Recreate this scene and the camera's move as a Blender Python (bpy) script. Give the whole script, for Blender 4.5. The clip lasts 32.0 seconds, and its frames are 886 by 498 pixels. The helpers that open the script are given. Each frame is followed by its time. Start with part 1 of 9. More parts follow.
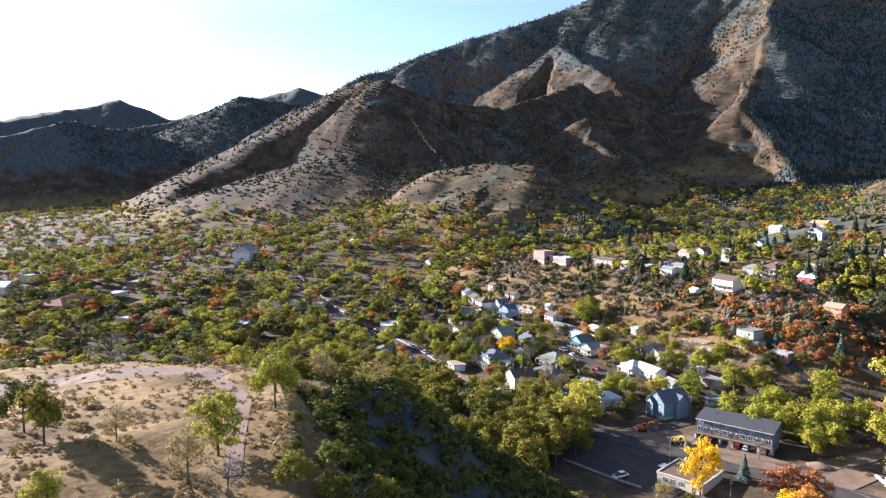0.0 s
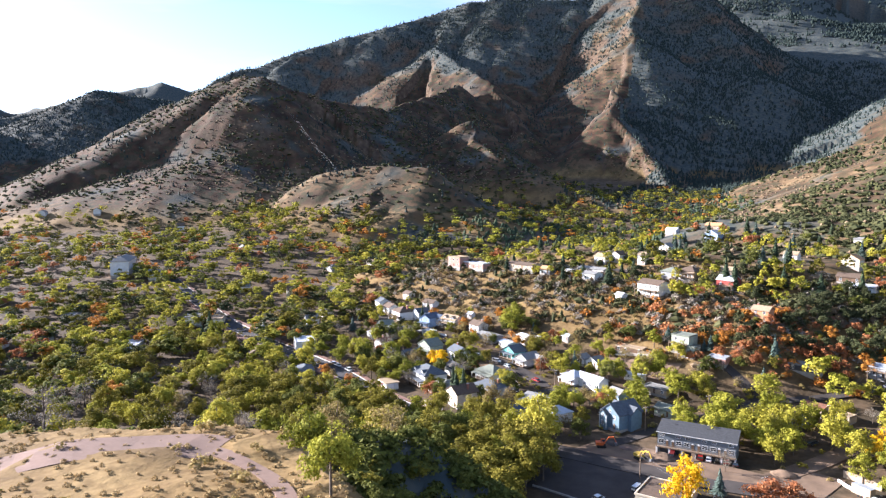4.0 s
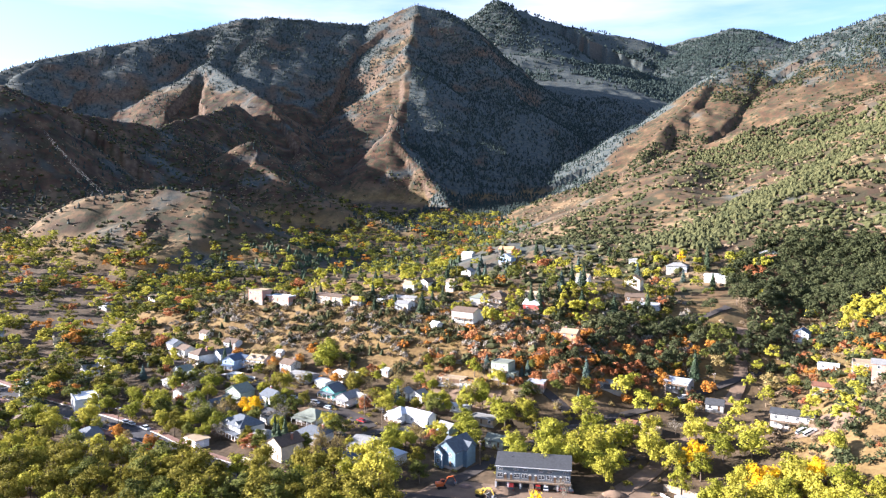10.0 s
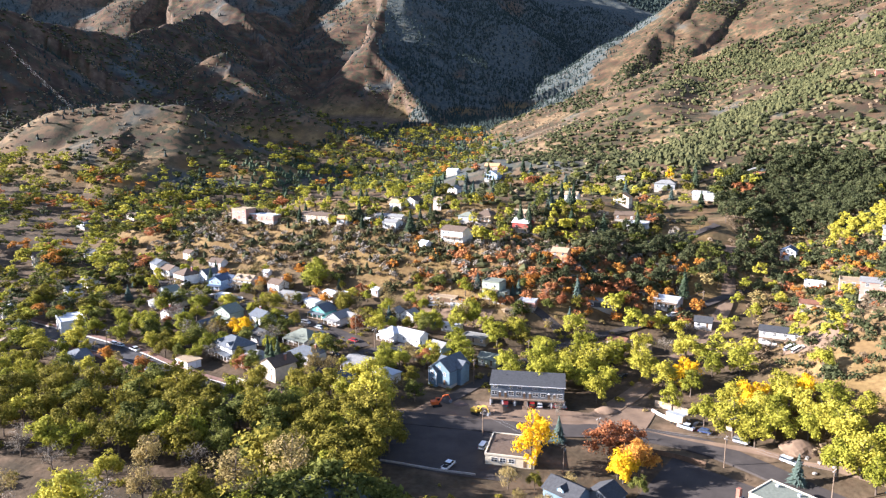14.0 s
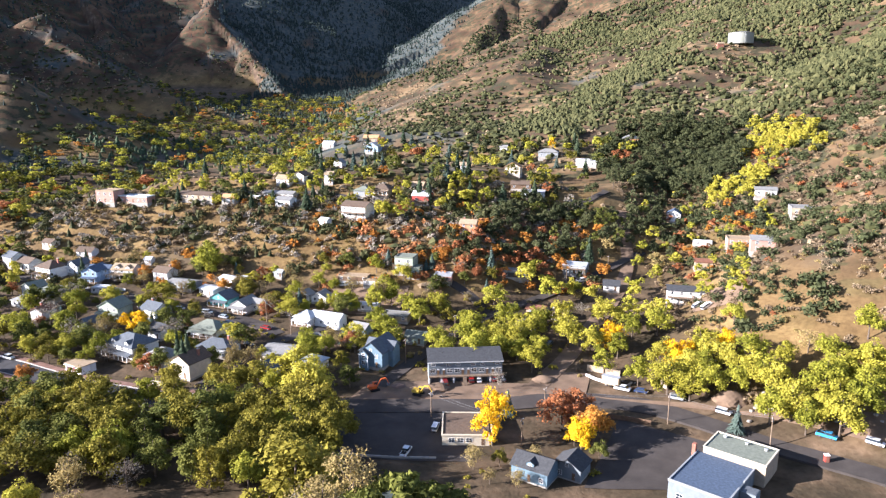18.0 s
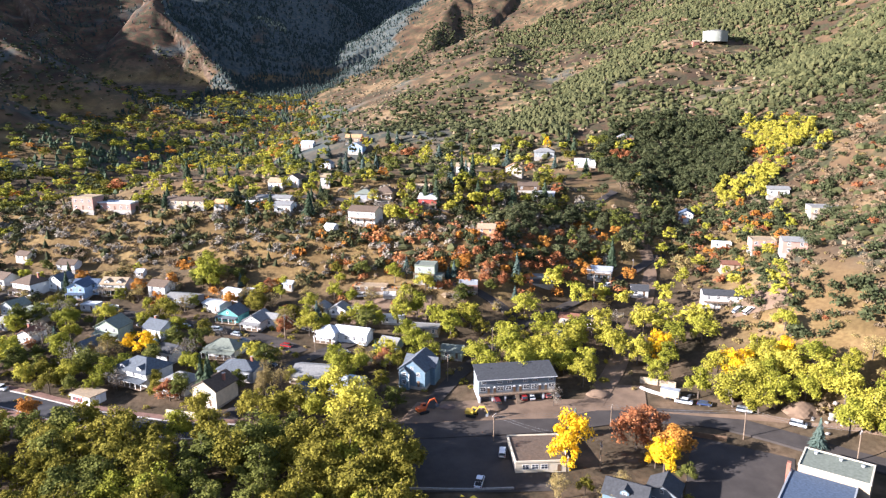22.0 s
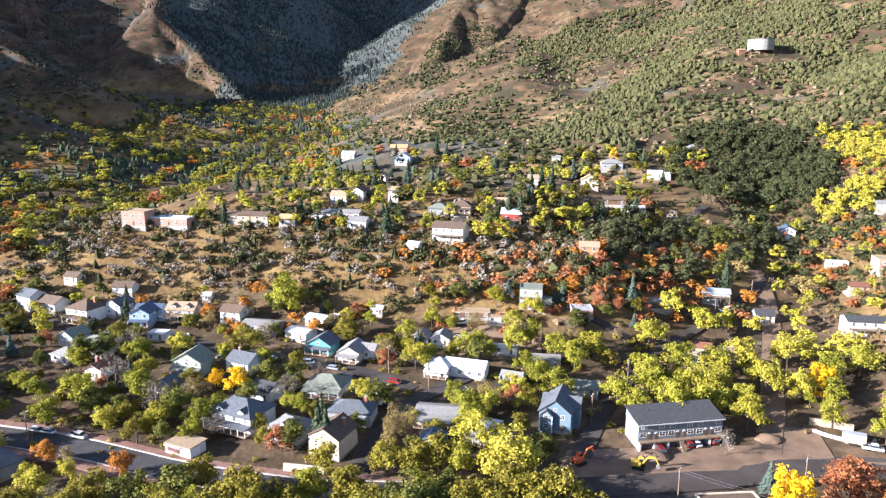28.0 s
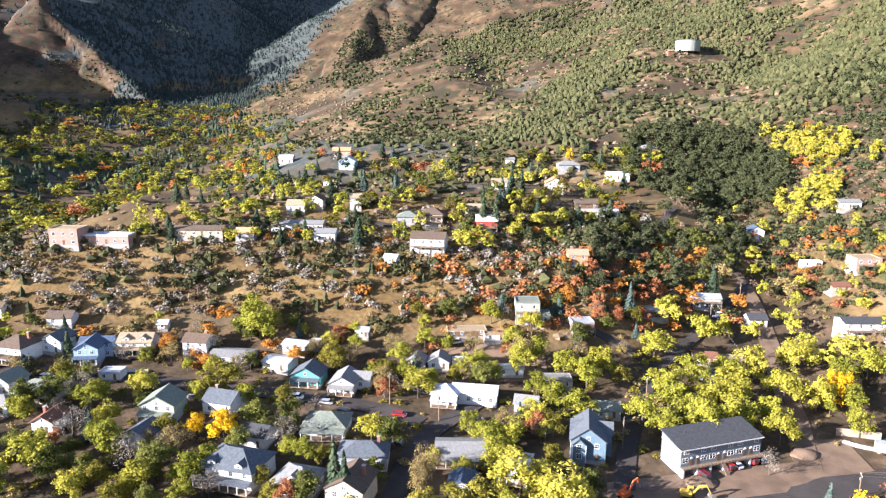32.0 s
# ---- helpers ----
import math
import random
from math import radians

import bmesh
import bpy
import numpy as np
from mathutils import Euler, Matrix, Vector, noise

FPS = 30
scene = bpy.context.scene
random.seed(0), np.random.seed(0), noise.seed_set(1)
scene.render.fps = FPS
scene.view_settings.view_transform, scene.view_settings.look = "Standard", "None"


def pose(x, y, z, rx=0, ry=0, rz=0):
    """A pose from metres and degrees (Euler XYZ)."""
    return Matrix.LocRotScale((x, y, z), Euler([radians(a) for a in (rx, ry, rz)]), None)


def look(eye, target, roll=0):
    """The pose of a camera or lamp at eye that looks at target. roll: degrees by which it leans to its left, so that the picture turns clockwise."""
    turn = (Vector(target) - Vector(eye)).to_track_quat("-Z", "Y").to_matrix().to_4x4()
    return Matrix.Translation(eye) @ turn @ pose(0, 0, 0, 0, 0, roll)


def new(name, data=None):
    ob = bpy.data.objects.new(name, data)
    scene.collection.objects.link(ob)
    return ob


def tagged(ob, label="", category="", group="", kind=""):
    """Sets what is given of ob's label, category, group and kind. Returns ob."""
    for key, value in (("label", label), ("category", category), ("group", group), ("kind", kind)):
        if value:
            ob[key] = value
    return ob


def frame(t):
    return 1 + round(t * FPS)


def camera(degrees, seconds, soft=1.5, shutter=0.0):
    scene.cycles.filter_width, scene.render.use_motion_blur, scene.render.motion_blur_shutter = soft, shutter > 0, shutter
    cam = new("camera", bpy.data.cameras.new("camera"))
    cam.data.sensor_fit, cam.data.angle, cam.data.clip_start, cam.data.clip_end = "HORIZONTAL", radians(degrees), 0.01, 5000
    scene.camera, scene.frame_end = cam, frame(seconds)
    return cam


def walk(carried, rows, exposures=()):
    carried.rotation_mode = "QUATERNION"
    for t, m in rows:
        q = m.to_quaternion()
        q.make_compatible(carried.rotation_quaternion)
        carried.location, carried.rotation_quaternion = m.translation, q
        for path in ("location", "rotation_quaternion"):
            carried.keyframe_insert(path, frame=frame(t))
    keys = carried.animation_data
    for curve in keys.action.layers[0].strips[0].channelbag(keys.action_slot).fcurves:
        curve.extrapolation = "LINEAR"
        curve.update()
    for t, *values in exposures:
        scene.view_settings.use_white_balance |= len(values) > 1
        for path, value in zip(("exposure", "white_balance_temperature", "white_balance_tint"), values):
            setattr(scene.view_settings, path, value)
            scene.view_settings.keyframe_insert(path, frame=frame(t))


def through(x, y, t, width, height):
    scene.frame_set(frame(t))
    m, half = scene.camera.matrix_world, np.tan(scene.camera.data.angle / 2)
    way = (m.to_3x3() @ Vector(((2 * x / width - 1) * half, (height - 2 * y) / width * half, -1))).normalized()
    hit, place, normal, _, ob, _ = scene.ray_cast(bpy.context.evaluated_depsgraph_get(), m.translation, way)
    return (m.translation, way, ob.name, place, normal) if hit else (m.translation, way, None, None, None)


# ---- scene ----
cam = camera(64.71, 32.0, soft=1.3)
walk(cam, [
    (0, pose(106.22, -13.68, 71.32, 84.812, -0.059, 46.382)),
    (0.5, pose(101.94, -13.86, 71.62, 84.761, -0.062, 45.310)),
    (1, pose(97.56, -14.10, 71.94, 84.720, -0.097, 43.609)),
    (1.5, pose(93.05, -14.40, 72.24, 84.709, -0.137, 41.809)),
    (2, pose(88.39, -14.73, 72.49, 84.733, -0.106, 40.185)),
    (2.5, pose(83.66, -15.07, 72.73, 84.743, -0.101, 38.860)),
    (4.5, pose(66.23, -16.03, 73.44, 84.981, -0.118, 34.665)),
    (5, pose(63.01, -15.99, 73.87, 85.057, -0.025, 33.083)),
    (5.5, pose(60.13, -15.82, 74.32, 85.156, 0.024, 31.272)),
    (6, pose(57.68, -15.50, 74.73, 85.228, 0.074, 29.505)),
    (6.5, pose(55.60, -15.05, 75.14, 85.255, 0.157, 27.834)),
    (7, pose(53.75, -14.59, 75.53, 85.211, 0.139, 26.168)),
    (7.5, pose(52.14, -14.14, 75.96, 85.072, 0.127, 24.538)),
    (8, pose(50.76, -13.72, 76.41, 84.755, 0.129, 22.922)),
    (8.5, pose(49.58, -13.31, 76.95, 84.718, 0.144, 21.349)),
    (9, pose(48.54, -12.92, 77.50, 84.899, 0.128, 19.794)),
    (9.5, pose(47.59, -12.47, 77.96, 85.624, 0.115, 18.332)),
    (10, pose(46.68, -12.02, 78.11, 86.589, 0.080, 17.792)),
    (10.5, pose(45.87, -11.52, 78.03, 85.604, 0.045, 17.991)),
    (11, pose(45.17, -10.92, 77.99, 83.159, -0.005, 18.219)),
    (11.5, pose(44.61, -10.21, 78.22, 80.518, -0.155, 18.216)),
    (12, pose(44.02, -9.48, 78.66, 79.740, -0.170, 17.574)),
    (12.5, pose(43.30, -8.86, 79.05, 79.731, -0.150, 16.653)),
    (13, pose(42.37, -8.46, 79.29, 79.739, -0.108, 16.011)),
    (13.5, pose(41.06, -8.26, 79.32, 79.704, -0.043, 16.248)),
    (14, pose(39.32, -8.24, 79.22, 79.662, 0.019, 15.992)),
    (14.5, pose(37.21, -8.33, 79.05, 79.596, 0.109, 13.655)),
    (16.5, pose(21.16, -8.30, 78.87, 79.406, -0.066, 8.118)),
    (17, pose(17.00, -7.24, 78.94, 79.668, -0.026, 6.526)),
    (17.5, pose(12.82, -5.93, 79.10, 79.206, 0.056, 4.928)),
    (18, pose(8.59, -4.25, 79.36, 77.295, 0.156, 3.265)),
    (18.5, pose(4.32, -2.24, 79.71, 76.958, 0.194, 1.664)),
    (19, pose(0.00, 0.00, 80.00, 76.967, 0.217, 0.000)),
    (19.5, pose(-4.37, 2.34, 80.24, 77.000, 0.219, -0.940)),
    (20, pose(-8.77, 4.70, 80.42, 76.991, 0.213, -0.956)),
    (20.5, pose(-13.21, 6.91, 80.51, 76.993, 0.230, -0.977)),
    (21, pose(-17.71, 8.90, 80.48, 76.997, 0.170, -1.029)),
    (21.5, pose(-22.27, 10.62, 80.29, 77.032, 0.124, -1.188)),
    (22, pose(-26.94, 12.17, 79.93, 77.061, 0.086, -1.493)),
    (22.5, pose(-31.67, 13.59, 79.46, 77.120, 0.120, -1.816)),
    (23, pose(-36.40, 14.99, 78.99, 77.133, 0.074, -1.994)),
    (23.5, pose(-41.01, 16.59, 78.57, 77.125, 0.104, -2.034)),
    (24, pose(-45.46, 18.51, 78.27, 77.119, 0.020, -2.067)),
    (24.5, pose(-49.67, 20.75, 78.09, 77.121, -0.065, -2.084)),
    (25, pose(-53.64, 23.33, 77.99, 77.233, -0.108, -2.144)),
    (25.5, pose(-57.48, 26.15, 77.92, 77.359, -0.154, -2.253)),
    (27.5, pose(-71.09, 40.53, 77.13, 77.917, -0.163, -2.603)),
    (28, pose(-74.40, 43.84, 77.07, 77.982, -0.149, -2.697)),
    (28.5, pose(-77.74, 47.05, 76.97, 78.005, -0.148, -3.068)),
    (29, pose(-81.17, 50.27, 76.92, 77.995, -0.172, -3.874)),
    (29.5, pose(-84.79, 53.49, 76.94, 77.998, -0.132, -4.799)),
    (30, pose(-88.55, 56.69, 77.01, 77.977, -0.189, -5.767)),
    (30.5, pose(-92.41, 59.83, 77.15, 77.961, -0.186, -6.959)),
    (31, pose(-96.24, 62.97, 77.34, 77.937, -0.194, -8.190)),
    (31.5, pose(-100.01, 66.15, 77.56, 77.928, -0.179, -9.425)),
    (32, pose(-103.77, 69.36, 77.78, 77.934, -0.121, -10.657)),
], exposures=[(0, 2.05, 6000, 19), (5, 2.32, 6000, 19), (8, 2.46, 6000, 19), (12, 2.4, 6000, 19), (17, 2.16, 6000, 19), (22, 2.1, 6000, 19), (32, 2.16, 6000, 19)])

# ---- world, sun ----
SUN_HIGH, SUN_LEFT = 18.5, 103.0          # degrees above the horizon, and to the left of +y
world = bpy.data.worlds.new("sky_world")
scene.world = world
world.use_nodes = True
wn, wl = world.node_tree.nodes, world.node_tree.links
sky = wn.new("ShaderNodeTexSky")
sky.sky_type, sky.sun_disc = "NISHITA", False
sky.sun_elevation, sky.sun_rotation = radians(SUN_HIGH), radians(-SUN_LEFT)
sky.altitude, sky.air_density, sky.dust_density, sky.ozone_density = 2000, 1.0, 2.6, 2.0
# thin cloud veils high in the sky
way, stretch, veil = wn.new("ShaderNodeTexCoord"), wn.new("ShaderNodeMapping"), wn.new("ShaderNodeTexNoise")
stretch.inputs["Scale"].default_value, stretch.inputs["Rotation"].default_value = (1.2, 1.2, 7.0), (0.25, 0.1, 0.4)
veil.inputs["Scale"].default_value, veil.inputs["Detail"].default_value, veil.inputs["Roughness"].default_value = 1.6, 6, 0.55
thin, blend = wn.new("ShaderNodeValToRGB"), wn.new("ShaderNodeMix")
thin.color_ramp.elements[0].position, thin.color_ramp.elements[1].position = 0.48, 0.78
blend.data_type = "RGBA"
blend.inputs[7].default_value = (3.6, 3.7, 3.9, 1)
wl.new(way.outputs["Generated"], stretch.inputs["Vector"])
wl.new(stretch.outputs["Vector"], veil.inputs["Vector"])
wl.new(veil.outputs["Fac"], thin.inputs["Fac"])
wl.new(thin.outputs["Color"], blend.inputs[0])
wl.new(sky.outputs["Color"], blend.inputs[6])
wl.new(blend.outputs[2], wn["Background"].inputs["Color"])
wn["Background"].inputs["Strength"].default_value = 0.07

sun_lamp = new("sun", bpy.data.lights.new("sun", "SUN"))
sun_lamp.data.energy, sun_lamp.data.angle, sun_lamp.data.color = 5.0, radians(0.6), (1.0, 0.935, 0.85)
sun_to = Vector((-math.sin(radians(SUN_LEFT)) * math.cos(radians(SUN_HIGH)), math.cos(radians(SUN_LEFT)) * math.cos(radians(SUN_HIGH)), math.sin(radians(SUN_HIGH))))
sun_lamp.matrix_world = look(sun_to * 900, (0, 0, 0))


# ---- materials ----
def shader(name, rough=0.85, metal=0.0, spec=0.3):
    m = bpy.data.materials.new(name)
    m.use_nodes = True
    b = m.node_tree.nodes["Principled BSDF"]
    b.inputs["Roughness"].default_value, b.inputs["Metallic"].default_value = rough, metal
    b.inputs["Specular IOR Level"].default_value = spec
    return m, m.node_tree.nodes, m.node_tree.links, b


def noise_node(m, scale, detail=4, space="Object"):
    n, l = m.node_tree.nodes, m.node_tree.links
    tex = n.new("ShaderNodeTexNoise")
    tex.inputs["Scale"].default_value, tex.inputs["Detail"].default_value = scale, detail
    if space == "World":
        l.new(n.new("ShaderNodeNewGeometry").outputs["Position"], tex.inputs["Vector"])
    else:
        l.new(n.new("ShaderNodeTexCoord").outputs[space], tex.inputs["Vector"])
    return tex.outputs["Fac"]


def ramp(m, fac, stops):
    n, l = m.node_tree.nodes, m.node_tree.links
    r = n.new("ShaderNodeValToRGB")
    while len(r.color_ramp.elements) < len(stops):
        r.color_ramp.elements.new(0.5)
    for e, (at, c) in zip(r.color_ramp.elements, stops):
        e.position, e.color = at, (*c, 1) if len(c) == 3 else c
    l.new(fac, r.inputs["Fac"])
    return r.outputs["Color"]


def mixed(m, fac, a, b, how="MIX"):
    n, l = m.node_tree.nodes, m.node_tree.links
    x = n.new("ShaderNodeMix")
    x.data_type, x.blend_type = "RGBA", how
    for slot, v in ((0, fac), (6, a), (7, b)):
        if isinstance(v, (int, float)):
            x.inputs[slot].default_value = v
        elif isinstance(v, tuple):
            x.inputs[slot].default_value = (*v, 1)
        else:
            l.new(v, x.inputs[slot])
    return x.outputs[2]


def bumped(m, b, fac, strength, distance):
    n, l = m.node_tree.nodes, m.node_tree.links
    k = n.new("ShaderNodeBump")
    k.inputs["Strength"].default_value, k.inputs["Distance"].default_value = strength, distance
    l.new(fac, k.inputs["Height"])
    l.new(k.outputs["Normal"], b.inputs["Normal"])


def painted(name, colour, rough=0.7, metal=0.0, wear=0.25, scale=0.8, bump=0.0):
    """A surface of one colour with stains and grain at two scales, a little different from thing to thing."""
    m, n, l, b = shader(name, rough, metal)
    dark = tuple(c * (1 - wear) for c in colour)
    light = tuple(min(1, c * (1 + wear * 0.5)) for c in colour)
    big = ramp(m, noise_node(m, scale, 5, "World"), ((0.3, dark), (0.7, light)))
    fine = ramp(m, noise_node(m, scale * 9, 3, "World"), ((0.25, (0.75, 0.75, 0.75)), (0.75, (1.0, 1.0, 1.0))))
    l.new(mixed(m, 0.5, big, fine, "MULTIPLY"), b.inputs["Base Color"])
    if bump:
        bumped(m, b, noise_node(m, scale * 9, 3, "World"), 0.5, bump)
    return m


def foliage(name, low, mid, high, through=0.22):
    """Leaves: each clump a little different, part of the light passing through."""
    m, n, l, b = shader(name, 0.8, 0, 0.08)
    info, geo = n.new("ShaderNodeObjectInfo"), n.new("ShaderNodeNewGeometry")
    mixv = n.new("ShaderNodeMath")
    mixv.operation = "MULTIPLY_ADD"
    l.new(geo.outputs["Random Per Island"], mixv.inputs[0])
    mixv.inputs[1].default_value = 0.55
    tree = n.new("ShaderNodeMath")
    tree.operation = "MULTIPLY"
    l.new(info.outputs["Random"], tree.inputs[0])
    tree.inputs[1].default_value = 0.45
    l.new(tree.outputs[0], mixv.inputs[2])
    c = ramp(m, mixv.outputs[0], ((0.1, low), (0.5, mid), (0.92, high)))
    l.new(c, b.inputs["Base Color"])
    t = n.new("ShaderNodeBsdfTranslucent")
    l.new(c, t.inputs["Color"])
    mixs = n.new("ShaderNodeMixShader")
    mixs.inputs[0].default_value = through
    l.new(b.outputs[0], mixs.inputs[1])
    l.new(t.outputs[0], mixs.inputs[2])
    l.new(mixs.outputs[0], n["Material Output"].inputs["Surface"])
    return m


LEAVES = {
    "yellow": foliage("leaves_yellow", (0.17, 0.16, 0.02), (0.345, 0.315, 0.04), (0.50, 0.44, 0.068)),
    "gold": foliage("leaves_gold", (0.44, 0.25, 0.008), (0.68, 0.42, 0.012), (0.80, 0.54, 0.02)),
    "lime": foliage("leaves_lime", (0.115, 0.125, 0.016), (0.25, 0.25, 0.03), (0.40, 0.37, 0.05)),
    "green": foliage("leaves_green", (0.05, 0.06, 0.015), (0.112, 0.122, 0.026), (0.19, 0.19, 0.042)),
    "olive": foliage("leaves_olive", (0.085, 0.078, 0.014), (0.18, 0.158, 0.022), (0.29, 0.245, 0.04)),
    "orange": foliage("leaves_orange", (0.25, 0.10, 0.022), (0.42, 0.18, 0.035), (0.55, 0.28, 0.055)),
    "rust": foliage("leaves_rust", (0.20, 0.075, 0.035), (0.34, 0.13, 0.055), (0.44, 0.21, 0.085)),
    "tan": foliage("leaves_tan", (0.15, 0.115, 0.048), (0.27, 0.205, 0.08), (0.40, 0.31, 0.12)),
    "straw": foliage("dry_grass", (0.2, 0.14, 0.066), (0.34, 0.245, 0.115), (0.46, 0.34, 0.165), 0.15),
    "grey": foliage("twigs_grey", (0.13, 0.112, 0.088), (0.22, 0.192, 0.152), (0.31, 0.275, 0.22), 0.1),
    "fir": foliage("needles_fir", (0.028, 0.045, 0.025), (0.055, 0.08, 0.045), (0.09, 0.115, 0.06), 0.1),
    "hill_fir": foliage("needles_hill_fir", (0.02, 0.031, 0.029), (0.032, 0.046, 0.04), (0.047, 0.062, 0.049), 0.0),
    "spruce": foliage("needles_spruce", (0.05, 0.075, 0.06), (0.08, 0.115, 0.095), (0.12, 0.16, 0.13), 0.1),
    "pine": foliage("needles_pine", (0.032, 0.04, 0.018), (0.066, 0.076, 0.033), (0.115, 0.12, 0.052), 0.12),
    "scrub": foliage("scrub_oak", (0.027, 0.032, 0.015), (0.055, 0.06, 0.025), (0.096, 0.095, 0.04), 0.1),
    "brown_scrub": foliage("scrub_brown", (0.12, 0.088, 0.055), (0.2, 0.148, 0.092), (0.3, 0.225, 0.14), 0.15),
}
BARK = painted("bark", (0.13, 0.10, 0.075), 0.9, 0, 0.4, 3, 0.03)


def ground_material():
    m, n, l, b = shader("ground_earth", 0.95, 0, 0.15)
    geo = n.new("ShaderNodeNewGeometry")
    grass = ramp(m, noise_node(m, 0.05, 6, "World"), ((0.3, (0.11, 0.07, 0.028)), (0.5, (0.19, 0.125, 0.049)), (0.7, (0.285, 0.196, 0.082))))
    fine = ramp(m, noise_node(m, 0.6, 5, "World"), ((0.3, (0.55, 0.5, 0.45)), (0.6, (1.0, 1.0, 1.0))))
    grass = mixed(m, 0.75, grass, fine, "MULTIPLY")
    # red-brown soil, dry grass and low brush on the slopes
    soil = ramp(m, noise_node(m, 0.022, 8, "World"), ((0.38, (0.05, 0.033, 0.02)), (0.47, (0.088, 0.056, 0.031)), (0.54, (0.125, 0.08, 0.042)), (0.63, (0.19, 0.132, 0.07))))
    rust = n.new("ShaderNodeAttribute")
    rust.attribute_name = "rust"
    redder = ramp(m, noise_node(m, 0.028, 8, "World"), ((0.38, (0.03, 0.019, 0.013)), (0.47, (0.056, 0.031, 0.019)), (0.54, (0.075, 0.042, 0.024)), (0.63, (0.115, 0.071, 0.04))))
    soil = mixed(m, rust.outputs["Fac"], soil, redder)
    brush = ramp(m, noise_node(m, 0.09, 7, "World"), ((0.48, (0, 0, 0)), (0.54, (1, 1, 1))))
    thick = ramp(m, noise_node(m, 0.012, 5, "World"), ((0.35, (0.42, 0.42, 0.42)), (0.62, (0.95, 0.95, 0.95))))
    green = ramp(m, noise_node(m, 0.5, 3, "World"), ((0.3, (0.022, 0.025, 0.014)), (0.7, (0.055, 0.053, 0.027))))
    soil = mixed(m, mixed(m, 1.0, brush, thick, "MULTIPLY"), soil, green)
    slopes = n.new("ShaderNodeAttribute")
    slopes.attribute_name = "wild"
    c = mixed(m, slopes.outputs["Fac"], grass, soil)
    # needle-covered floor of the mountain woods, also laid over the mesa slope
    wood_shade = n.new("ShaderNodeAttribute")
    wood_shade.attribute_name = "wood_shade"
    cover = n.new("ShaderNodeMath")
    cover.operation = "MULTIPLY_ADD"
    l.new(wood_shade.outputs["Fac"], cover.inputs[0])
    cover.inputs[1].default_value = 0.42
    l.new(noise_node(m, 0.011, 9, "World"), cover.inputs[2])
    scrub = ramp(m, cover.outputs[0], ((0.62, (0, 0, 0)), (0.76, (1, 1, 1))))
    # woods floor, paler and bluer than needles: distance haze put into the colour
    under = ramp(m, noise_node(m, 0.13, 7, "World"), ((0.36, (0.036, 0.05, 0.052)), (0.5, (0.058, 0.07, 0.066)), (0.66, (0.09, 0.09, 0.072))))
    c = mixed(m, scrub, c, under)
    # pale ledges that run level along the big mountain, and outcrops
    where = n.new("ShaderNodeSeparateXYZ")
    l.new(geo.outputs["Position"], where.inputs[0])
    level = n.new("ShaderNodeMath")
    level.operation = "MULTIPLY_ADD"
    l.new(noise_node(m, 0.004, 4, "World"), level.inputs[0])
    level.inputs[1].default_value = 90.0
    l.new(where.outputs["Z"], level.inputs[2])
    strata = n.new("ShaderNodeMath")
    strata.operation = "PINGPONG"
    l.new(level.outputs[0], strata.inputs[0])
    strata.inputs[1].default_value = 34.0
    bands = ramp(m, strata.outputs[0], ((0.0, (1, 1, 1)), (0.2, (0, 0, 0))))
    high = ramp(m, noise_node(m, 0.0035, 4, "World"), ((0.5, (0, 0, 0)), (0.6, (1, 1, 1))))
    ledge = n.new("ShaderNodeAttribute")
    ledge.attribute_name = "ledge"
    high = mixed(m, 1.0, mixed(m, 1.0, high, bands, "MULTIPLY"), ledge.outputs["Color"], "MULTIPLY")
    stone = ramp(m, noise_node(m, 0.06, 6, "World"), ((0.35, (0.09, 0.066, 0.043)), (0.6, (0.19, 0.135, 0.083))))
    c = mixed(m, high, c, stone)
    # leaf litter, gardens and bare soil in the town
    yards = ramp(m, noise_node(m, 0.09, 6, "World"), ((0.3, (0.042, 0.034, 0.02)), (0.5, (0.08, 0.058, 0.035)), (0.7, (0.15, 0.103, 0.064))))
    yards = mixed(m, 0.6, yards, fine, "MULTIPLY")
    town = n.new("ShaderNodeAttribute")
    town.attribute_name = "town"
    c = mixed(m, town.outputs["Fac"], c, yards)
    # rock where it is steep
    sep = n.new("ShaderNodeSeparateXYZ")
    l.new(geo.outputs["Normal"], sep.inputs[0])
    steep = ramp(m, sep.outputs["Z"], ((0.60, (1, 1, 1)), (0.72, (0, 0, 0))))
    rock = ramp(m, noise_node(m, 0.12, 7, "World"), ((0.3, (0.055, 0.038, 0.027)), (0.55, (0.1, 0.068, 0.045)), (0.75, (0.16, 0.118, 0.083))))
    c = mixed(m, steep, c, rock)
    l.new(c, b.inputs["Base Color"])
    bumped(m, b, noise_node(m, 0.5, 6, "World"), 0.6, 0.5)
    return m


EARTH = ground_material()


# ---- the lie of the land ----
def value_noise(x, y, seed):
    """Smooth noise from -1 to 1 with one bump a unit."""
    xi, yi = np.floor(x).astype(np.int64), np.floor(y).astype(np.int64)
    fx, fy = x - xi, y - yi
    fx, fy = fx * fx * (3 - 2 * fx), fy * fy * (3 - 2 * fy)

    def at_corner(a, b):
        n = (a * 374761393 + b * 668265263 + seed * 144269504) & 0x7FFFFFFF
        n = ((n ^ (n >> 13)) * 1274126177) & 0x7FFFFFFF
        n = ((n ^ (n >> 16)) * 668265263) & 0x7FFFFFFF
        return ((n ^ (n >> 15)) & 0xFFFF) / 32767.5 - 1
    low = at_corner(xi, yi) * (1 - fx) + at_corner(xi + 1, yi) * fx
    high = at_corner(xi, yi + 1) * (1 - fx) + at_corner(xi + 1, yi + 1) * fx
    return low * (1 - fy) + high * fy


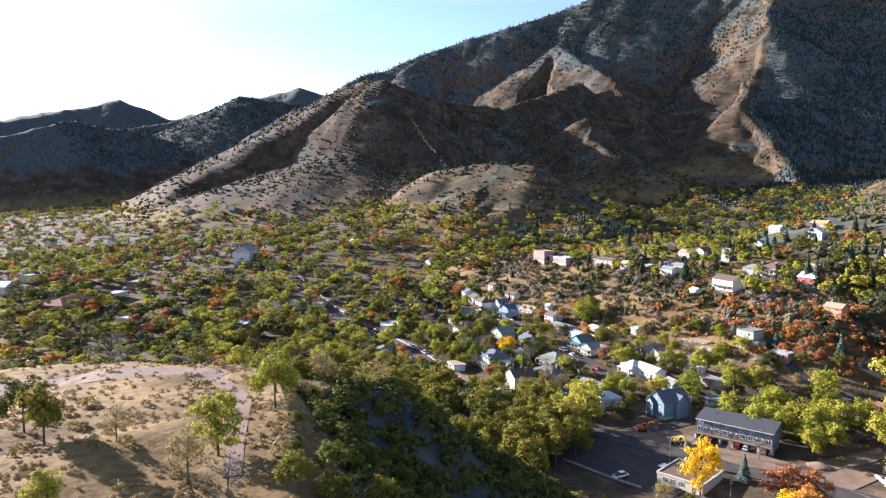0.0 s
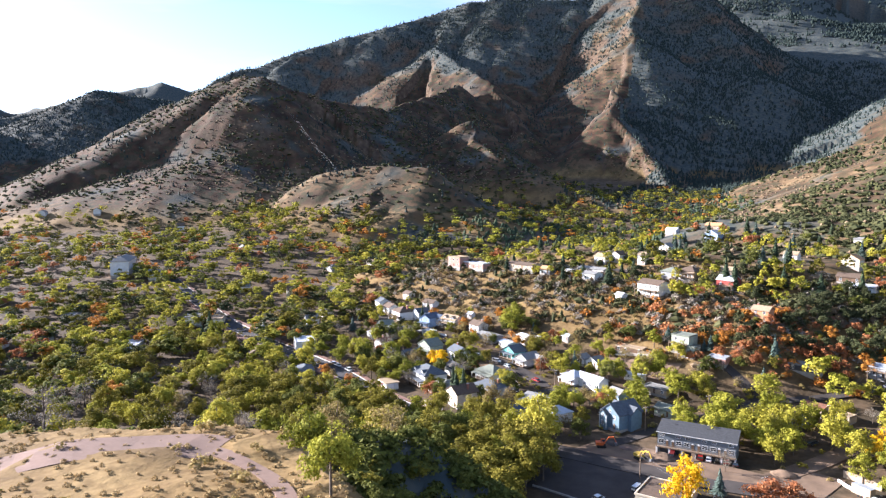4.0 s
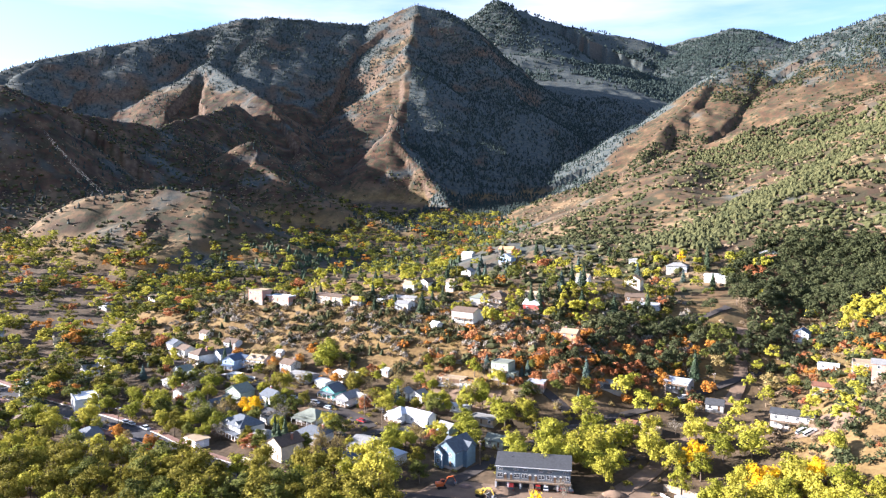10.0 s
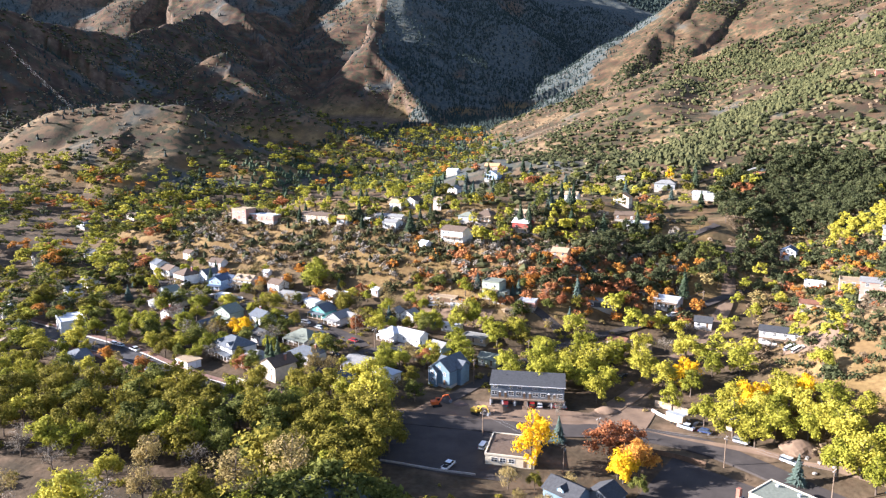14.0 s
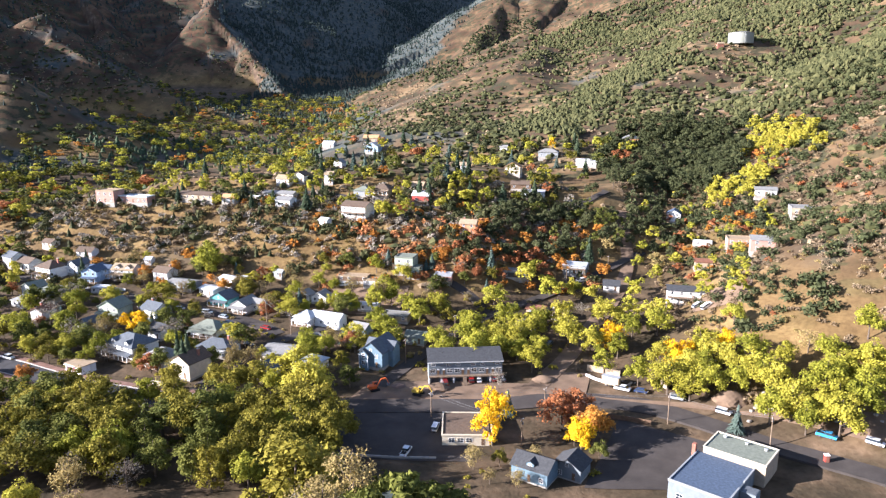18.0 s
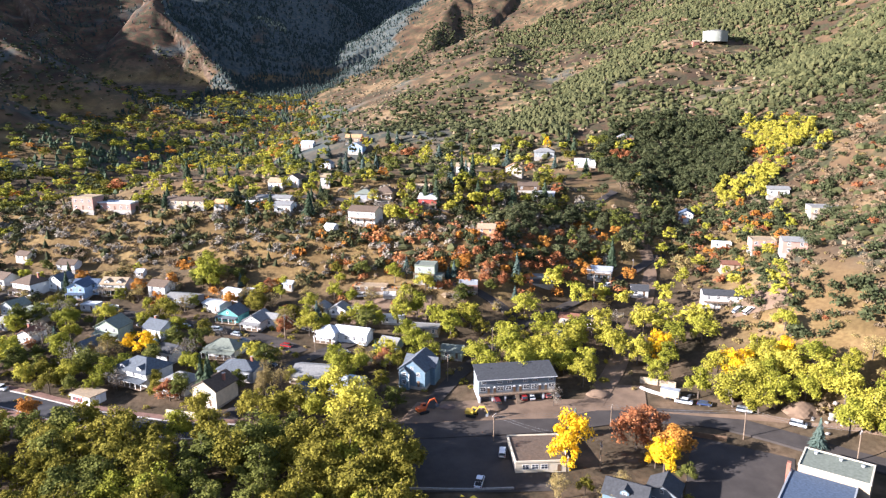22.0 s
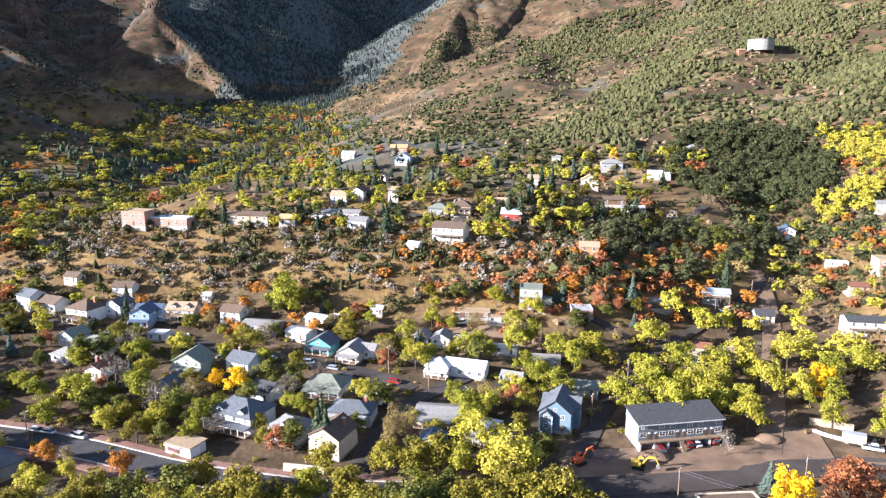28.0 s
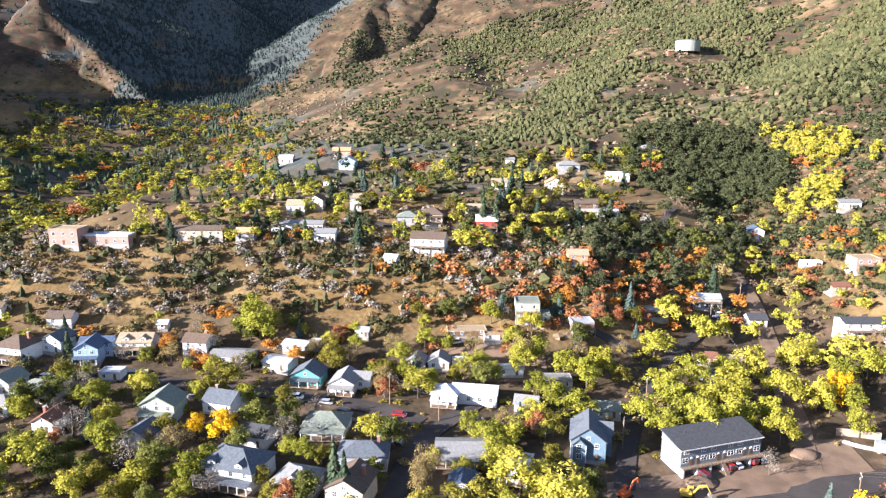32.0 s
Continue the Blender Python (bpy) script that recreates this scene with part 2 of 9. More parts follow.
def fractal(x, y, size, octaves, seed):
    total, gain = 0 * x, 1.0
    for k in range(octaves):
        total = total + gain * value_noise(x / size, y / size, seed + k)
        size, gain = size / 2, gain / 2
    return total


def ribs(x, y, size, octaves, seed):
    """Sharp-crested noise, 0 in the gullies to 1 on the ribs."""
    total, gain = 0 * x, 0.5
    for k in range(octaves):
        total = total + gain * (1 - np.abs(value_noise(x / size, y / size, seed + k)))
        size, gain = size / 2, gain / 2
    return total


def crest(x, y, line, slope, flat=0.0, gully=None, seed=0):
    """A ridge that falls off at a slope to both sides of a crest line of (x, y, z), level to a distance of flat.
    gully: (width, steepness, depth) of the gullies that run down from the crest between side ribs."""
    best, run, off = np.full(np.shape(x), -1e9), 0 * x, 0 * x
    start, last = 0.0, len(line) - 2
    for i, ((x0, y0, z0), (x1, y1, z1)) in enumerate(zip(line, line[1:])):
        long = math.hypot(x1 - x0, y1 - y0)
        free = ((x - x0) * (x1 - x0) + (y - y0) * (y1 - y0)) / long ** 2
        k = np.clip(free, 0, 1)
        far = np.hypot(x - x0 - k * (x1 - x0), y - y0 - k * (y1 - y0))
        here = z0 + k * (z1 - z0) - slope * np.maximum(0, far - flat)
        if gully:
            top = here > best
            side = np.where((x - x0) * (y1 - y0) > (y - y0) * (x1 - x0), 0.0, 5000.0)
            run = np.where(top, start + side + long * np.clip(free, -9 if i == 0 else 0, 9 if i == last else 1), run)
            off = np.where(top, far, off)
        best = np.maximum(best, here)
        start += long
    if gully:
        width, steep, depth = gully
        sway = run + 0.35 * width * value_noise(x / (1.3 * width), y / (1.3 * width), seed + 3)
        cut = 0.7 * (1 - np.abs(value_noise(sway / width, off / (5 * width), seed))) ** 1.5 + 0.3 * (1 - np.abs(value_noise(sway / width * 2.7, off / (2.5 * width), seed + 1)))
        best = best - np.minimum(steep * off, depth) * cut
    return best


def soft_max(a, b, k):
    h = np.clip(0.5 + 0.5 * (a - b) / k, 0, 1)
    return b + (a - b) * h + k * h * (1 - h)


# crest lines: name, points, slope, level half-width, softness, share of ribs
LANDFORMS = [
    ("mesa", ((-31, 16, 36), (-10, 31, 37), (30, 10, 38), (90, -40, 39), (150, -150, 40), (160, -400, 40)), 0.85, 20, 4, 0.1),
    ("mesa_spur", ((-6, 45, 36.5), (-4, 58, 34), (-1, 71, 31), (2, 100, 10), (8, 128, -12)), 0.75, 3, 4, 0.1),
    ("bench_edge", ((-300, 392, 5), (-217, 398, 20), (-130, 385, 20), (-60, 362, 17), (-5, 343, 13), (40, 380, 14)), 0.5, 8, 6, 0.15),
    ("bench", ((-150, 470, 26), (-20, 450, 30), (55, 440, 24)), 0.4, 45, 8, 0.1),
    ("bench_back", ((-60, 620, 46), (70, 570, 48)), 0.4, 45, 10, 0.1),
    ("near_right", ((185, 285, 42), (260, 400, 85), (380, 560, 150), (520, 700, 220)), 0.5, 5, 10, 0.4),
    ("tank_hill", ((-90, 1300, 98), (-20, 1100, 120), (96, 1040, 166), (265, 1015, 206), (450, 960, 255), (1000, 700, 340)), 0.45, 5, 20, 0.3),
    ("tank_rib", ((300, 960, 200), (252, 735, 127), (160, 605, 66), (105, 520, 36)), 0.33, 14, 12, 0.3),
    ("west_rib", ((90, 1030, 160), (50, 800, 96), (20, 650, 50)), 0.33, 10, 12, 0.4),
    ("canyon_wall", ((-45, 1485, 125), (54, 1888, 318), (222, 2181, 490), (380, 2264, 548), (607, 2219, 613), (1300, 2100, 740)), 0.55, 0, 25, 0.15),
    ("low_hill", ((-730, 637, 29), (-664, 670, 70), (-609, 685, 94), (-545, 699, 101), (-491, 706, 98), (-441, 707, 76), (-395, 710, 46), (-361, 720, 24)), 0.40, 6, 12, 0.1),
    ("pyramid", ((-1735, 457, 5), (-1678, 580, 41), (-1596, 686, 76), (-1478, 776, 132), (-1364, 819, 193), (-1211, 858, 254), (-1104, 872, 277), (-993, 877, 282), (-960, 970, 250), (-925, 1160, 236), (-1050, 1600, 352)), 0.50, 3, 18, 0.1),
    ("pyramid_rib", ((-1033, 910, 282), (-900, 800, 150), (-800, 700, 50), (-760, 640, 10)), 0.55, 0, 12, 0.1),
    ("knob", ((-800, 1330, 190), (-757, 1195, 212), (-690, 1130, 165), (-600, 1080, 128), (-450, 1010, 75), (-305, 965, 47)), 0.55, 4, 12, 0.12),
    ("second_spur", ((-880, 2540, 838), (-766, 2140, 548), (-672, 1801, 338), (-611, 1609, 249), (-496, 1493, 164), (-400, 1390, 98), (-330, 1280, 62)), 0.6, 2, 15, 0.12),
    ("third_spur", ((-1476, 2218, 700), (-1390, 1950, 545), (-996, 1694, 366), (-810, 1520, 225)), 0.6, 2, 15, 0.12),
    ("big_mountain", ((-1992, 1521, 440), (-1840, 1713, 545), (-1666, 1950, 640), (-1500, 2207, 745), (-1357, 2294, 772), (-1064, 2449, 764), (-880, 2540, 842), (-765, 2563, 820), (-683, 2588, 757), (-537, 2624, 650), (-380, 2640, 500)), 0.7, 6, 25, 0.15),
    ("dark_hill", ((-2123, 288, 167), (-2098, 436, 200), (-2074, 541, 232), (-2050, 629, 251), (-2021, 718, 231), (-1979, 831, 202), (-1922, 960, 137)), 0.6, 8, 15, 0.12),
    ("dark_ridge", ((-2500, 700, 220), (-2275, 1030, 300), (-2192, 1202, 381), (-2060, 1420, 352), (-1980, 1530, 400)), 0.45, 10, 20, 0.15),
    ("far_range", ((-4100, 200, 300), (-3812, 789, 383), (-3672, 1300, 510), (-3589, 1517, 420), (-3198, 1862, 528), (-3110, 2011, 580), (-3038, 2120, 545), (-3000, 2170, 560)), 0.5, 8, 20, 0.15),
    ("far_peak", ((-1120, 4023, 1195), (-928, 4073, 1290), (-540, 4147, 1135), (-128, 4184, 1030), (147, 4187, 930), (382, 4175, 850)), 0.5, 5, 20, 0.25),
    ("farthest", ((57, 4588, 1085), (378, 4576, 1155), (685, 4544, 1020), (1200, 4400, 900)), 0.4, 15, 20, 0.2),
]


# gullies that run down from the crests: width, steepness of the cut, deepest cut
GULLIES = {
    "tank_hill": (150, 0.12, 20), "canyon_wall": (150, 0.13, 34), "low_hill": (62, 0.26, 22), "pyramid": (115, 0.32, 66),
    "pyramid_rib": (70, 0.24, 26), "knob": (90, 0.26, 34), "second_spur": (140, 0.27, 60), "third_spur": (160, 0.27, 60),
    "big_mountain": (230, 0.32, 130), "dark_hill": (140, 0.24, 45), "dark_ridge": (200, 0.24, 60), "far_range": (300, 0.2, 80),
    "far_peak": (300, 0.25, 140), "farthest": (300, 0.18, 90),
}


def valley(x, y):
    """The floor of the valley, which climbs into the canyon."""
    z = np.interp(y, (-400, 180, 230, 300, 500, 700, 900, 1150, 1400, 1800, 2500, 4500), (-30, -23, -20.5, -13, 0, 13, 27, 48, 70, 105, 190, 330))
    return z + np.clip(x - 40, 0, 60) * 0.03 + np.clip(-x - 300, 0, 250) * 0.06


def height(x, y):
    x, y = np.asarray(x, float), np.asarray(y, float)
    z = valley(x, y)
    base, rough = z, 0 * z
    wx, wy = x + 14 * fractal(x, y, 130, 3, 5), y + 14 * fractal(x, y, 130, 3, 9)
    for i, (name, line, slope, flat, soft, share) in enumerate(LANDFORMS):
        near = name in ("mesa", "mesa_spur", "bench_edge", "bench")
        c = crest(x if near else wx, y if near else wy, line, slope, flat, GULLIES.get(name), 60 + 7 * i)
        rough = np.maximum(rough, share * np.clip((c - z + 60) / 120, 0, 1))
        z = soft_max(c, z, soft)
    up = np.clip((z - base) / 160, 0, 1)
    z = z + up * rough * (95 * (ribs(wx, wy, 330, 4, 21) - 0.62) + 22 * (ribs(wx, wy, 90, 3, 33) - 0.6))
    z = z + (0.35 + 2.8 * up) * fractal(x, y, 30, 3, 41)
    return z


def ground_at(x, y):
    return float(height(np.array([x]), np.array([y]))[0])


# ---- helpers for building ----
def part(name, bm, material, parent, label=""):
    me = bpy.data.meshes.new(name)
    bm.to_mesh(me)
    bm.free()
    me.materials.append(material)
    ob = new(name, me)
    ob.parent = parent
    return tagged(ob, label)


def mesh_of(name, verts, faces, material):
    me = bpy.data.meshes.new(name)
    me.from_pydata([tuple(v) for v in verts], [], [tuple(f) for f in faces])
    me.materials.append(material)
    return me


def woods_share(x, y, z):
    """How thickly conifers cover the mountains, 0 to 1."""
    up = z - valley(x, y)
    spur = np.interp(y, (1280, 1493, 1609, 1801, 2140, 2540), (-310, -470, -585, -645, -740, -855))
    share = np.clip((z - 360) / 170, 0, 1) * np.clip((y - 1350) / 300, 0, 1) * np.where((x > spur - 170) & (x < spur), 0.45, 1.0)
    share = np.maximum(share, np.clip((-x - 1250) / 120, 0, 1) * np.clip((up - 60) / 60, 0, 1) * np.clip((-x - 1450) / 150, 0.25, 0.8))
    share = np.maximum(share, 0.16 * np.clip((-x - 300) / 150, 0, 1) * np.clip((up - 25) / 40, 0, 1))
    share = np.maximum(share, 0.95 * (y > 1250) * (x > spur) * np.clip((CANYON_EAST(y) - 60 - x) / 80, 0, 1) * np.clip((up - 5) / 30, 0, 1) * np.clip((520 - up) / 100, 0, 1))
    return np.clip(np.maximum(share, np.clip((y - 2900) / 200, 0, 1)), 0, 1)


def CANYON_EAST(y):
    return np.interp(y, (900, 1300, 1500, 1900, 2300), (-95, -75, -60, 35, 230))


# ---- ground: one sheet, finer where the town lies ----
def ground_sheet():
    turns = np.concatenate([np.linspace(-50, 84, 640), np.linspace(84, 310, 70)[1:-1]])
    reach = np.concatenate([[0.0], np.geomspace(12, 600, 200), np.linspace(608, 2900, 250), np.geomspace(2925, 4870, 40)])
    a, r = np.meshgrid(np.radians(turns), reach)
    x, y = 10 - np.sin(a) * r, 30 + np.cos(a) * r
    z = height(x, y)
    rows, cols = x.shape
    verts = np.stack([x, y, z], -1).reshape(-1, 3)
    i = np.arange(rows - 1)[:, None] * cols
    j = np.arange(cols)[None, :]
    k = (j + 1) % cols
    faces = np.stack([i + j, i + k, i + cols + k, i + cols + j], -1).reshape(-1, 4)[:, ::-1]
    me = bpy.data.meshes.new("ground")
    me.from_pydata(verts.tolist(), [], faces.tolist())
    me.materials.append(EARTH)
    me.polygons.foreach_set("use_smooth", np.ones(len(me.polygons), bool))
    wild = np.clip((z - valley(x, y) - 6) / 25, 0, 1) * np.clip((y - 180) / 100, 0, 1)
    wild *= 1 - 0.7 * (y > 290) * (y < 425) * (x > -320) * (x < 75)
    up = z - valley(x, y)
    wood_shade = woods_share(x, y, z)
    wood_shade = np.maximum(wood_shade, 0.5 * (y > 480) * (x < 0) * (x > -430) * np.clip(1 - up / 60, 0, 1))
    wood_shade *= np.clip((y - 180) / 100, 0, 1)
    # mesa slope under the scrub: its own shade darkened into the ground colour
    wood_shade = np.maximum(wood_shade, (z > -18) * (z < 33) * (y > 0) * (y < 150) * (x > -60))
    rust = np.clip((up - 15) / 30, 0, 1) * np.clip(np.maximum(y - 850, -x - 700) / 100, 0, 1) * (z < 420) * np.maximum(np.clip((-x - 120) / 80, 0, 1), 0.5 * np.clip((z - 70) / 60, 0, 1))
    ledge = 1.0 * (x > -2000) * (x < -650) * (z > 470) * (z < 720) * (y > 1500) + 0.8 * (y > 3300)
    town = np.clip(1 - (z - valley(x, y) - 3) / 8, 0, 1) * (y > 110)
    for name, field in (("wild", wild), ("wood_shade", wood_shade), ("town", town), ("rust", rust), ("ledge", ledge)):
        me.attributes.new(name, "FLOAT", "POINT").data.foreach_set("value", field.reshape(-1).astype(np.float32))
    return tagged(new("ground", me), "dry grass and red soil hills round a wooded valley", "ground", kind="structure")


ground_sheet()


# ---- trees ----
def leaf_cards(rng, centres, radii, count, size, up=0.0, hubs=None):
    """Many small bent leaf clusters on lumps, turned outwards from their limb's hub: verts and faces."""
    verts, faces = [], []
    for k, (c, r) in enumerate(zip(centres, radii)):
        d = rng.normal(size=(count, 3))
        d /= np.linalg.norm(d, axis=1)[:, None]
        d[:, 2] = np.where(d[:, 2] < -0.4, -d[:, 2], d[:, 2])
        p = c + d * r * rng.uniform(0.5, 1.15, (count, 1))
        nrm = d + rng.normal(size=(count, 3)) * 0.75
        if hubs is not None:
            out = p - hubs[k]
            nrm = 0.55 * d + 0.9 * out / np.linalg.norm(out, axis=1)[:, None] + rng.normal(size=(count, 3)) * 0.7
        nrm[:, 2] += up
        nrm /= np.linalg.norm(nrm, axis=1)[:, None]
        side = np.cross(nrm, rng.normal(size=(count, 3)))
        side /= np.linalg.norm(side, axis=1)[:, None]
        other = np.cross(nrm, side)
        s = size * rng.uniform(0.6, 1.35, (count, 1))
        q = rng.uniform(0.6, 1.1, (count, 1))
        ring = [p + side * s, p + other * s * q - side * s * 0.5, p - other * s * q * 0.9 - side * s * 0.4 - nrm * s * 0.3]
        base = len(verts)
        verts.extend(np.stack(ring, 1).reshape(-1, 3).tolist())
        faces.extend([(base + 3 * j, base + 3 * j + 1, base + 3 * j + 2) for j in range(count)])
    return verts, faces


def limbs(rng, height_m, radius, spread, forks, first):
    """A tapered trunk with limbs: verts and faces of five-sided tubes."""
    verts, faces = [], []

    def tube(points, r0, r1):
        n, base = len(points), len(verts)
        for k, p in enumerate(points):
            r = r0 + (r1 - r0) * k / (n - 1)
            for s in range(5):
                a = s * 2 * math.pi / 5
                verts.append((p[0] + r * math.cos(a), p[1] + r * math.sin(a), p[2] + 0.3 * r * math.sin(a)))
        for k in range(n - 1):
            for s in range(5):
                t = (s + 1) % 5
                faces.append((base + 5 * k + s, base + 5 * k + t, base + 5 * k + 5 + t, base + 5 * k + 5 + s))
    lean = rng.normal(size=2) * 0.04 * height_m
    tube([(lean[0] * k * k, lean[1] * k * k, height_m * 0.8 * k - 0.5 * (k == 0)) for k in (0, 0.3, 0.6, 1)], radius, radius * 0.25)
    for f in range(forks):
        a, k = rng.uniform(0, 2 * math.pi), rng.uniform(first, 0.75)
        z0 = height_m * 0.8 * k
        out, rise = spread * rng.uniform(0.55, 0.95), height_m * rng.uniform(0.1, 0.3)
        s = (lean[0] * k * k, lean[1] * k * k, z0)
        e = (s[0] + out * math.cos(a), s[1] + out * math.sin(a), min(z0 + rise, height_m * 0.95))
        m = ((s[0] + e[0]) / 2, (s[1] + e[1]) / 2, z0 + rise * 0.35)
        tube([s, m, e], radius * 0.45, radius * 0.08)
    return verts, faces


def round_crown(seed, tall, lumps, count, size, wide=0.36):
    """Lumps of leaves round several limb heads: a billowing, uneven outline with gaps."""
    rng = np.random.default_rng(seed)
    heads = [(np.array([0, 0, tall * 0.66]), tall * wide * 0.62)]
    turn = rng.uniform(0, 6.28)
    for k in range(4):
        a, out = turn + k * 1.57 + rng.uniform(-0.5, 0.5), tall * wide * rng.uniform(0.42, 0.72)
        heads.append((np.array([out * math.cos(a), out * math.sin(a), tall * rng.uniform(0.36, 0.62)]), tall * wide * rng.uniform(0.4, 0.62)))
    centres, radii, hubs = [], [], []
    for k in range(lumps):
        hub, r = heads[k % 5]
        v = rng.normal(size=3)
        v /= np.linalg.norm(v)
        c = hub + v * r * rng.uniform(0.3, 1.0) ** 0.5 * np.array([0.8, 0.8, 1.05])
        centres.append(c)
        radii.append(min(tall * rng.uniform(0.06, 0.15), r, 1.02 * tall - c[2]))
        hubs.append(hub - np.array([0, 0, 0.4 * r]))
    return leaf_cards(rng, centres, radii, count, size, 0.25, hubs)


def conifer_crown(seed, tall, tiers, count, size, wide=0.17):
    rng = np.random.default_rng(seed)
    verts, faces = [], []
    for k in range(tiers):
        f = k / (tiers - 1)
        z, r = tall * (0.12 + 0.86 * f), tall * wide * (1 - f) ** 0.8 * rng.uniform(0.8, 1.15) + 0.06 * tall * (1 - f)
        n = max(5, int(count * (1 - 0.75 * f)))
        for s in range(n):
            a = rng.uniform(0, 2 * math.pi)
            o, d = np.array([math.cos(a), math.sin(a), 0]), np.array([-math.sin(a), math.cos(a), 0])
            rr, w = r * rng.uniform(0.7, 1.15), size * rng.uniform(0.7, 1.3)
            zz = z + rng.uniform(-0.03, 0.03) * tall
            base = len(verts)
            verts.extend([(o * 0.1 * rr + (0, 0, zz + 0.05 * tall)).tolist(), (o * rr * 0.7 + d * w + (0, 0, zz)).tolist(), (o * rr + (0, 0, zz - 0.035 * tall)).tolist(), (o * rr * 0.7 - d * w + (0, 0, zz)).tolist()])
            faces.append((base, base + 1, base + 2, base + 3))
    return verts, faces


TREE_KINDS = {}


def make_tree_kind(key, name, label, tall, crown, trunk, leaf, group):
    """A kind of tree of its own height, kept to be planted: trunk and crown under one base."""
    TREE_KINDS.setdefault(key, []).append((name, label, group, mesh_of("trunk", *trunk, BARK), mesh_of("crown", *crown, leaf), tall))


WORDS = {"yellow": "bright yellow", "gold": "golden yellow", "lime": "yellow-green", "green": "dull green", "olive": "olive green",
         "orange": "orange", "rust": "rust-red", "tan": "fading tan"}
for colour, word in WORDS.items():
    for v in range(3):
        s = 100 + 10 * v
        thin = colour == "tan"
        crown = round_crown(s, 10.0, 40 + 4 * v, 44 if thin else 86, 0.16 if thin else 0.22, (0.36, 0.41, 0.30)[v])
        sort = {"yellow": "cottonwood", "gold": "cottonwood", "lime": "cottonwood", "orange": "maple", "rust": "maple"}.get(colour, "broadleaf")
        make_tree_kind(colour, sort + "_tree", f"{sort} tree with {word} autumn leaves", 10.0, crown, limbs(np.random.default_rng(s), 10, 0.22, 3.2, 16 if thin else 8, 0.2), LEAVES[colour], sort + " trees in the valley")
for v in range(3):
    rng = np.random.default_rng(300 + v)
    make_tree_kind("poplar", "poplar_tree", "tall slim poplar with golden autumn leaves", 10.0, round_crown(310 + v, 10.0, 26, 60, 0.25, 0.17), limbs(rng, 10, 0.18, 1.4, 6, 0.2), LEAVES["gold"], "poplars")
    make_tree_kind("bare", "bare_tree", "bare grey tree with fine twigs", 10.0, round_crown(320 + v, 10.0, 30, 34, 0.13, 0.38), limbs(rng, 11, 0.2, 3.8, 22, 0.15), LEAVES["grey"], "bare trees")
    make_tree_kind("fir", "fir_tree", "tall dark green fir tree", 10.0, conifer_crown(330 + v, 10.0, 18, 34, 0.36, 0.21), limbs(rng, 11, 0.16, 0.6, 3, 0.3), LEAVES["fir"], "firs in the town")
    make_tree_kind("spruce", "spruce_tree", "dense blue-grey spruce tree", 10.0, conifer_crown(340 + v, 10.0, 18, 34, 0.36, 0.24), limbs(rng, 11, 0.16, 0.6, 3, 0.3), LEAVES["spruce"], "firs in the town")
    make_tree_kind("pine", "pine_tree", "dark green rounded pine tree", 10.0, round_crown(350 + v, 10.0, 26, 60, 0.28, 0.35), limbs(rng, 10, 0.18, 2.0, 6, 0.3), LEAVES["pine"], "pines on the slopes")

PLANT = np.random.default_rng(7)


def tree(kind, x, y, tall, wide=1.0):
    """Plants one of the kinds at a place, at a height, sunk a little into the ground."""
    kinds = TREE_KINDS[kind]
    name, label, group, trunk, crown, own = kinds[int(PLANT.integers(len(kinds)))]
    s = tall / own
    thing = tagged(new(name), label, "tree", group)
    thing.matrix_world = pose(x, y, ground_at(x, y) - 0.1, 0, 0, PLANT.uniform(0, 360)) @ Matrix.Diagonal((s * wide, s * wide, s, 1))
    for key, me in (("trunk", trunk), ("crown", crown)):
        new(key, me).parent = thing
    return thing


FAR = {}


def far_tree(kind, x, y, tall, wide=1.0):
    """Notes a tree of the joined woods."""
    FAR.setdefault(kind, []).append((x, y, tall, wide))


def small_crown(kind, seed, light):
    """A lighter crown of a 10 m tree, for the joined woods."""
    if kind in ("fir", "spruce"):
        return conifer_crown(seed, 10.0, 9, 12, 0.6)
    if kind == "pine":
        return round_crown(seed, 10.0, 13, 15 if light else 38, 0.55 if light else 0.42, 0.34)
    return round_crown(seed, 10.0, 14, 17 if light else 42, 0.55 if light else 0.40, 0.35)


def plant_far_trees():
    for kind, rows in FAR.items():
        rng = np.random.default_rng(len(rows))
        bases = [small_crown(kind, 500 + k, k > 3) for k in range(8)]
        verts, faces, at = [], [], 0
        level = height(np.array([r[0] for r in rows]), np.array([r[1] for r in rows]))
        for k, (x, y, tall, wide) in enumerate(rows):
            b = bases[k % 4 + (4 if math.hypot(x, y) > 520 else 0)]
            v, f = np.array(b[0]), np.array(b[1])
            a, s = rng.uniform(0, 6.28), tall / 10
            r = np.stack([(v[:, 0] * math.cos(a) - v[:, 1] * math.sin(a)) * s * wide + x, (v[:, 0] * math.sin(a) + v[:, 1] * math.cos(a)) * s * wide + y, v[:, 2] * s + level[k] - 0.1], 1)
            verts.append(r)
            faces.append(f + at)
            at += len(v)
        me = bpy.data.meshes.new("far_woods")
        me.from_pydata(np.concatenate(verts).tolist(), [], np.concatenate(faces).tolist())
        me.materials.append(LEAVES[{"bare": "grey"}.get(kind, kind)])
        tagged(new("far_woods", me), f"distant {WORDS.get(kind, kind)} trees among the houses", "woods", kind="stuff")


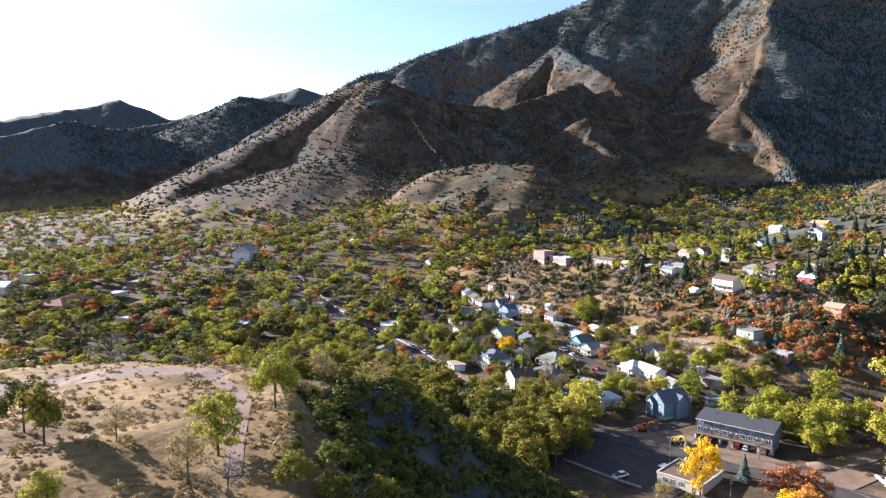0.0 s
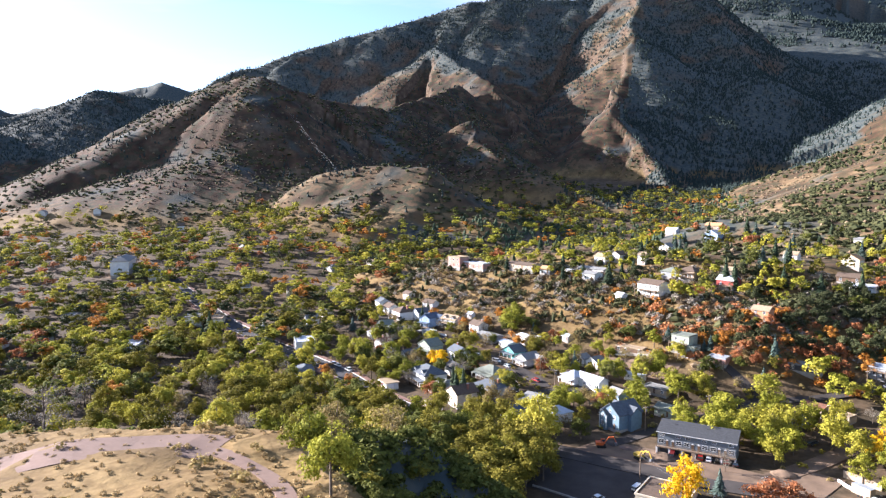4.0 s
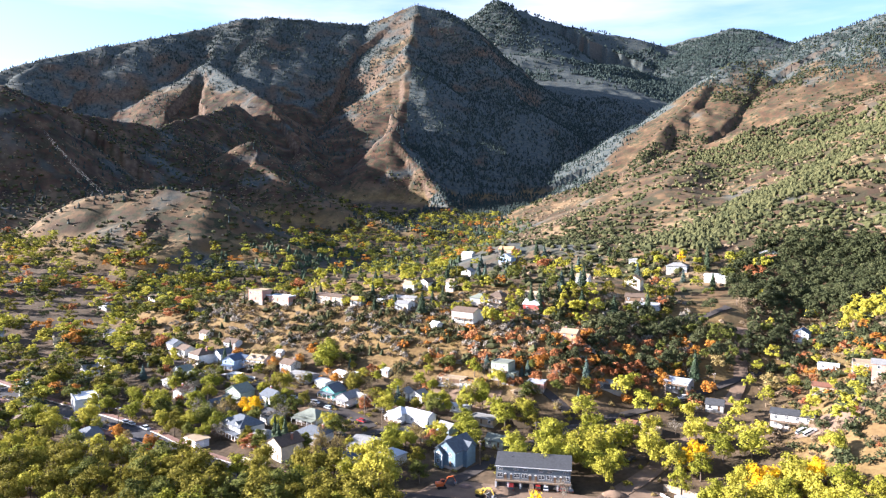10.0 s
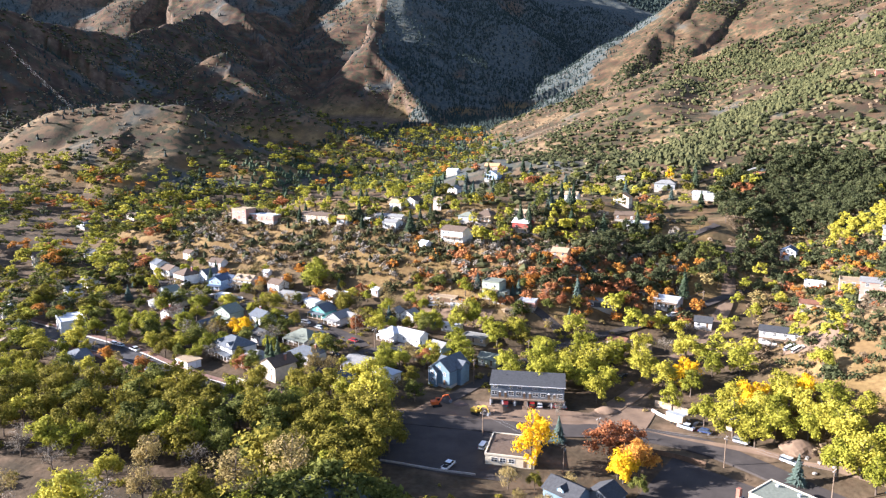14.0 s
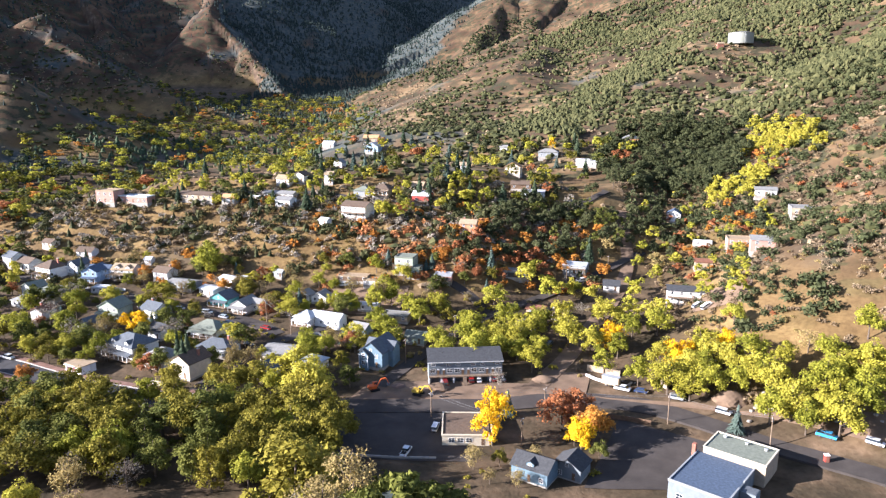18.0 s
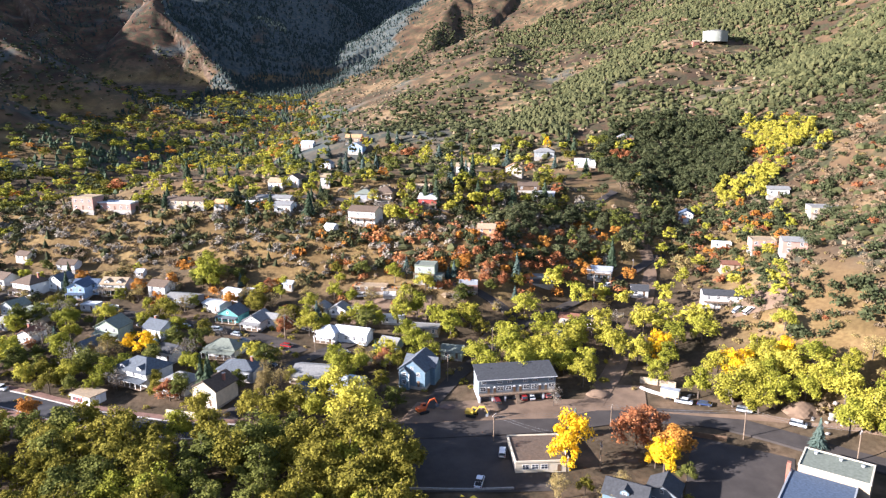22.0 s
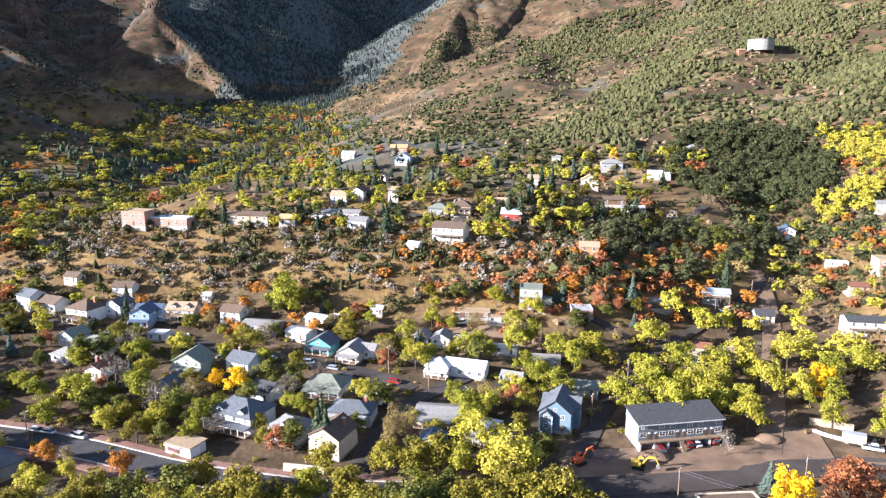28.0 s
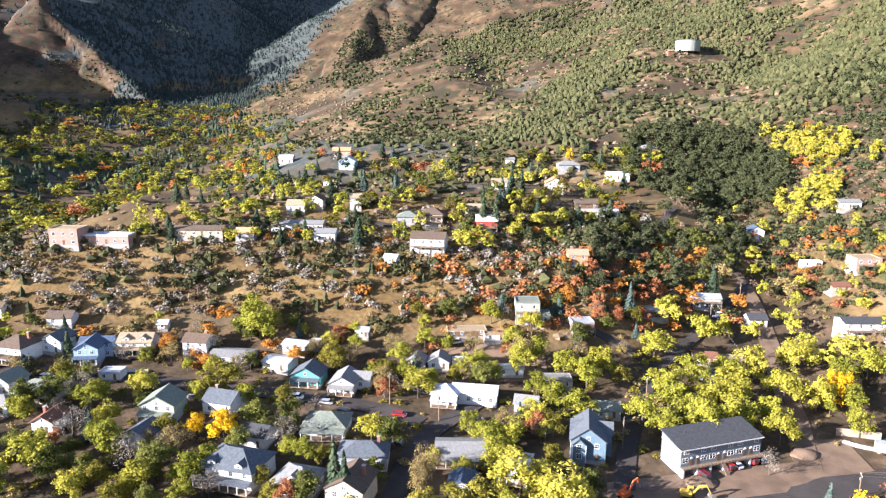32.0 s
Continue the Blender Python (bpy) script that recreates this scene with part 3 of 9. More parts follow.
# ---- woods and scrub on the hills: too many to count ----
def clump_mesh(name, xs, ys, tall, wide, rng, shape, material, label, category):
    """Low plants joined into one mesh: shape 'fir' gives two stacked ragged cones, 'bush' a lumpy dome."""
    n, sides = len(xs), 5
    z = height(xs, ys) - 0.15
    rings = ((0.08, 1.0), (0.45, 0.66)) if shape == "fir" else ((0.0, 0.8), (0.55, 1.0))
    tips = (0.62, 1.0) if shape == "fir" else (1.0,)
    a = np.arange(sides) * 2 * math.pi / sides
    per = sides * len(rings) + len(tips)
    v = np.zeros((n, per, 3))
    turn = rng.uniform(0, 6.28, (n, 1))
    lean = rng.normal(size=(n, 2)) * 0.1
    for k, (up, out) in enumerate(rings):
        r = wide[:, None] * out * rng.uniform(0.62, 1.3, (n, sides))
        rows = slice(k * sides, (k + 1) * sides)
        v[:, rows, 0] = xs[:, None] + r * np.cos(a + turn) + lean[:, :1] * up * tall[:, None]
        v[:, rows, 1] = ys[:, None] + r * np.sin(a + turn) + lean[:, 1:] * up * tall[:, None]
        v[:, rows, 2] = z[:, None] + tall[:, None] * up * rng.uniform(0.85, 1.12, (n, sides))
    for k, up in enumerate(tips):
        v[:, sides * len(rings) + k] = np.stack([xs + lean[:, 0] * up * tall, ys + lean[:, 1] * up * tall, z + up * tall], 1)
    s = np.arange(sides)
    t = (s + 1) % sides
    top = sides * len(rings)
    if shape == "fir":
        tris = np.concatenate([np.stack([s, t, 0 * s + top], 1), np.stack([sides + s, sides + t, 0 * s + top + 1], 1)])
    else:
        tris = np.concatenate([np.stack([s, t, sides + t], 1), np.stack([s, sides + t, sides + s], 1), np.stack([sides + s, sides + t, 0 * s + top], 1)])
    faces = (tris[None] + (np.arange(n) * per)[:, None, None]).reshape(-1, 3)
    me = bpy.data.meshes.new(name)
    me.from_pydata(v.reshape(-1, 3).tolist(), [], faces.tolist())
    me.materials.append(material)
    return tagged(new(name, me), label, category, kind="stuff")


def scatter(seed, count, x0, x1, y0, y1, keep):
    """Random places in a rectangle, kept with the chance that keep(x, y, z) gives."""
    rng = np.random.default_rng(seed)
    x, y = rng.uniform(x0, x1, count), rng.uniform(y0, y1, count)
    ok = rng.uniform(size=count) < keep(x, y, height(x, y))
    return x[ok], y[ok], rng


def in_view(x, y):
    a = np.degrees(np.arctan2(-(x - 40), y - 10))
    return (a > -50) & (a < 84)


def patchy(x, y, size, seed, level, soft=0.25):
    return np.clip((fractal(x, y, size, 4, seed) - level) / soft, 0, 1)


def hill_woods():
    def conifers(x, y, z):
        up = z - valley(x, y)
        canyon = 0.8 * (x > -430) * (x < CANYON_EAST(y) - 90) * (y > 950) * (y < 2100) * (up < 50)
        share = woods_share(x, y, z)
        return in_view(x, y) * (y < 2750) * np.maximum(np.clip(1.5 * share * (0.25 + 0.75 * patchy(x, y, 170, 71, 0.25 - 0.55 * share)), 0, 1), canyon) * ((x < -60) | (y > 1250))
    x, y, rng = scatter(11, 130000, -2400, 900, 560, 2750, conifers)
    x, y = x[:60000], y[:60000]
    big = 1 + 0.25 * (y > 1300)
    clump_mesh("hill_conifers", x, y, rng.uniform(4, 8, len(x)) * big, rng.uniform(1.4, 2.6, len(x)) * big, rng, "fir", LEAVES["hill_fir"], "dark conifer woods on the mountain slopes", "woods")

    x, y, rng = scatter(16, 30000, -1700, 1000, 2900, 4500, lambda x, y, z: in_view(x, y) * (0.15 + 0.85 * patchy(x, y, 300, 75, -0.3)) * (z > 300))
    clump_mesh("far_conifers", x, y, rng.uniform(9, 16, len(x)), rng.uniform(4, 8, len(x)), rng, "fir", LEAVES["hill_fir"], "dark conifer woods on the far peaks", "woods")

    def creek(x, y, z):
        return (z - valley(x, y) < 26) * (x < -60 + 0.04 * (y - 480)) * (0.35 + 0.65 * patchy(x, y, 80, 17, -0.3)) * (x > -430 + 0.25 * (y - 480))
    x, y, rng = scatter(14, 3800, -440, 0, 470, 1450, creek)
    clump_mesh("creek_conifers", x, y, rng.uniform(4.0, 7.5, len(x)), rng.uniform(2.0, 3.8, len(x)), rng, "fir", LEAVES["fir"], "dark conifers along the canyon creek", "woods")

    def scrub(x, y, z):
        up = z - valley(x, y)
        dense = np.where((x > -60) & (y > 480), 1.0, 0.35)
        return in_view(x, y) * np.clip((up - 5) / 15, 0, 1) * (0.08 + 0.92 * patchy(x, y, 90, 81, -0.2)) * (y > 270) * dense
    x, y, rng = scatter(12, 120000, -1300, 800, 270, 1500, scrub)
    x, y = x[:18000], y[:18000]
    clump_mesh("hill_scrub", x, y, rng.uniform(1.8, 3.6, len(x)), rng.uniform(1.6, 3.8, len(x)), rng, "bush", LEAVES["scrub"], "green oak scrub on the dry hills", "scrub")
    def pinyon(x, y, z):
        open_ground = np.hypot((x - 255) / 1.6, y - 690) > 22
        return (z - valley(x, y) > 10) * open_ground * (z < 175 + 0.1 * x) * (0.05 + 0.95 * patchy(x, y, 75, 63, -0.2, 0.3)) * (x > 20 + 0.1 * (y - 500))
    x, y, rng = scatter(15, 26000, 0, 620, 480, 1020, pinyon)
    clump_mesh("tank_hill_scrub", x, y, rng.uniform(2.2, 5.2, len(x)), rng.uniform(1.3, 2.9, len(x)), rng, "bush", LEAVES["scrub"], "dense grey-green oak and pinyon scrub below the water tank", "scrub")
    x, y, rng = scatter(17, 60000, -80, 900, 950, 2400, lambda x, y, z: in_view(x, y) * (x > CANYON_EAST(y) - 10) * (z > 90) * (0.06 + 0.94 * patchy(x, y, 110, 83, -0.05, 0.3)))
    x, y = x[:14000], y[:14000]
    clump_mesh("canyon_scrub", x, y, rng.uniform(2.0, 5.0, len(x)), rng.uniform(1.4, 3.4, len(x)), rng, "bush", LEAVES["scrub"], "grey-green scrub on the rocky canyon side", "scrub")
    x, y, rng = scatter(18, 80, -250, 10, 325, 398, lambda x, y, z: (z > -3) * (0.2 + 0.8 * patchy(x, y, 45, 29, -0.2)))
    clump_mesh("ridge_junipers", x, y, rng.uniform(3, 5.5, len(x)), rng.uniform(1.4, 2.3, len(x)), rng, "fir", LEAVES["scrub"], "small dark green junipers below the ridge", "woods")
    x, y, rng = scatter(13, 70000, -1300, 800, 270, 1500, lambda x, y, z: in_view(x, y) * np.clip((z - valley(x, y) - 5) / 15, 0, 1) * (0.1 + 0.9 * patchy(x, y, 70, 91, -0.1)))
    x, y = x[:12000], y[:12000]
    clump_mesh("brown_scrub", x, y, rng.uniform(0.8, 2.4, len(x)), rng.uniform(1.0, 2.4, len(x)), rng, "bush", LEAVES["brown_scrub"], "rust-brown scrub on the dry hills", "scrub")


hill_woods()


# ---- shrubs near the town and trees of the far quarters ----
def shrubs(seed, count, x0, x1, y0, y1, low, high, colour, label, keep=None):
    """Low shrubs in a rectangle of the plan, as leafy lumps."""
    x, y, rng = scatter(seed, count, x0, x1, y0, y1, keep or (lambda x, y, z: 0.25 + 0.75 * patchy(x, y, 30, seed, -0.1)))
    z = height(x, y)
    base = [leaf_cards(np.random.default_rng(seed + k), [np.array([0, 0, 0.45]), np.array([0.4, 0.1, 0.3]), np.array([-0.3, 0.3, 0.3])], [0.5, 0.38, 0.36], 30, 0.15, 0.3) for k in range(3)]
    verts, faces, at = [], [], 0
    for k in range(len(x)):
        v, f = np.array(base[k % 3][0]), np.array(base[k % 3][1])
        a, s = rng.uniform(0, 6.28), rng.uniform(low, high)
        w = s * rng.uniform(0.9, 1.4)
        verts.append(np.stack([(v[:, 0] * math.cos(a) - v[:, 1] * math.sin(a)) * w + x[k], (v[:, 0] * math.sin(a) + v[:, 1] * math.cos(a)) * w + y[k], v[:, 2] * s + z[k] - 0.1], 1))
        faces.append(f + at)
        at += len(v)
    me = bpy.data.meshes.new("shrubs")
    me.from_pydata(np.concatenate(verts).tolist(), [], np.concatenate(faces).tolist())
    me.materials.append(LEAVES[colour])
    tagged(new("shrubs", me), label, "shrubs", kind="stuff")


def off_roads(x, y, z):
    return ((x < -40) | (x > 60) | (y < 172) | (y > 230)) * (0.3 + 0.7 * patchy(x, y, 30, 3, -0.1))


shrubs(601, 620, -260, 60, 312, 400, 2.6, 5.0, "scrub", "dark green oak scrub on the slope below the ridge")
shrubs(602, 140, -150, 60, 300, 375, 2.2, 4.6, "orange", "orange autumn scrub on the slope below the ridge")
shrubs(603, 90, -70, 60, 298, 350, 2.2, 4.6, "rust", "rust-red autumn scrub on the slope below the ridge")
shrubs(604, 700, -230, 60, 300, 390, 1.4, 3.0, "tan", "dry tan scrub on the slope below the ridge")
shrubs(614, 1500, -260, 60, 308, 402, 1.6, 3.4, "brown_scrub", "brown leafless brush on the slope below the ridge", lambda x, y, z: (z > -2) * (0.5 + 0.5 * patchy(x, y, 30, 19, -0.3)))
shrubs(615, 420, -260, 60, 308, 400, 2.0, 4.0, "grey", "grey leafless brush on the slope below the ridge", lambda x, y, z: (z > -2) * 1.0)
shrubs(605, 1900, 90, 330, 230, 520, 2.4, 5.4, "pine", "grey-green oak and pinyon scrub on the eastern slope")
shrubs(606, 2900, 85, 300, 200, 420, 1.0, 2.8, "brown_scrub", "dry brown brush on the eastern slope")
shrubs(616, 1100, 85, 300, 200, 430, 0.9, 2.2, "tan", "dry tan brush on the eastern slope")
shrubs(607, 160, 100, 300, 240, 480, 2.0, 4.0, "rust", "rust-red scrub on the eastern slope")
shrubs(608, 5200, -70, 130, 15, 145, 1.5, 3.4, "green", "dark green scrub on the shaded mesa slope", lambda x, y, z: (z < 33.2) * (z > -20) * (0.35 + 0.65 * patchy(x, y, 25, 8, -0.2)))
shrubs(613, 4200, -52, 70, -12, 60, 0.3, 0.75, "straw", "tufts of dry golden grass on the mesa top", lambda x, y, z: (z > 33.5) * (0.3 + 0.7 * patchy(x, y, 12, 18, -0.1)))
shrubs(609, 70, -50, 60, 5, 60, 0.8, 2.0, "tan", "dry brush on the mesa top")
shrubs(610, 1000, -330, 40, 120, 300, 1.0, 2.4, "olive", "garden shrubs between the houses", off_roads)
shrubs(611, 500, -330, 60, 180, 310, 1.0, 2.4, "tan", "dry garden shrubs between the houses", off_roads)
shrubs(612, 500, -60, 260, 480, 720, 2.5, 4.5, "scrub", "dark green oak scrub below the water tank")


def far_quarters():
    """Trees of the far quarters of the town and of the canyon mouth, too many to count."""
    kinds = (("lime", 0.24), ("yellow", 0.12), ("olive", 0.18), ("green", 0.2), ("orange", 0.05), ("rust", 0.04), ("pine", 0.17))
    def town(x, y, z):
        low = np.clip(1 - (z - valley(x, y) - 12) / 16, 0, 1)
        left = (x < -215 - np.maximum(0, y - 250) * 0.2) * np.where((x > -720) & (y < 620), 1.0, 0.35)
        canyon = (y > 440) * (x > -450) * (x < 60) * 0.6
        return in_view(x, y) * low * np.clip(left + canyon, 0, 1) * (0.45 + 0.55 * patchy(x, y, 60, 55, -0.35))
    x, y, rng = scatter(31, 22000, -1700, 60, 60, 1300, town)
    pick = rng.choice(len(kinds), len(x), p=np.array([k[1] for k in kinds]) / sum(k[1] for k in kinds))
    for k in range(min(len(x), 6800)):
        sort = kinds[pick[k]][0]
        if y[k] > 700 and rng.uniform() < 0.35:
            sort = "pine"
        far_tree(sort, x[k], y[k], rng.uniform(8, 13), rng.uniform(1.2, 1.6))


far_quarters()


def grove(seed, kind, count, x, y, rx, ry, low, high):
    """A close stand of trees in an ellipse of the plan."""
    rng = np.random.default_rng(seed)
    for _ in range(count):
        a, r = rng.uniform(0, 6.28), rng.uniform() ** 0.5
        far_tree(kind, x + rx * r * math.cos(a), y + ry * r * math.sin(a), rng.uniform(low, high), rng.uniform(0.85, 1.2))


grove(51, "pine", 330, 128, 462, 48, 62, 7, 12)
grove(52, "yellow", 60, 193, 440, 17, 52, 7, 11)
grove(53, "yellow", 26, 150, 390, 15, 12, 7, 11)
grove(54, "rust", 24, 170, 420, 12, 34, 3, 6)


# ---- building helpers ----
def box(bm, x0, x1, y0, y1, z0, z1):
    v = [bm.verts.new(p) for p in ((x0, y0, z0), (x1, y0, z0), (x1, y1, z0), (x0, y1, z0), (x0, y0, z1), (x1, y0, z1), (x1, y1, z1), (x0, y1, z1))]
    for f in ((0, 3, 2, 1), (4, 5, 6, 7), (0, 1, 5, 4), (1, 2, 6, 5), (2, 3, 7, 6), (3, 0, 4, 7)):
        bm.faces.new([v[k] for k in f])


def boxes(*sizes):
    bm = bmesh.new()
    for s in sizes:
        box(bm, *s)
    return bm


def solid(bm, bottom, top):
    """A closed body between two rings of the same number of points."""
    a, b = [bm.verts.new(p) for p in bottom], [bm.verts.new(p) for p in top]
    n = len(a)
    bm.faces.new(list(reversed(a)))
    bm.faces.new(b)
    for k in range(n):
        j = (k + 1) % n
        bm.faces.new((a[k], a[j], b[j], b[k]))


PAINT = {
    "white": painted("paint_white", (0.66, 0.65, 0.62), 0.6, 0, 0.12), "cream": painted("paint_cream", (0.62, 0.55, 0.42), 0.6, 0, 0.15),
    "tan": painted("paint_tan", (0.42, 0.33, 0.23), 0.7, 0, 0.2), "pink": painted("stucco_pink", (0.42, 0.24, 0.19), 0.9, 0, 0.15),
    "grey": painted("paint_grey", (0.30, 0.32, 0.33), 0.7, 0, 0.15), "slate": painted("siding_slate", (0.17, 0.20, 0.22), 0.7, 0, 0.15),
    "blue": painted("paint_blue", (0.30, 0.42, 0.58), 0.6, 0, 0.15), "steel": painted("siding_steel_blue", (0.13, 0.20, 0.25), 0.65, 0, 0.15),
    "teal": painted("paint_teal", (0.10, 0.33, 0.32), 0.6, 0, 0.15), "green": painted("paint_green", (0.33, 0.38, 0.30), 0.65, 0, 0.15),
    "red": painted("paint_red", (0.36, 0.06, 0.045), 0.6, 0, 0.2), "brick": painted("brickwork", (0.30, 0.13, 0.09), 0.9, 0, 0.25),
    "orange": painted("stucco_orange", (0.52, 0.25, 0.13), 0.85, 0, 0.15), "brown": painted("wood_brown", (0.16, 0.10, 0.06), 0.8, 0, 0.3),
    "dark": painted("paint_dark", (0.07, 0.07, 0.075), 0.7, 0, 0.2),
}
ROOFING = {
    "charcoal": painted("shingle_charcoal", (0.055, 0.058, 0.062), 0.9, 0, 0.3, 1.5, 0.02), "slate": painted("shingle_slate", (0.10, 0.115, 0.13), 0.9, 0, 0.3, 1.5, 0.02),
    "grey": painted("shingle_grey", (0.22, 0.22, 0.21), 0.9, 0, 0.25, 1.5, 0.02), "green": painted("shingle_green", (0.18, 0.20, 0.16), 0.9, 0, 0.25, 1.5, 0.02),
    "brown": painted("shingle_brown", (0.12, 0.085, 0.06), 0.9, 0, 0.3, 1.5, 0.02), "redbrown": painted("shingle_redbrown", (0.20, 0.09, 0.055), 0.9, 0, 0.25, 1.5, 0.02),
    "tan": painted("shingle_tan", (0.33, 0.25, 0.16), 0.9, 0, 0.25, 1.5, 0.02), "orange": painted("shingle_orange", (0.48, 0.28, 0.14), 0.9, 0, 0.2, 1.5, 0.02),
    "white": painted("roof_white", (0.5, 0.52, 0.54), 0.5, 0, 0.2, 0.5), "metal": painted("roof_metal", (0.50, 0.53, 0.55), 0.45, 0.4, 0.2, 0.4),
    "blue": painted("shingle_blue", (0.07, 0.10, 0.15), 0.85, 0, 0.3, 1.5, 0.02),
}
TRIM = painted("trim_white", (0.8, 0.79, 0.76), 0.5, 0, 0.08)
STONE = painted("concrete", (0.36, 0.33, 0.29), 0.9, 0, 0.25, 0.7, 0.02)
WOOD = painted("weathered_wood", (0.22, 0.16, 0.11), 0.85, 0, 0.35, 1.2)
GLASS, gn, gl, gb = shader("window_glass", 0.06, 0, 0.8)
gb.inputs["Base Color"].default_value = (0.03, 0.04, 0.05, 1)
gb.inputs["Coat Weight"].default_value = 0.5

SHARED = {}


def shared(key, name, make, material):
    """One mesh for all alike pieces."""
    if key not in SHARED:
        me = bpy.data.meshes.new(name)
        bm = make()
        bm.to_mesh(me)
        bm.free()
        me.materials.append(material)
        SHARED[key] = me
    return SHARED[key]


def hang(name, me, parent, m):
    ob = new(name, me)
    ob.parent = parent
    ob.matrix_basis = m
    return ob


def lattice(xs, zs, front, back):
    """A window frame with its bars in one piece: every second cell of the grid is open."""
    bm, made = bmesh.new(), {}

    def corner(i, j, y):
        if (i, j, y) not in made:
            made[i, j, y] = bm.verts.new((xs[i], y, zs[j]))
        return made[i, j, y]

    def full(i, j):
        return 0 <= i < len(xs) - 1 and 0 <= j < len(zs) - 1 and not (i % 2 and j % 2)
    for i in range(len(xs) - 1):
        for j in range(len(zs) - 1):
            if not full(i, j):
                continue
            ring = ((i, j), (i + 1, j), (i + 1, j + 1), (i, j + 1))
            bm.faces.new([corner(*p, front) for p in ring])
            bm.faces.new([corner(*p, back) for p in reversed(ring)])
            for k, (di, dj) in enumerate(((0, -1), (1, 0), (0, 1), (-1, 0))):
                if not full(i + di, j + dj):
                    a, b = ring[k], ring[(k + 1) % 4]
                    bm.faces.new((corner(*b, front), corner(*a, front), corner(*a, back), corner(*b, back)))
    return bm


def window(parent, x, y, z, turn, w=1.0, h=1.25):
    """A window of w by h with frame, sill and pane, facing -y before its turn."""
    def frame_bm():
        return lattice((-w / 2 - 0.1, -w / 2, -0.03, 0.03, w / 2, w / 2 + 0.1), (-0.1, 0, h * 0.52, h * 0.52 + 0.05, h, h + 0.1), -0.07, 0.02)
    f = hang("window", shared(("window", w, h), "window", frame_bm, TRIM), parent, pose(x, y, z, 0, 0, turn))
    hang("pane", shared(("pane", w, h), "pane", lambda: boxes((-w / 2, w / 2, -0.025, 0.015, 0, h)), GLASS), f, Matrix())
    return f


def gable_roof(bm, x0, x1, y0, y1, z, rise, over=0.45, thick=0.22, along="x"):
    """A pitched roof with eaves, as a thick folded slab; ridge along x or y."""
    if along == "x":
        ends, low, high = (x0 - over, x1 + over), y0 - over, y1 + over
        mid = (y0 + y1) / 2
        drop = rise * over / (mid - y0)
        ring = [(low, z - drop), (mid, z + rise), (high, z - drop), (high, z - drop + thick), (mid, z + rise + thick * 1.15), (low, z - drop + thick)]
        solid(bm, [(ends[0], p, q) for p, q in ring], [(ends[1], p, q) for p, q in ring])
    else:
        ends, low, high = (y0 - over, y1 + over), x0 - over, x1 + over
        mid = (x0 + x1) / 2
        drop = rise * over / (mid - x0)
        ring = [(low, z - drop), (mid, z + rise), (high, z - drop), (high, z - drop + thick), (mid, z + rise + thick * 1.15), (low, z - drop + thick)]
        solid(bm, [(p, ends[0], q) for p, q in ring], [(p, ends[1], q) for p, q in ring])


def hip_roof(bm, x0, x1, y0, y1, z, rise, over=0.5, thick=0.2):
    x0, x1, y0, y1 = x0 - over, x1 + over, y0 - over, y1 + over
    w, d = x1 - x0, y1 - y0
    k = min(w, d) / 2
    box(bm, x0, x1, y0, y1, z - 0.1, z - 0.1 + thick)
    z = z - 0.1 + thick
    if w >= d:
        top = ((x0 + k, (y0 + y1) / 2), (x1 - k - 0.01, (y0 + y1) / 2))
    else:
        top = (((x0 + x1) / 2, y0 + k), ((x0 + x1) / 2, y1 - k - 0.01))
    v = [bm.verts.new(p) for p in ((x0, y0, z), (x1, y0, z), (x1, y1, z), (x0, y1, z))]
    a, b = bm.verts.new((*top[0], z + rise)), bm.verts.new((*top[1], z + rise))
    if w >= d:
        for f in ((v[0], v[1], b, a), (v[2], v[3], a, b), (v[3], v[0], a), (v[1], v[2], b)):
            bm.faces.new(f)
    else:
        for f in ((v[1], v[2], b, a), (v[3], v[0], a, b), (v[0], v[1], a), (v[2], v[3], b)):
            bm.faces.new(f)


def walls(bm, x0, x1, y0, y1, z0, z1, roof, rise):
    """A closed body with its gable ends."""
    if roof == "gx":
        mid = (y0 + y1) / 2
        ring = [(y0, z0), (y1, z0), (y1, z1), (mid, z1 + rise), (y0, z1)]
        solid(bm, [(x0, p, q) for p, q in ring], [(x1, p, q) for p, q in ring])
    elif roof == "gy":
        mid = (x0 + x1) / 2
        ring = [(x0, z0), (x1, z0), (x1, z1), (mid, z1 + rise), (x0, z1)]
        solid(bm, [(p, y0, q) for p, q in ring], [(p, y1, q) for p, q in ring])
    else:
        box(bm, x0, x1, y0, y1, z0, z1)


def roof_part(thing, x0, x1, y0, y1, z, roof, rise, mat):
    bm = bmesh.new()
    if roof == "gx":
        gable_roof(bm, x0, x1, y0, y1, z, rise, along="x")
    elif roof == "gy":
        gable_roof(bm, x0, x1, y0, y1, z, rise, along="y")
    elif roof == "hip":
        hip_roof(bm, x0, x1, y0, y1, z, rise)
    else:
        box(bm, x0 + 0.25, x1 - 0.25, y0 + 0.25, y1 - 0.25, z - 0.25, z + 0.05)
        for e in ((x0 - 0.05, x1 + 0.05, y0 - 0.05, y0 + 0.25), (x0 - 0.05, x1 + 0.05, y1 - 0.25, y1 + 0.05), (x0 - 0.05, x0 + 0.25, y0 + 0.25, y1 - 0.25), (x1 - 0.25, x1 + 0.05, y0 + 0.25, y1 - 0.25)):
            box(bm, *e, z - 0.3, z + 0.4)
    return part("roof", bm, ROOFING[mat], thing)


SITES = []
ROOF_WORD = {"gx": "gabled", "gy": "gabled", "hip": "hipped", "flat": "flat"}


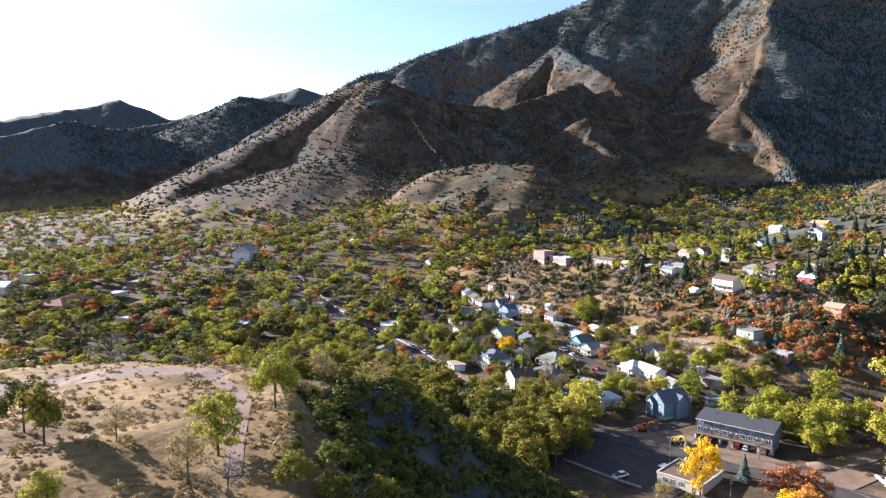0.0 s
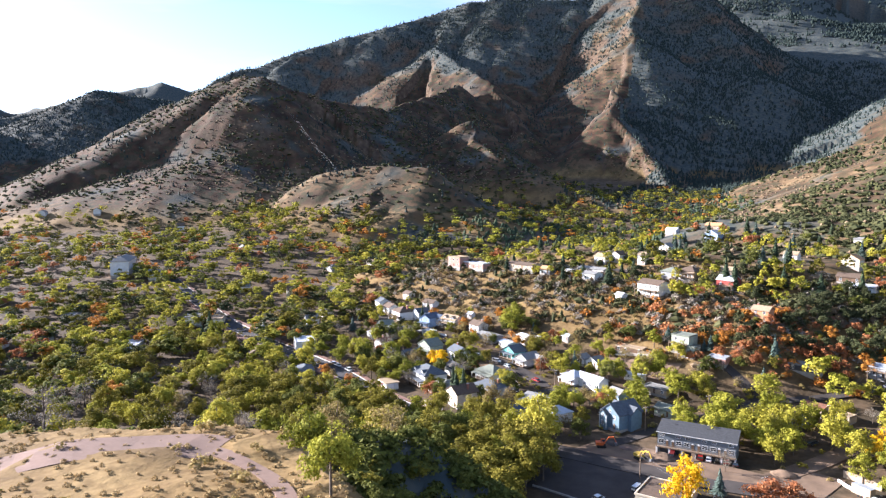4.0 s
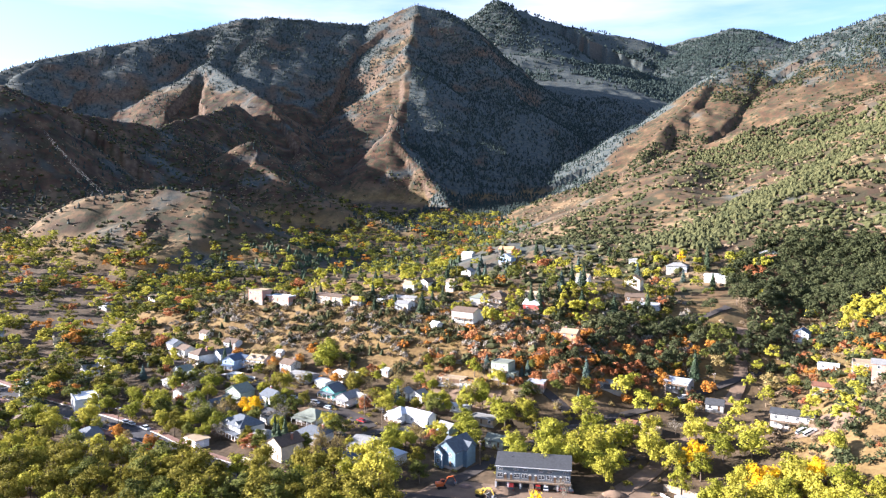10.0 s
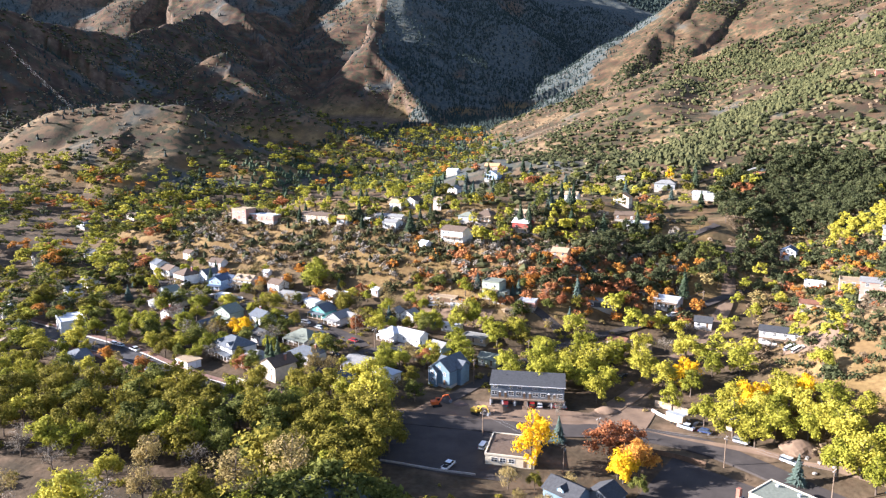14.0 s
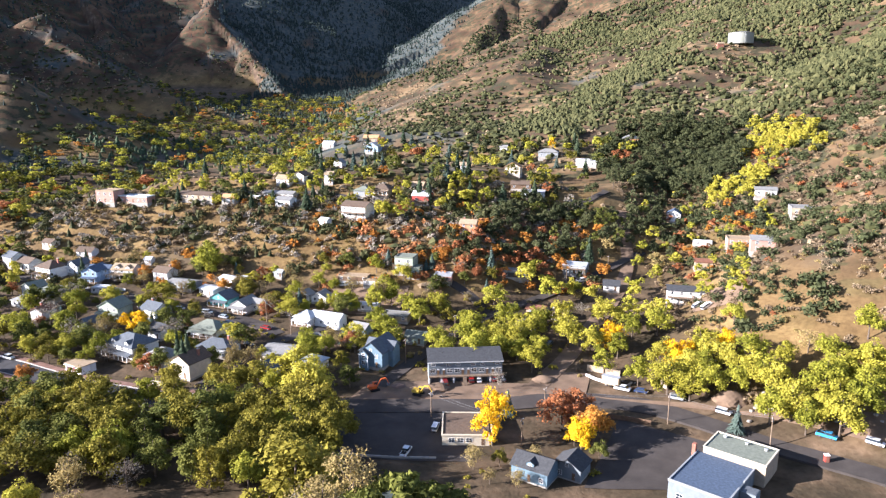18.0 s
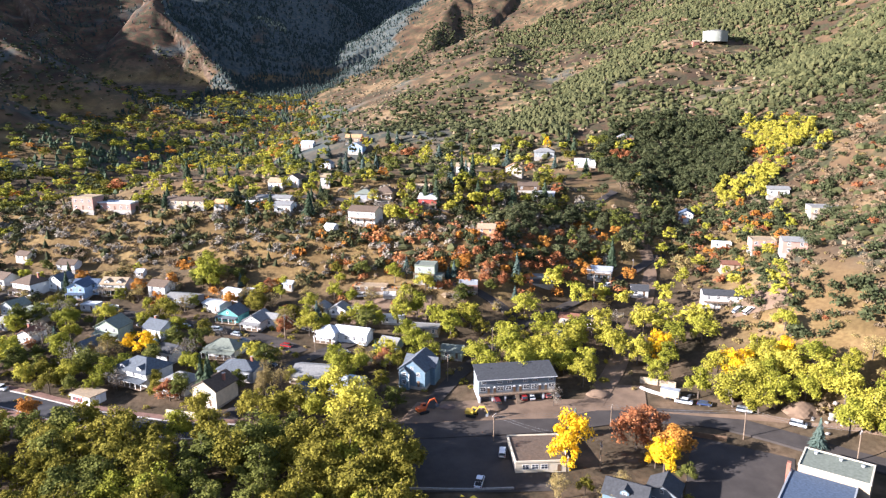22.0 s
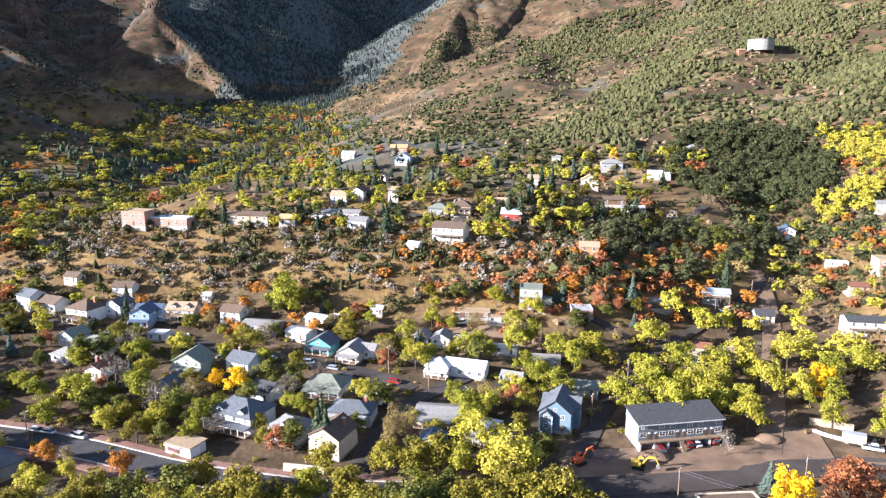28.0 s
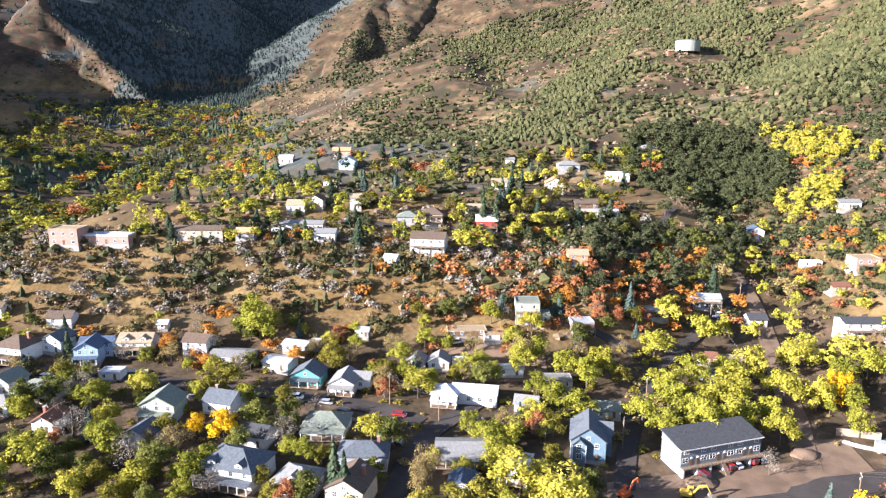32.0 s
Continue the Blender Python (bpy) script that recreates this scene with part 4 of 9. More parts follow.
def house(x, y, yaw, w, d, h, roof, wall, top, porch=0, chimney=0, dormer=0, wing=None, deck=0, note="", kind="house", pitch=0.55):
    """A house whose front faces -y before its turn: body, roof, windows by storey, door, and what else is asked for.
    wing: (x0, x1, y0, y1, height, roof) of a second block in the house's own axes."""
    label = note or f"{wall} {kind} with a {top} {ROOF_WORD[roof]} roof"
    thing = tagged(new(kind.replace(" ", "_")), label, kind, "houses of the town")
    thing.matrix_world = pose(x, y, ground_at(x, y) + 0.2, 0, 0, yaw)
    SITES.append((x, y, 0.5 * max(w, d)))
    rise = (d if roof == "gx" else w if roof == "gy" else min(w, d)) / 2 * pitch
    rise = min(rise, 3.6)
    bm = bmesh.new()
    walls(bm, -w / 2, w / 2, -d / 2, d / 2, -2.2, h, roof, rise)
    part("wall", bm, PAINT[wall], thing)
    roof_part(thing, -w / 2, w / 2, -d / 2, d / 2, h, roof, rise, top)
    part("foundation", boxes((-w / 2 - 0.06, w / 2 + 0.06, -d / 2 - 0.06, d / 2 + 0.06, -2.4, 0.25)), STONE, thing)
    storeys = max(1, round(h / 3.0))
    for s in range(storeys):
        z = 0.95 + s * (h / storeys)
        n = max(1, int(w / 3.4))
        for k in range(n):
            if s == 0 and k == n // 2 and n > 1:
                continue
            window(thing, -w / 2 + (k + 0.5) * w / n, -d / 2, z, 0)
        n = max(1, int(d / 4.0))
        for k in range(n):
            window(thing, -w / 2, -d / 2 + (k + 0.5) * d / n, z, -90)
    if roof == "gy" and rise > 1.5:
        window(thing, 0, -d / 2, h + 0.15, 0, 0.8, 0.9)
    if roof == "gx" and rise > 1.5:
        window(thing, -w / 2, 0, h + 0.15, -90, 0.8, 0.9)
    door_x = -w / 2 + (max(1, int(w / 3.4)) // 2 + 0.5) * w / max(1, int(w / 3.4)) + (1.3 if int(w / 3.4) <= 1 else 0)
    door = part("door", boxes((door_x - 0.45, door_x + 0.45, -d / 2 - 0.05, -d / 2 + 0.02, 0.25, 2.3)), PAINT["brown"], thing)
    part("handle", boxes((door_x + 0.28, door_x + 0.36, -d / 2 - 0.1, -d / 2 - 0.05, 1.2, 1.32)), TRIM, door)
    if porch:
        p = part("porch", boxes((-w / 2, w / 2, -d / 2 - porch, -d / 2, 0, 0.3)), WOOD, thing)
        bm = bmesh.new()
        z = min(h, 2.9) - 0.15
        solid(bm, [(-w / 2 - 0.2, -d / 2 - porch - 0.3, z - 0.35), (w / 2 + 0.2, -d / 2 - porch - 0.3, z - 0.35), (w / 2 + 0.2, -d / 2 + 0.01, z), (-w / 2 - 0.2, -d / 2 + 0.01, z)], [(-w / 2 - 0.2, -d / 2 - porch - 0.3, z - 0.2), (w / 2 + 0.2, -d / 2 - porch - 0.3, z - 0.2), (w / 2 + 0.2, -d / 2 + 0.01, z + 0.2), (-w / 2 - 0.2, -d / 2 + 0.01, z + 0.2)])
        part("porch_roof", bm, ROOFING[top], thing)
        n = max(2, int(w / 2.6) + 1)
        for k in range(n):
            px = -w / 2 + 0.15 + k * (w - 0.3) / (n - 1)
            part("post", boxes((px - 0.09, px + 0.09, -d / 2 - porch + 0.05, -d / 2 - porch + 0.23, 0.3, z - 0.3)), TRIM, p)
    if chimney:
        cx = chimney * w * 0.3
        c = part("chimney", boxes((cx - 0.4, cx + 0.4, d * 0.1 - 0.4, d * 0.1 + 0.4, h - 0.5, h + rise + 0.9)), PAINT["brick"], thing)
        part("cap", boxes((cx - 0.5, cx + 0.5, d * 0.1 - 0.5, d * 0.1 + 0.5, h + rise + 0.9, h + rise + 1.05)), STONE, c)
    for k in range(dormer):
        dx = 0 if dormer == 1 else (-w / 4 + k * w / 2 / (dormer - 1))
        y0 = -d / 2 + 0.5
        bm = bmesh.new()
        walls(bm, dx - 1.1, dx + 1.1, y0, -0.2, h - 0.2, h + 1.3, "gy", 0.7)
        dm = part("dormer", bm, PAINT[wall], thing)
        bm = bmesh.new()
        gable_roof(bm, dx - 1.1, dx + 1.1, y0, -0.2, h + 1.3, 0.7, 0.2, 0.15, "y")
        part("dormer_roof", bm, ROOFING[top], dm)
        window(thing, dx, y0, h + 0.25, 0, 0.9, 0.9)
    if wing:
        x0, x1, y0, y1, wh, wr = wing
        wrise = min(2.6, (y1 - y0 if wr == "gx" else x1 - x0) / 2 * pitch)
        bm = bmesh.new()
        walls(bm, x0, x1, y0, y1, -2.2, wh, wr, wrise)
        part("wing", bm, PAINT[wall], thing)
        roof_part(thing, x0, x1, y0, y1, wh + 0.004, wr, wrise, top)
        for s in range(max(1, round(wh / 3))):
            for k in range(max(1, int((x1 - x0) / 3.4))):
                window(thing, x0 + (k + 0.5) * (x1 - x0) / max(1, int((x1 - x0) / 3.4)), y0, 0.95 + 2.9 * s, 0)
    if deck:
        z = 2.6 if h > 4 else 0.5
        dk = part("deck", boxes((-w / 2, w / 2, -d / 2 - deck, -d / 2 - 0.01, z, z + 0.18)), WOOD, thing, "wooden deck")
        for k in range(4):
            px = -w / 2 + 0.1 + k * (w - 0.2) / 3
            part("post", boxes((px - 0.1, px + 0.1, -d / 2 - deck + 0.02, -d / 2 - deck + 0.22, -2.2, z + 1.1)), WOOD, dk)
        part("rail", boxes((-w / 2, w / 2, -d / 2 - deck + 0.06, -d / 2 - deck + 0.16, z + 1.02, z + 1.1), (-w / 2, w / 2, -d / 2 - deck + 0.08, -d / 2 - deck + 0.13, z + 0.55, z + 0.62)), WOOD, dk)
    return thing


# ---- roads, paths and pavements ----
ASPHALT = painted("asphalt", (0.05, 0.05, 0.053), 0.9, 0, 0.3, 0.3, 0.01)
# worn and stained, and darkened to carry the tree shade on the parking lots
WORN_ASPHALT = painted("worn_asphalt", (0.054, 0.046, 0.041), 0.95, 0, 0.35, 0.15, 0.01)
DIRT = painted("dirt", (0.18, 0.122, 0.08), 0.97, 0, 0.3, 0.2, 0.03)
RED_DIRT = painted("red_dirt", (0.175, 0.115, 0.088), 0.97, 0, 0.25, 0.15, 0.03)
PAVING = painted("red_paving", (0.21, 0.12, 0.092), 0.9, 0, 0.25, 0.6, 0.01)
KERB = painted("kerb_concrete", (0.45, 0.42, 0.38), 0.9, 0, 0.2, 0.8, 0.01)


def smooth_line(points, step=2.5):
    """Points every step metres along a rounded line."""
    p = np.array(points, float)
    for _ in range(3):
        q = np.empty((2 * len(p), 2))
        q[0], q[-1] = p[0], p[-1]
        q[1:-1:2], q[2:-1:2] = 0.75 * p[:-1] + 0.25 * p[1:], 0.25 * p[:-1] + 0.75 * p[1:]
        p = q
    d = np.concatenate([[0], np.cumsum(np.hypot(*np.diff(p, axis=0).T))])
    s = np.arange(0, d[-1], step)
    return np.stack([np.interp(s, d, p[:, 0]), np.interp(s, d, p[:, 1])], 1)


def ribbon(name, points, width, material, lift, label, category, side=0.0, deep=0.7):
    """A slab that follows a line over the ground, shifted sideways by side."""
    p = smooth_line(points)
    t = np.gradient(p, axis=0)
    t /= np.linalg.norm(t, axis=1)[:, None]
    n = np.stack([-t[:, 1], t[:, 0]], 1)
    across = np.linspace(-0.5, 0.5, 5)
    rows = p[:, None, :] + n[:, None, :] * (side + across[None, :, None] * width)
    level = height(rows[..., 0], rows[..., 1])
    z = 0.5 * level + 0.5 * level.mean(1, keepdims=True) + lift
    top = np.concatenate([rows, z[..., None]], -1)
    low = top[:, (0, -1)].copy()
    low[..., 2] -= deep
    k, m = len(p), 5
    verts = top.reshape(-1, 3).tolist() + low.reshape(-1, 3).tolist()
    faces = [(a * m + b, a * m + b + 1, (a + 1) * m + b + 1, (a + 1) * m + b) for a in range(k - 1) for b in range(m - 1)]
    o = k * m
    faces += [(o + 2 * a, a * m, (a + 1) * m, o + 2 * a + 2) for a in range(k - 1)]
    faces += [(a * m + m - 1, o + 2 * a + 1, o + 2 * a + 3, (a + 1) * m + m - 1) for a in range(k - 1)]
    me = mesh_of(name, verts, [f[::-1] for f in faces], material)
    return tagged(new(name, me), label, category, kind="structure")


MAIN_WEST = ((-480, 330), (-380, 290), (-285, 261), (-251, 251), (-223, 245), (-190, 238), (-165, 230.5), (-137, 218), (-121, 213), (-100, 208.5), (-75, 206.5))
MAIN_EAST = ((-78, 206.6), (-60, 206), (-38, 207.5), (0, 209), (16, 211), (35, 215), (53, 213), (68, 205.5), (81, 195), (93, 184.5), (105, 176), (130, 158), (200, 110))
ROAD_HILL = ((-27, 222), (-18, 240), (-8.6, 254), (1.6, 269.5), (11.6, 281.5), (26, 292), (42, 305), (64, 321), (90, 345))
ROAD_LANE = ((-90, 212), (-87, 228), (-82, 239.5), (-75.5, 252.5), (-66, 261), (-51, 272.5))
ROAD_TERRACE = ((-74, 261), (-83, 269), (-105, 281), (-133, 290), (-152, 298.5), (-171, 305), (-188, 309.7), (-225, 322), (-300, 350))
ROAD_GULCH = ((27, 222), (33, 233), (40, 244), (46, 257), (52, 270), (63, 290), (74, 315), (80, 334), (84, 380))
STREETS = (MAIN_WEST, MAIN_EAST, ROAD_HILL, ROAD_LANE, ROAD_TERRACE, ROAD_GULCH)
ribbon("road_main", MAIN_WEST, 9, ASPHALT, 0.28, "fresh dark asphalt street curving through the town", "road")
ribbon("road_main_east", MAIN_EAST, 10, WORN_ASPHALT, 0.24, "dusty worn asphalt road beside building works", "road")
ribbon("pavement_north", MAIN_WEST, 3.6, PAVING, 0.42, "red paved footway with a pale kerb", "pavement", -6.6)
ribbon("pavement_south", MAIN_WEST, 2.6, PAVING, 0.42, "red paved footway along the street", "pavement", 6.1)
ribbon("kerb_north", MAIN_WEST, 0.35, KERB, 0.46, "pale concrete kerb", "kerb", -4.65)
ribbon("kerb_south", MAIN_WEST, 0.35, KERB, 0.46, "pale concrete kerb", "kerb", 4.65)
ribbon("road_hill", ROAD_HILL, 5.5, WORN_ASPHALT, 0.26, "narrow worn street climbing beside the townhouses", "road")
ribbon("road_branch", ((11, 282), (5, 291), (-4.5, 299), (-16, 306)), 4.5, WORN_ASPHALT, 0.3, "narrow branch street", "road")
ribbon("road_lane", ROAD_LANE, 6, WORN_ASPHALT, 0.26, "worn asphalt lane between houses", "road")
ribbon("road_terrace", ROAD_TERRACE, 6.5, WORN_ASPHALT, 0.3, "worn asphalt street with parked cars", "road")
ribbon("road_gulch", ROAD_GULCH, 7, DIRT, 0.24, "wide dirt road leading up the gulch", "road")
ribbon("road_ridge", ((-150, 408), (-102, 403), (-66, 391), (-28, 379), (-1, 369), (26, 356.5), (47, 365), (62, 380), (80, 400)), 4.5, WORN_ASPHALT, 0.26, "narrow street along the ridge", "road")
ribbon("path_terrace", ((70, 590), (110, 580), (154, 566), (185, 540), (205, 520), (240, 500)), 7, DIRT, 0.3, "pale bare earth terrace on the hillside", "path")
ribbon("path_mesa", ((-48, 4), (-34, 14), (-27, 27), (-20, 37), (-8, 43)), 9, RED_DIRT, 0.12, "pink gravel track on the mesa top", "path")
ribbon("path_mesa_trail", ((-12, 41), (4, 40), (20, 30), (34, 22)), 2.2, RED_DIRT, 0.12, "narrow dirt trail on the mesa", "path")


def yard(name, corners, material, lift, label):
    """A levelled yard over the ground, cut into a grid."""
    (ax, ay), (bx, by), (cx, cy), (dx, dy) = corners
    n = 14
    u, v = np.meshgrid(np.linspace(0, 1, n), np.linspace(0, 1, n))
    x = ax * (1 - u) * (1 - v) + bx * u * (1 - v) + cx * u * v + dx * (1 - u) * v
    y = ay * (1 - u) * (1 - v) + by * u * (1 - v) + cy * u * v + dy * (1 - u) * v
    z = height(x, y) + lift
    verts = np.stack([x, y, z], -1).reshape(-1, 3).tolist()
    faces = [(a * n + b, a * n + b + 1, (a + 1) * n + b + 1, (a + 1) * n + b) for a in range(n - 1) for b in range(n - 1)]
    return tagged(new(name, mesh_of(name, verts, faces, material)), label, "yard", kind="structure")


yard("yard_works", ((-36, 212), (32, 214), (32, 226), (-30, 226)), DIRT, 0.16, "bare trampled dirt of a building site")
yard("yard_parking", ((-36, 176), (6, 176), (8, 204), (-36, 203)), WORN_ASPHALT, 0.18, "worn asphalt parking lot in the shade")
yard("yard_red", ((36, 164), (64, 163), (76, 187), (52, 201)), WORN_ASPHALT, 0.18, "reddish asphalt parking lot")
yard("yard_east", ((38, 219), (78, 208), (120, 178), (130, 186)), DIRT, 0.18, "dirt verge with parked vehicles")
yard("yard_gulch", ((28, 218), (44, 218), (48, 234), (33, 236)), DIRT, 0.2, "bare dirt fork of the gulch road")
yard("yard_house", ((92, 268), (110, 256), (118, 276), (100, 284)), DIRT, 0.25, "bare dirt yard cut into the hillside")
yard("yard_trailers", ((-62, 283), (-28, 278), (-24, 299), (-60, 301)), DIRT, 0.2, "dirt yard between trailers")


# ---- houses ----
house(-196.1, 338.9, -8, 8.8, 6.16, 2.7, "gx", "white", "brown", note="small white cottage with a brown gabled roof")
house(-205.3, 322.3, -25, 11.44, 10.56, 5.4, "hip", "white", "brown", porch=2.5, chimney=1)
house(-180.8, 318.0, -5, 7.92, 10.56, 5.4, "gy", "blue", "blue", porch=2, wing=(-4.5, 6.5, 1, 6, 5.5, "gx"))
house(-165.9, 319.8, -8, 11.44, 7.92, 4.5, "gx", "white", "tan", dormer=2, porch=2.2)
house(-159.1, 330.0, -8, 3.52, 3.52, 2.25, "gx", "white", "white", kind="garden shed")
house(-144.9, 316.2, -20, 8.8, 7.04, 4.5, "gx", "white", "brown", chimney=1)
house(-132.6, 309.1, -20, 14.08, 7.92, 2.7, "gx", "grey", "grey", pitch=0.2)
house(-170.8, 303.9, -10, 7.04, 5.28, 2.52, "flat", "white", "white", kind="garage")
house(-189.2, 292.8, -20, 12.32, 9.68, 3.6, "hip", "cream", "green")
house(-197.5, 287.3, -20, 7.92, 7.04, 2.7, "hip", "white", "grey")
house(-180.5, 274.6, -15, 6.16, 7.92, 3.6, "gy", "white", "redbrown", chimney=-1)
house(-149.9, 277.1, -15, 10.56, 8.8, 4.95, "gy", "green", "green", porch=2, dormer=0)
house(-132.4, 278.3, -28, 9.68, 8.8, 3.6, "gx", "white", "slate", chimney=-1)
house(-152.7, 263.0, -25, 7.92, 7.92, 3.6, "gy", "white", "slate")
house(-125.6, 243.2, -28, 15.84, 11.44, 4.95, "hip", "white", "slate", dormer=2, porch=2.5)
house(-121.3, 258.6, -28, 7.92, 7.04, 3.6, "gx", "white", "charcoal")
house(-109.6, 235.1, -28, 10.56, 8.8, 4.05, "hip", "white", "grey", dormer=1, porch=2)
house(-116.5, 301.9, -30, 9.68, 7.04, 2.7, "gx", "white", "metal", pitch=0.25)
house(-110.6, 310.1, -30, 8.8, 6.16, 2.7, "gx", "white", "white", pitch=0.3)
house(-106.8, 291.2, -20, 9.68, 7.92, 3.6, "gy", "teal", "slate", porch=2)
house(-95.3, 285.1, -18, 7.92, 9.68, 3.42, "gy", "white", "grey", porch=2.4, wing=(2, 8, 0, 5.4, 3.4, "gx"))
house(-87.2, 312.2, -20, 4.4, 3.52, 2.34, "gx", "grey", "metal", kind="garden shed")
house(-104.5, 310.4, -20, 3.52, 3.52, 2.34, "flat", "teal", "white", kind="garden shed")
house(-62.9, 292.6, -15, 7.04, 6.16, 2.7, "gy", "white", "grey")
house(-70.5, 294.0, -15, 6.16, 5.28, 2.7, "gy", "white", "grey")
house(-55.1, 291.8, -8, 6.6, 2.64, 2.34, "flat", "white", "white", kind="house trailer", note="white house trailer on a dirt lot")
house(-40.2, 284.0, -10, 8.8, 3.96, 2.7, "gx", "white", "metal", kind="house trailer", pitch=0.2, note="long white house trailer with a metal roof")
house(-64.4, 272.2, -20, 7.92, 7.92, 3.6, "hip", "white", "white", porch=2.2, wing=(2, 16, -1, 5, 3.6, "gx"), note="white house with a pale hipped roof and a long back wing")
house(-50.5, 305.7, -6, 14.08, 5.28, 2.43, "flat", "brown", "tan", kind="carport", note="open carport with a weathered brown flat roof")
house(-41.0, 301.6, -6, 7.92, 5.28, 2.52, "flat", "white", "tan", kind="garage")
house(-26.6, 309.6, -12, 8.8, 7.92, 6.3, "flat", "green", "green", deck=2.5, note="pale green three-storey house with wooden decks")
house(-22.3, 305.8, -12, 6.16, 6.16, 3.6, "flat", "green", "green")
house(-8.7, 300.2, -5, 7.92, 6.16, 2.88, "flat", "pink", "metal", deck=1.8)
house(-40.2, 264.5, -25, 7.04, 6.16, 2.34, "gx", "blue", "grey", kind="workshop", note="shed with a grey roof and a blue sheet front")
house(-27.2, 276.3, -12, 11.44, 6.16, 2.52, "flat", "tan", "grey")
house(-66.1, 242.6, -12, 13.2, 9.68, 3.06, "gx", "cream", "grey", porch=2, pitch=0.3)
house(-68.7, 227.3, -20, 7.04, 7.92, 3.6, "gy", "white", "blue", porch=2)
house(-53.3, 232.8, -25, 7.92, 9.68, 3.78, "hip", "white", "metal", porch=1.5)
house(-92.4, 245.0, -12, 13.2, 8.8, 3.42, "hip", "grey", "slate", chimney=1)
house(-101.8, 261.3, -15, 12.32, 9.68, 3.24, "hip", "white", "green", porch=2.5)
house(-96.7, 229.0, -25, 9.68, 10.56, 5.85, "gy", "cream", "brown", chimney=1)
house(1.9, 333.5, -12, 7.92, 6.16, 4.95, "gx", "orange", "tan", chimney=-1)
house(53.1, 320.6, -20, 10.56, 7.92, 4.05, "gx", "grey", "metal", pitch=0.25, deck=2)
house(24.1, 311.0, -8, 12.32, 7.04, 2.7, "flat", "dark", "grey")
house(32.4, 285.1, -22, 7.92, 6.16, 2.7, "gx", "tan", "redbrown", pitch=0.35)
house(41.8, 282.0, -22, 7.04, 5.28, 2.52, "flat", "tan", "tan")
house(27.8, 272.5, -18, 7.04, 5.28, 2.52, "gx", "grey", "slate", kind="garage")
house(-16.9, 257.5, -15, 7.92, 6.16, 2.7, "gx", "green", "green")
house(94.3, 284.5, -12, 14.96, 7.92, 5.4, "gx", "white", "charcoal", deck=2.2, pitch=0.3, note="white two-storey house with a dark roof")
house(110.7, 316.5, -10, 7.92, 6.16, 2.7, "gx", "tan", "redbrown", pitch=0.3)
house(67.7, 308.0, -10, 7.04, 6.16, 2.7, "gx", "white", "charcoal")
house(-204.9, 382.7, -14, 12.32, 8.8, 6.75, "flat", "pink", "tan", note="pink adobe house with a flat roof on the ridge")
house(-190.2, 381.4, -14, 22.88, 7.04, 3.78, "flat", "pink", "white", note="long pink adobe wing with a flat roof on the ridge")
house(-151.4, 379.3, -12, 21.12, 7.04, 2.88, "gx", "tan", "brown", pitch=0.35, note="long tan ranch house with a brown roof")
house(-132.0, 375.8, -12, 7.92, 6.16, 2.7, "gx", "grey", "orange")
house(-118.9, 378.9, -10, 5.28, 2.64, 2.34, "flat", "white", "white", kind="house trailer", note="small white trailer on the ridge")
house(-108.3, 391.7, -12, 19.36, 7.04, 3.06, "gx", "white", "grey", pitch=0.3)
house(-98.4, 367.1, -12, 8.8, 7.92, 3.6, "gx", "white", "grey", pitch=0.3)
house(-56.3, 352.2, -20, 14.08, 9.68, 5.85, "gx", "white", "brown", deck=2.6, pitch=0.4, note="large white house with a brown roof and wooden deck")
house(-72.6, 347.6, -30, 5.28, 3.96, 2.34, "gx", "white", "white", kind="greenhouse", note="small white garden shed on the slope")
house(-59.6, 391.9, -12, 9.68, 7.92, 3.24, "hip", "grey", "green")
house(-48.3, 390.1, -18, 10.56, 8.8, 3.6, "hip", "tan", "brown", porch=2)
house(-24.7, 379.2, -15, 9.68, 7.92, 3.6, "gx", "red", "white", deck=2, note="red house with a pale roof on the ridge")
house(-28.2, 390.9, -15, 7.92, 6.16, 2.7, "gx", "tan", "tan")
house(-3.6, 436.2, -10, 7.92, 6.16, 3.6, "gx", "white", "tan")
house(23.6, 510.3, -10, 5.28, 4.4, 3.6, "gx", "white", "grey")
house(27.5, 435.5, -15, 9.68, 7.04, 4.5, "gy", "cream", "orange", note="cream house with an orange roof among firs")
house(53.5, 483.7, -10, 13.2, 7.92, 3.6, "hip", "grey", "grey")
house(-82.8, 408.5, -10, 5.28, 5.28, 5.4, "gx", "white", "tan")
house(-92.4, 481.7, -15, 7.92, 7.04, 3.6, "gy", "white", "grey")
house(-110.9, 412.2, -15, 8.8, 7.04, 3.15, "gx", "white", "tan")
house(-101.4, 414.4, -20, 7.92, 7.04, 3.6, "gy", "white", "brown")
house(-78.6, 552.0, -15, 11.44, 8.8, 4.05, "gy", "blue", "metal")
house(-82.0, 566.3, -8, 12.32, 7.92, 3.6, "gx", "tan", "orange")
house(-120.6, 582.3, -10, 9.68, 7.04, 3.6, "gx", "white", "white")
house(76.7, 462.3, -15, 13.2, 7.92, 3.24, "gx", "white", "white", pitch=0.25)
house(37.6, 388.4, -12, 11.44, 7.04, 3.24, "gx", "white", "metal", pitch=0.3)
house(111.1, 494.2, -10, 11.44, 7.92, 3.6, "hip", "orange", "grey")
house(30.6, 397.1, -10, 11.44, 6.16, 2.88, "gx", "brown", "brown")
house(112.5, 377.3, -20, 7.04, 7.04, 4.5, "gy", "white", "blue", note="white and blue cabin with a steep roof in the trees")
house(163.4, 337.8, -12, 13.2, 8.8, 3.6, "flat", "tan", "grey", deck=2)
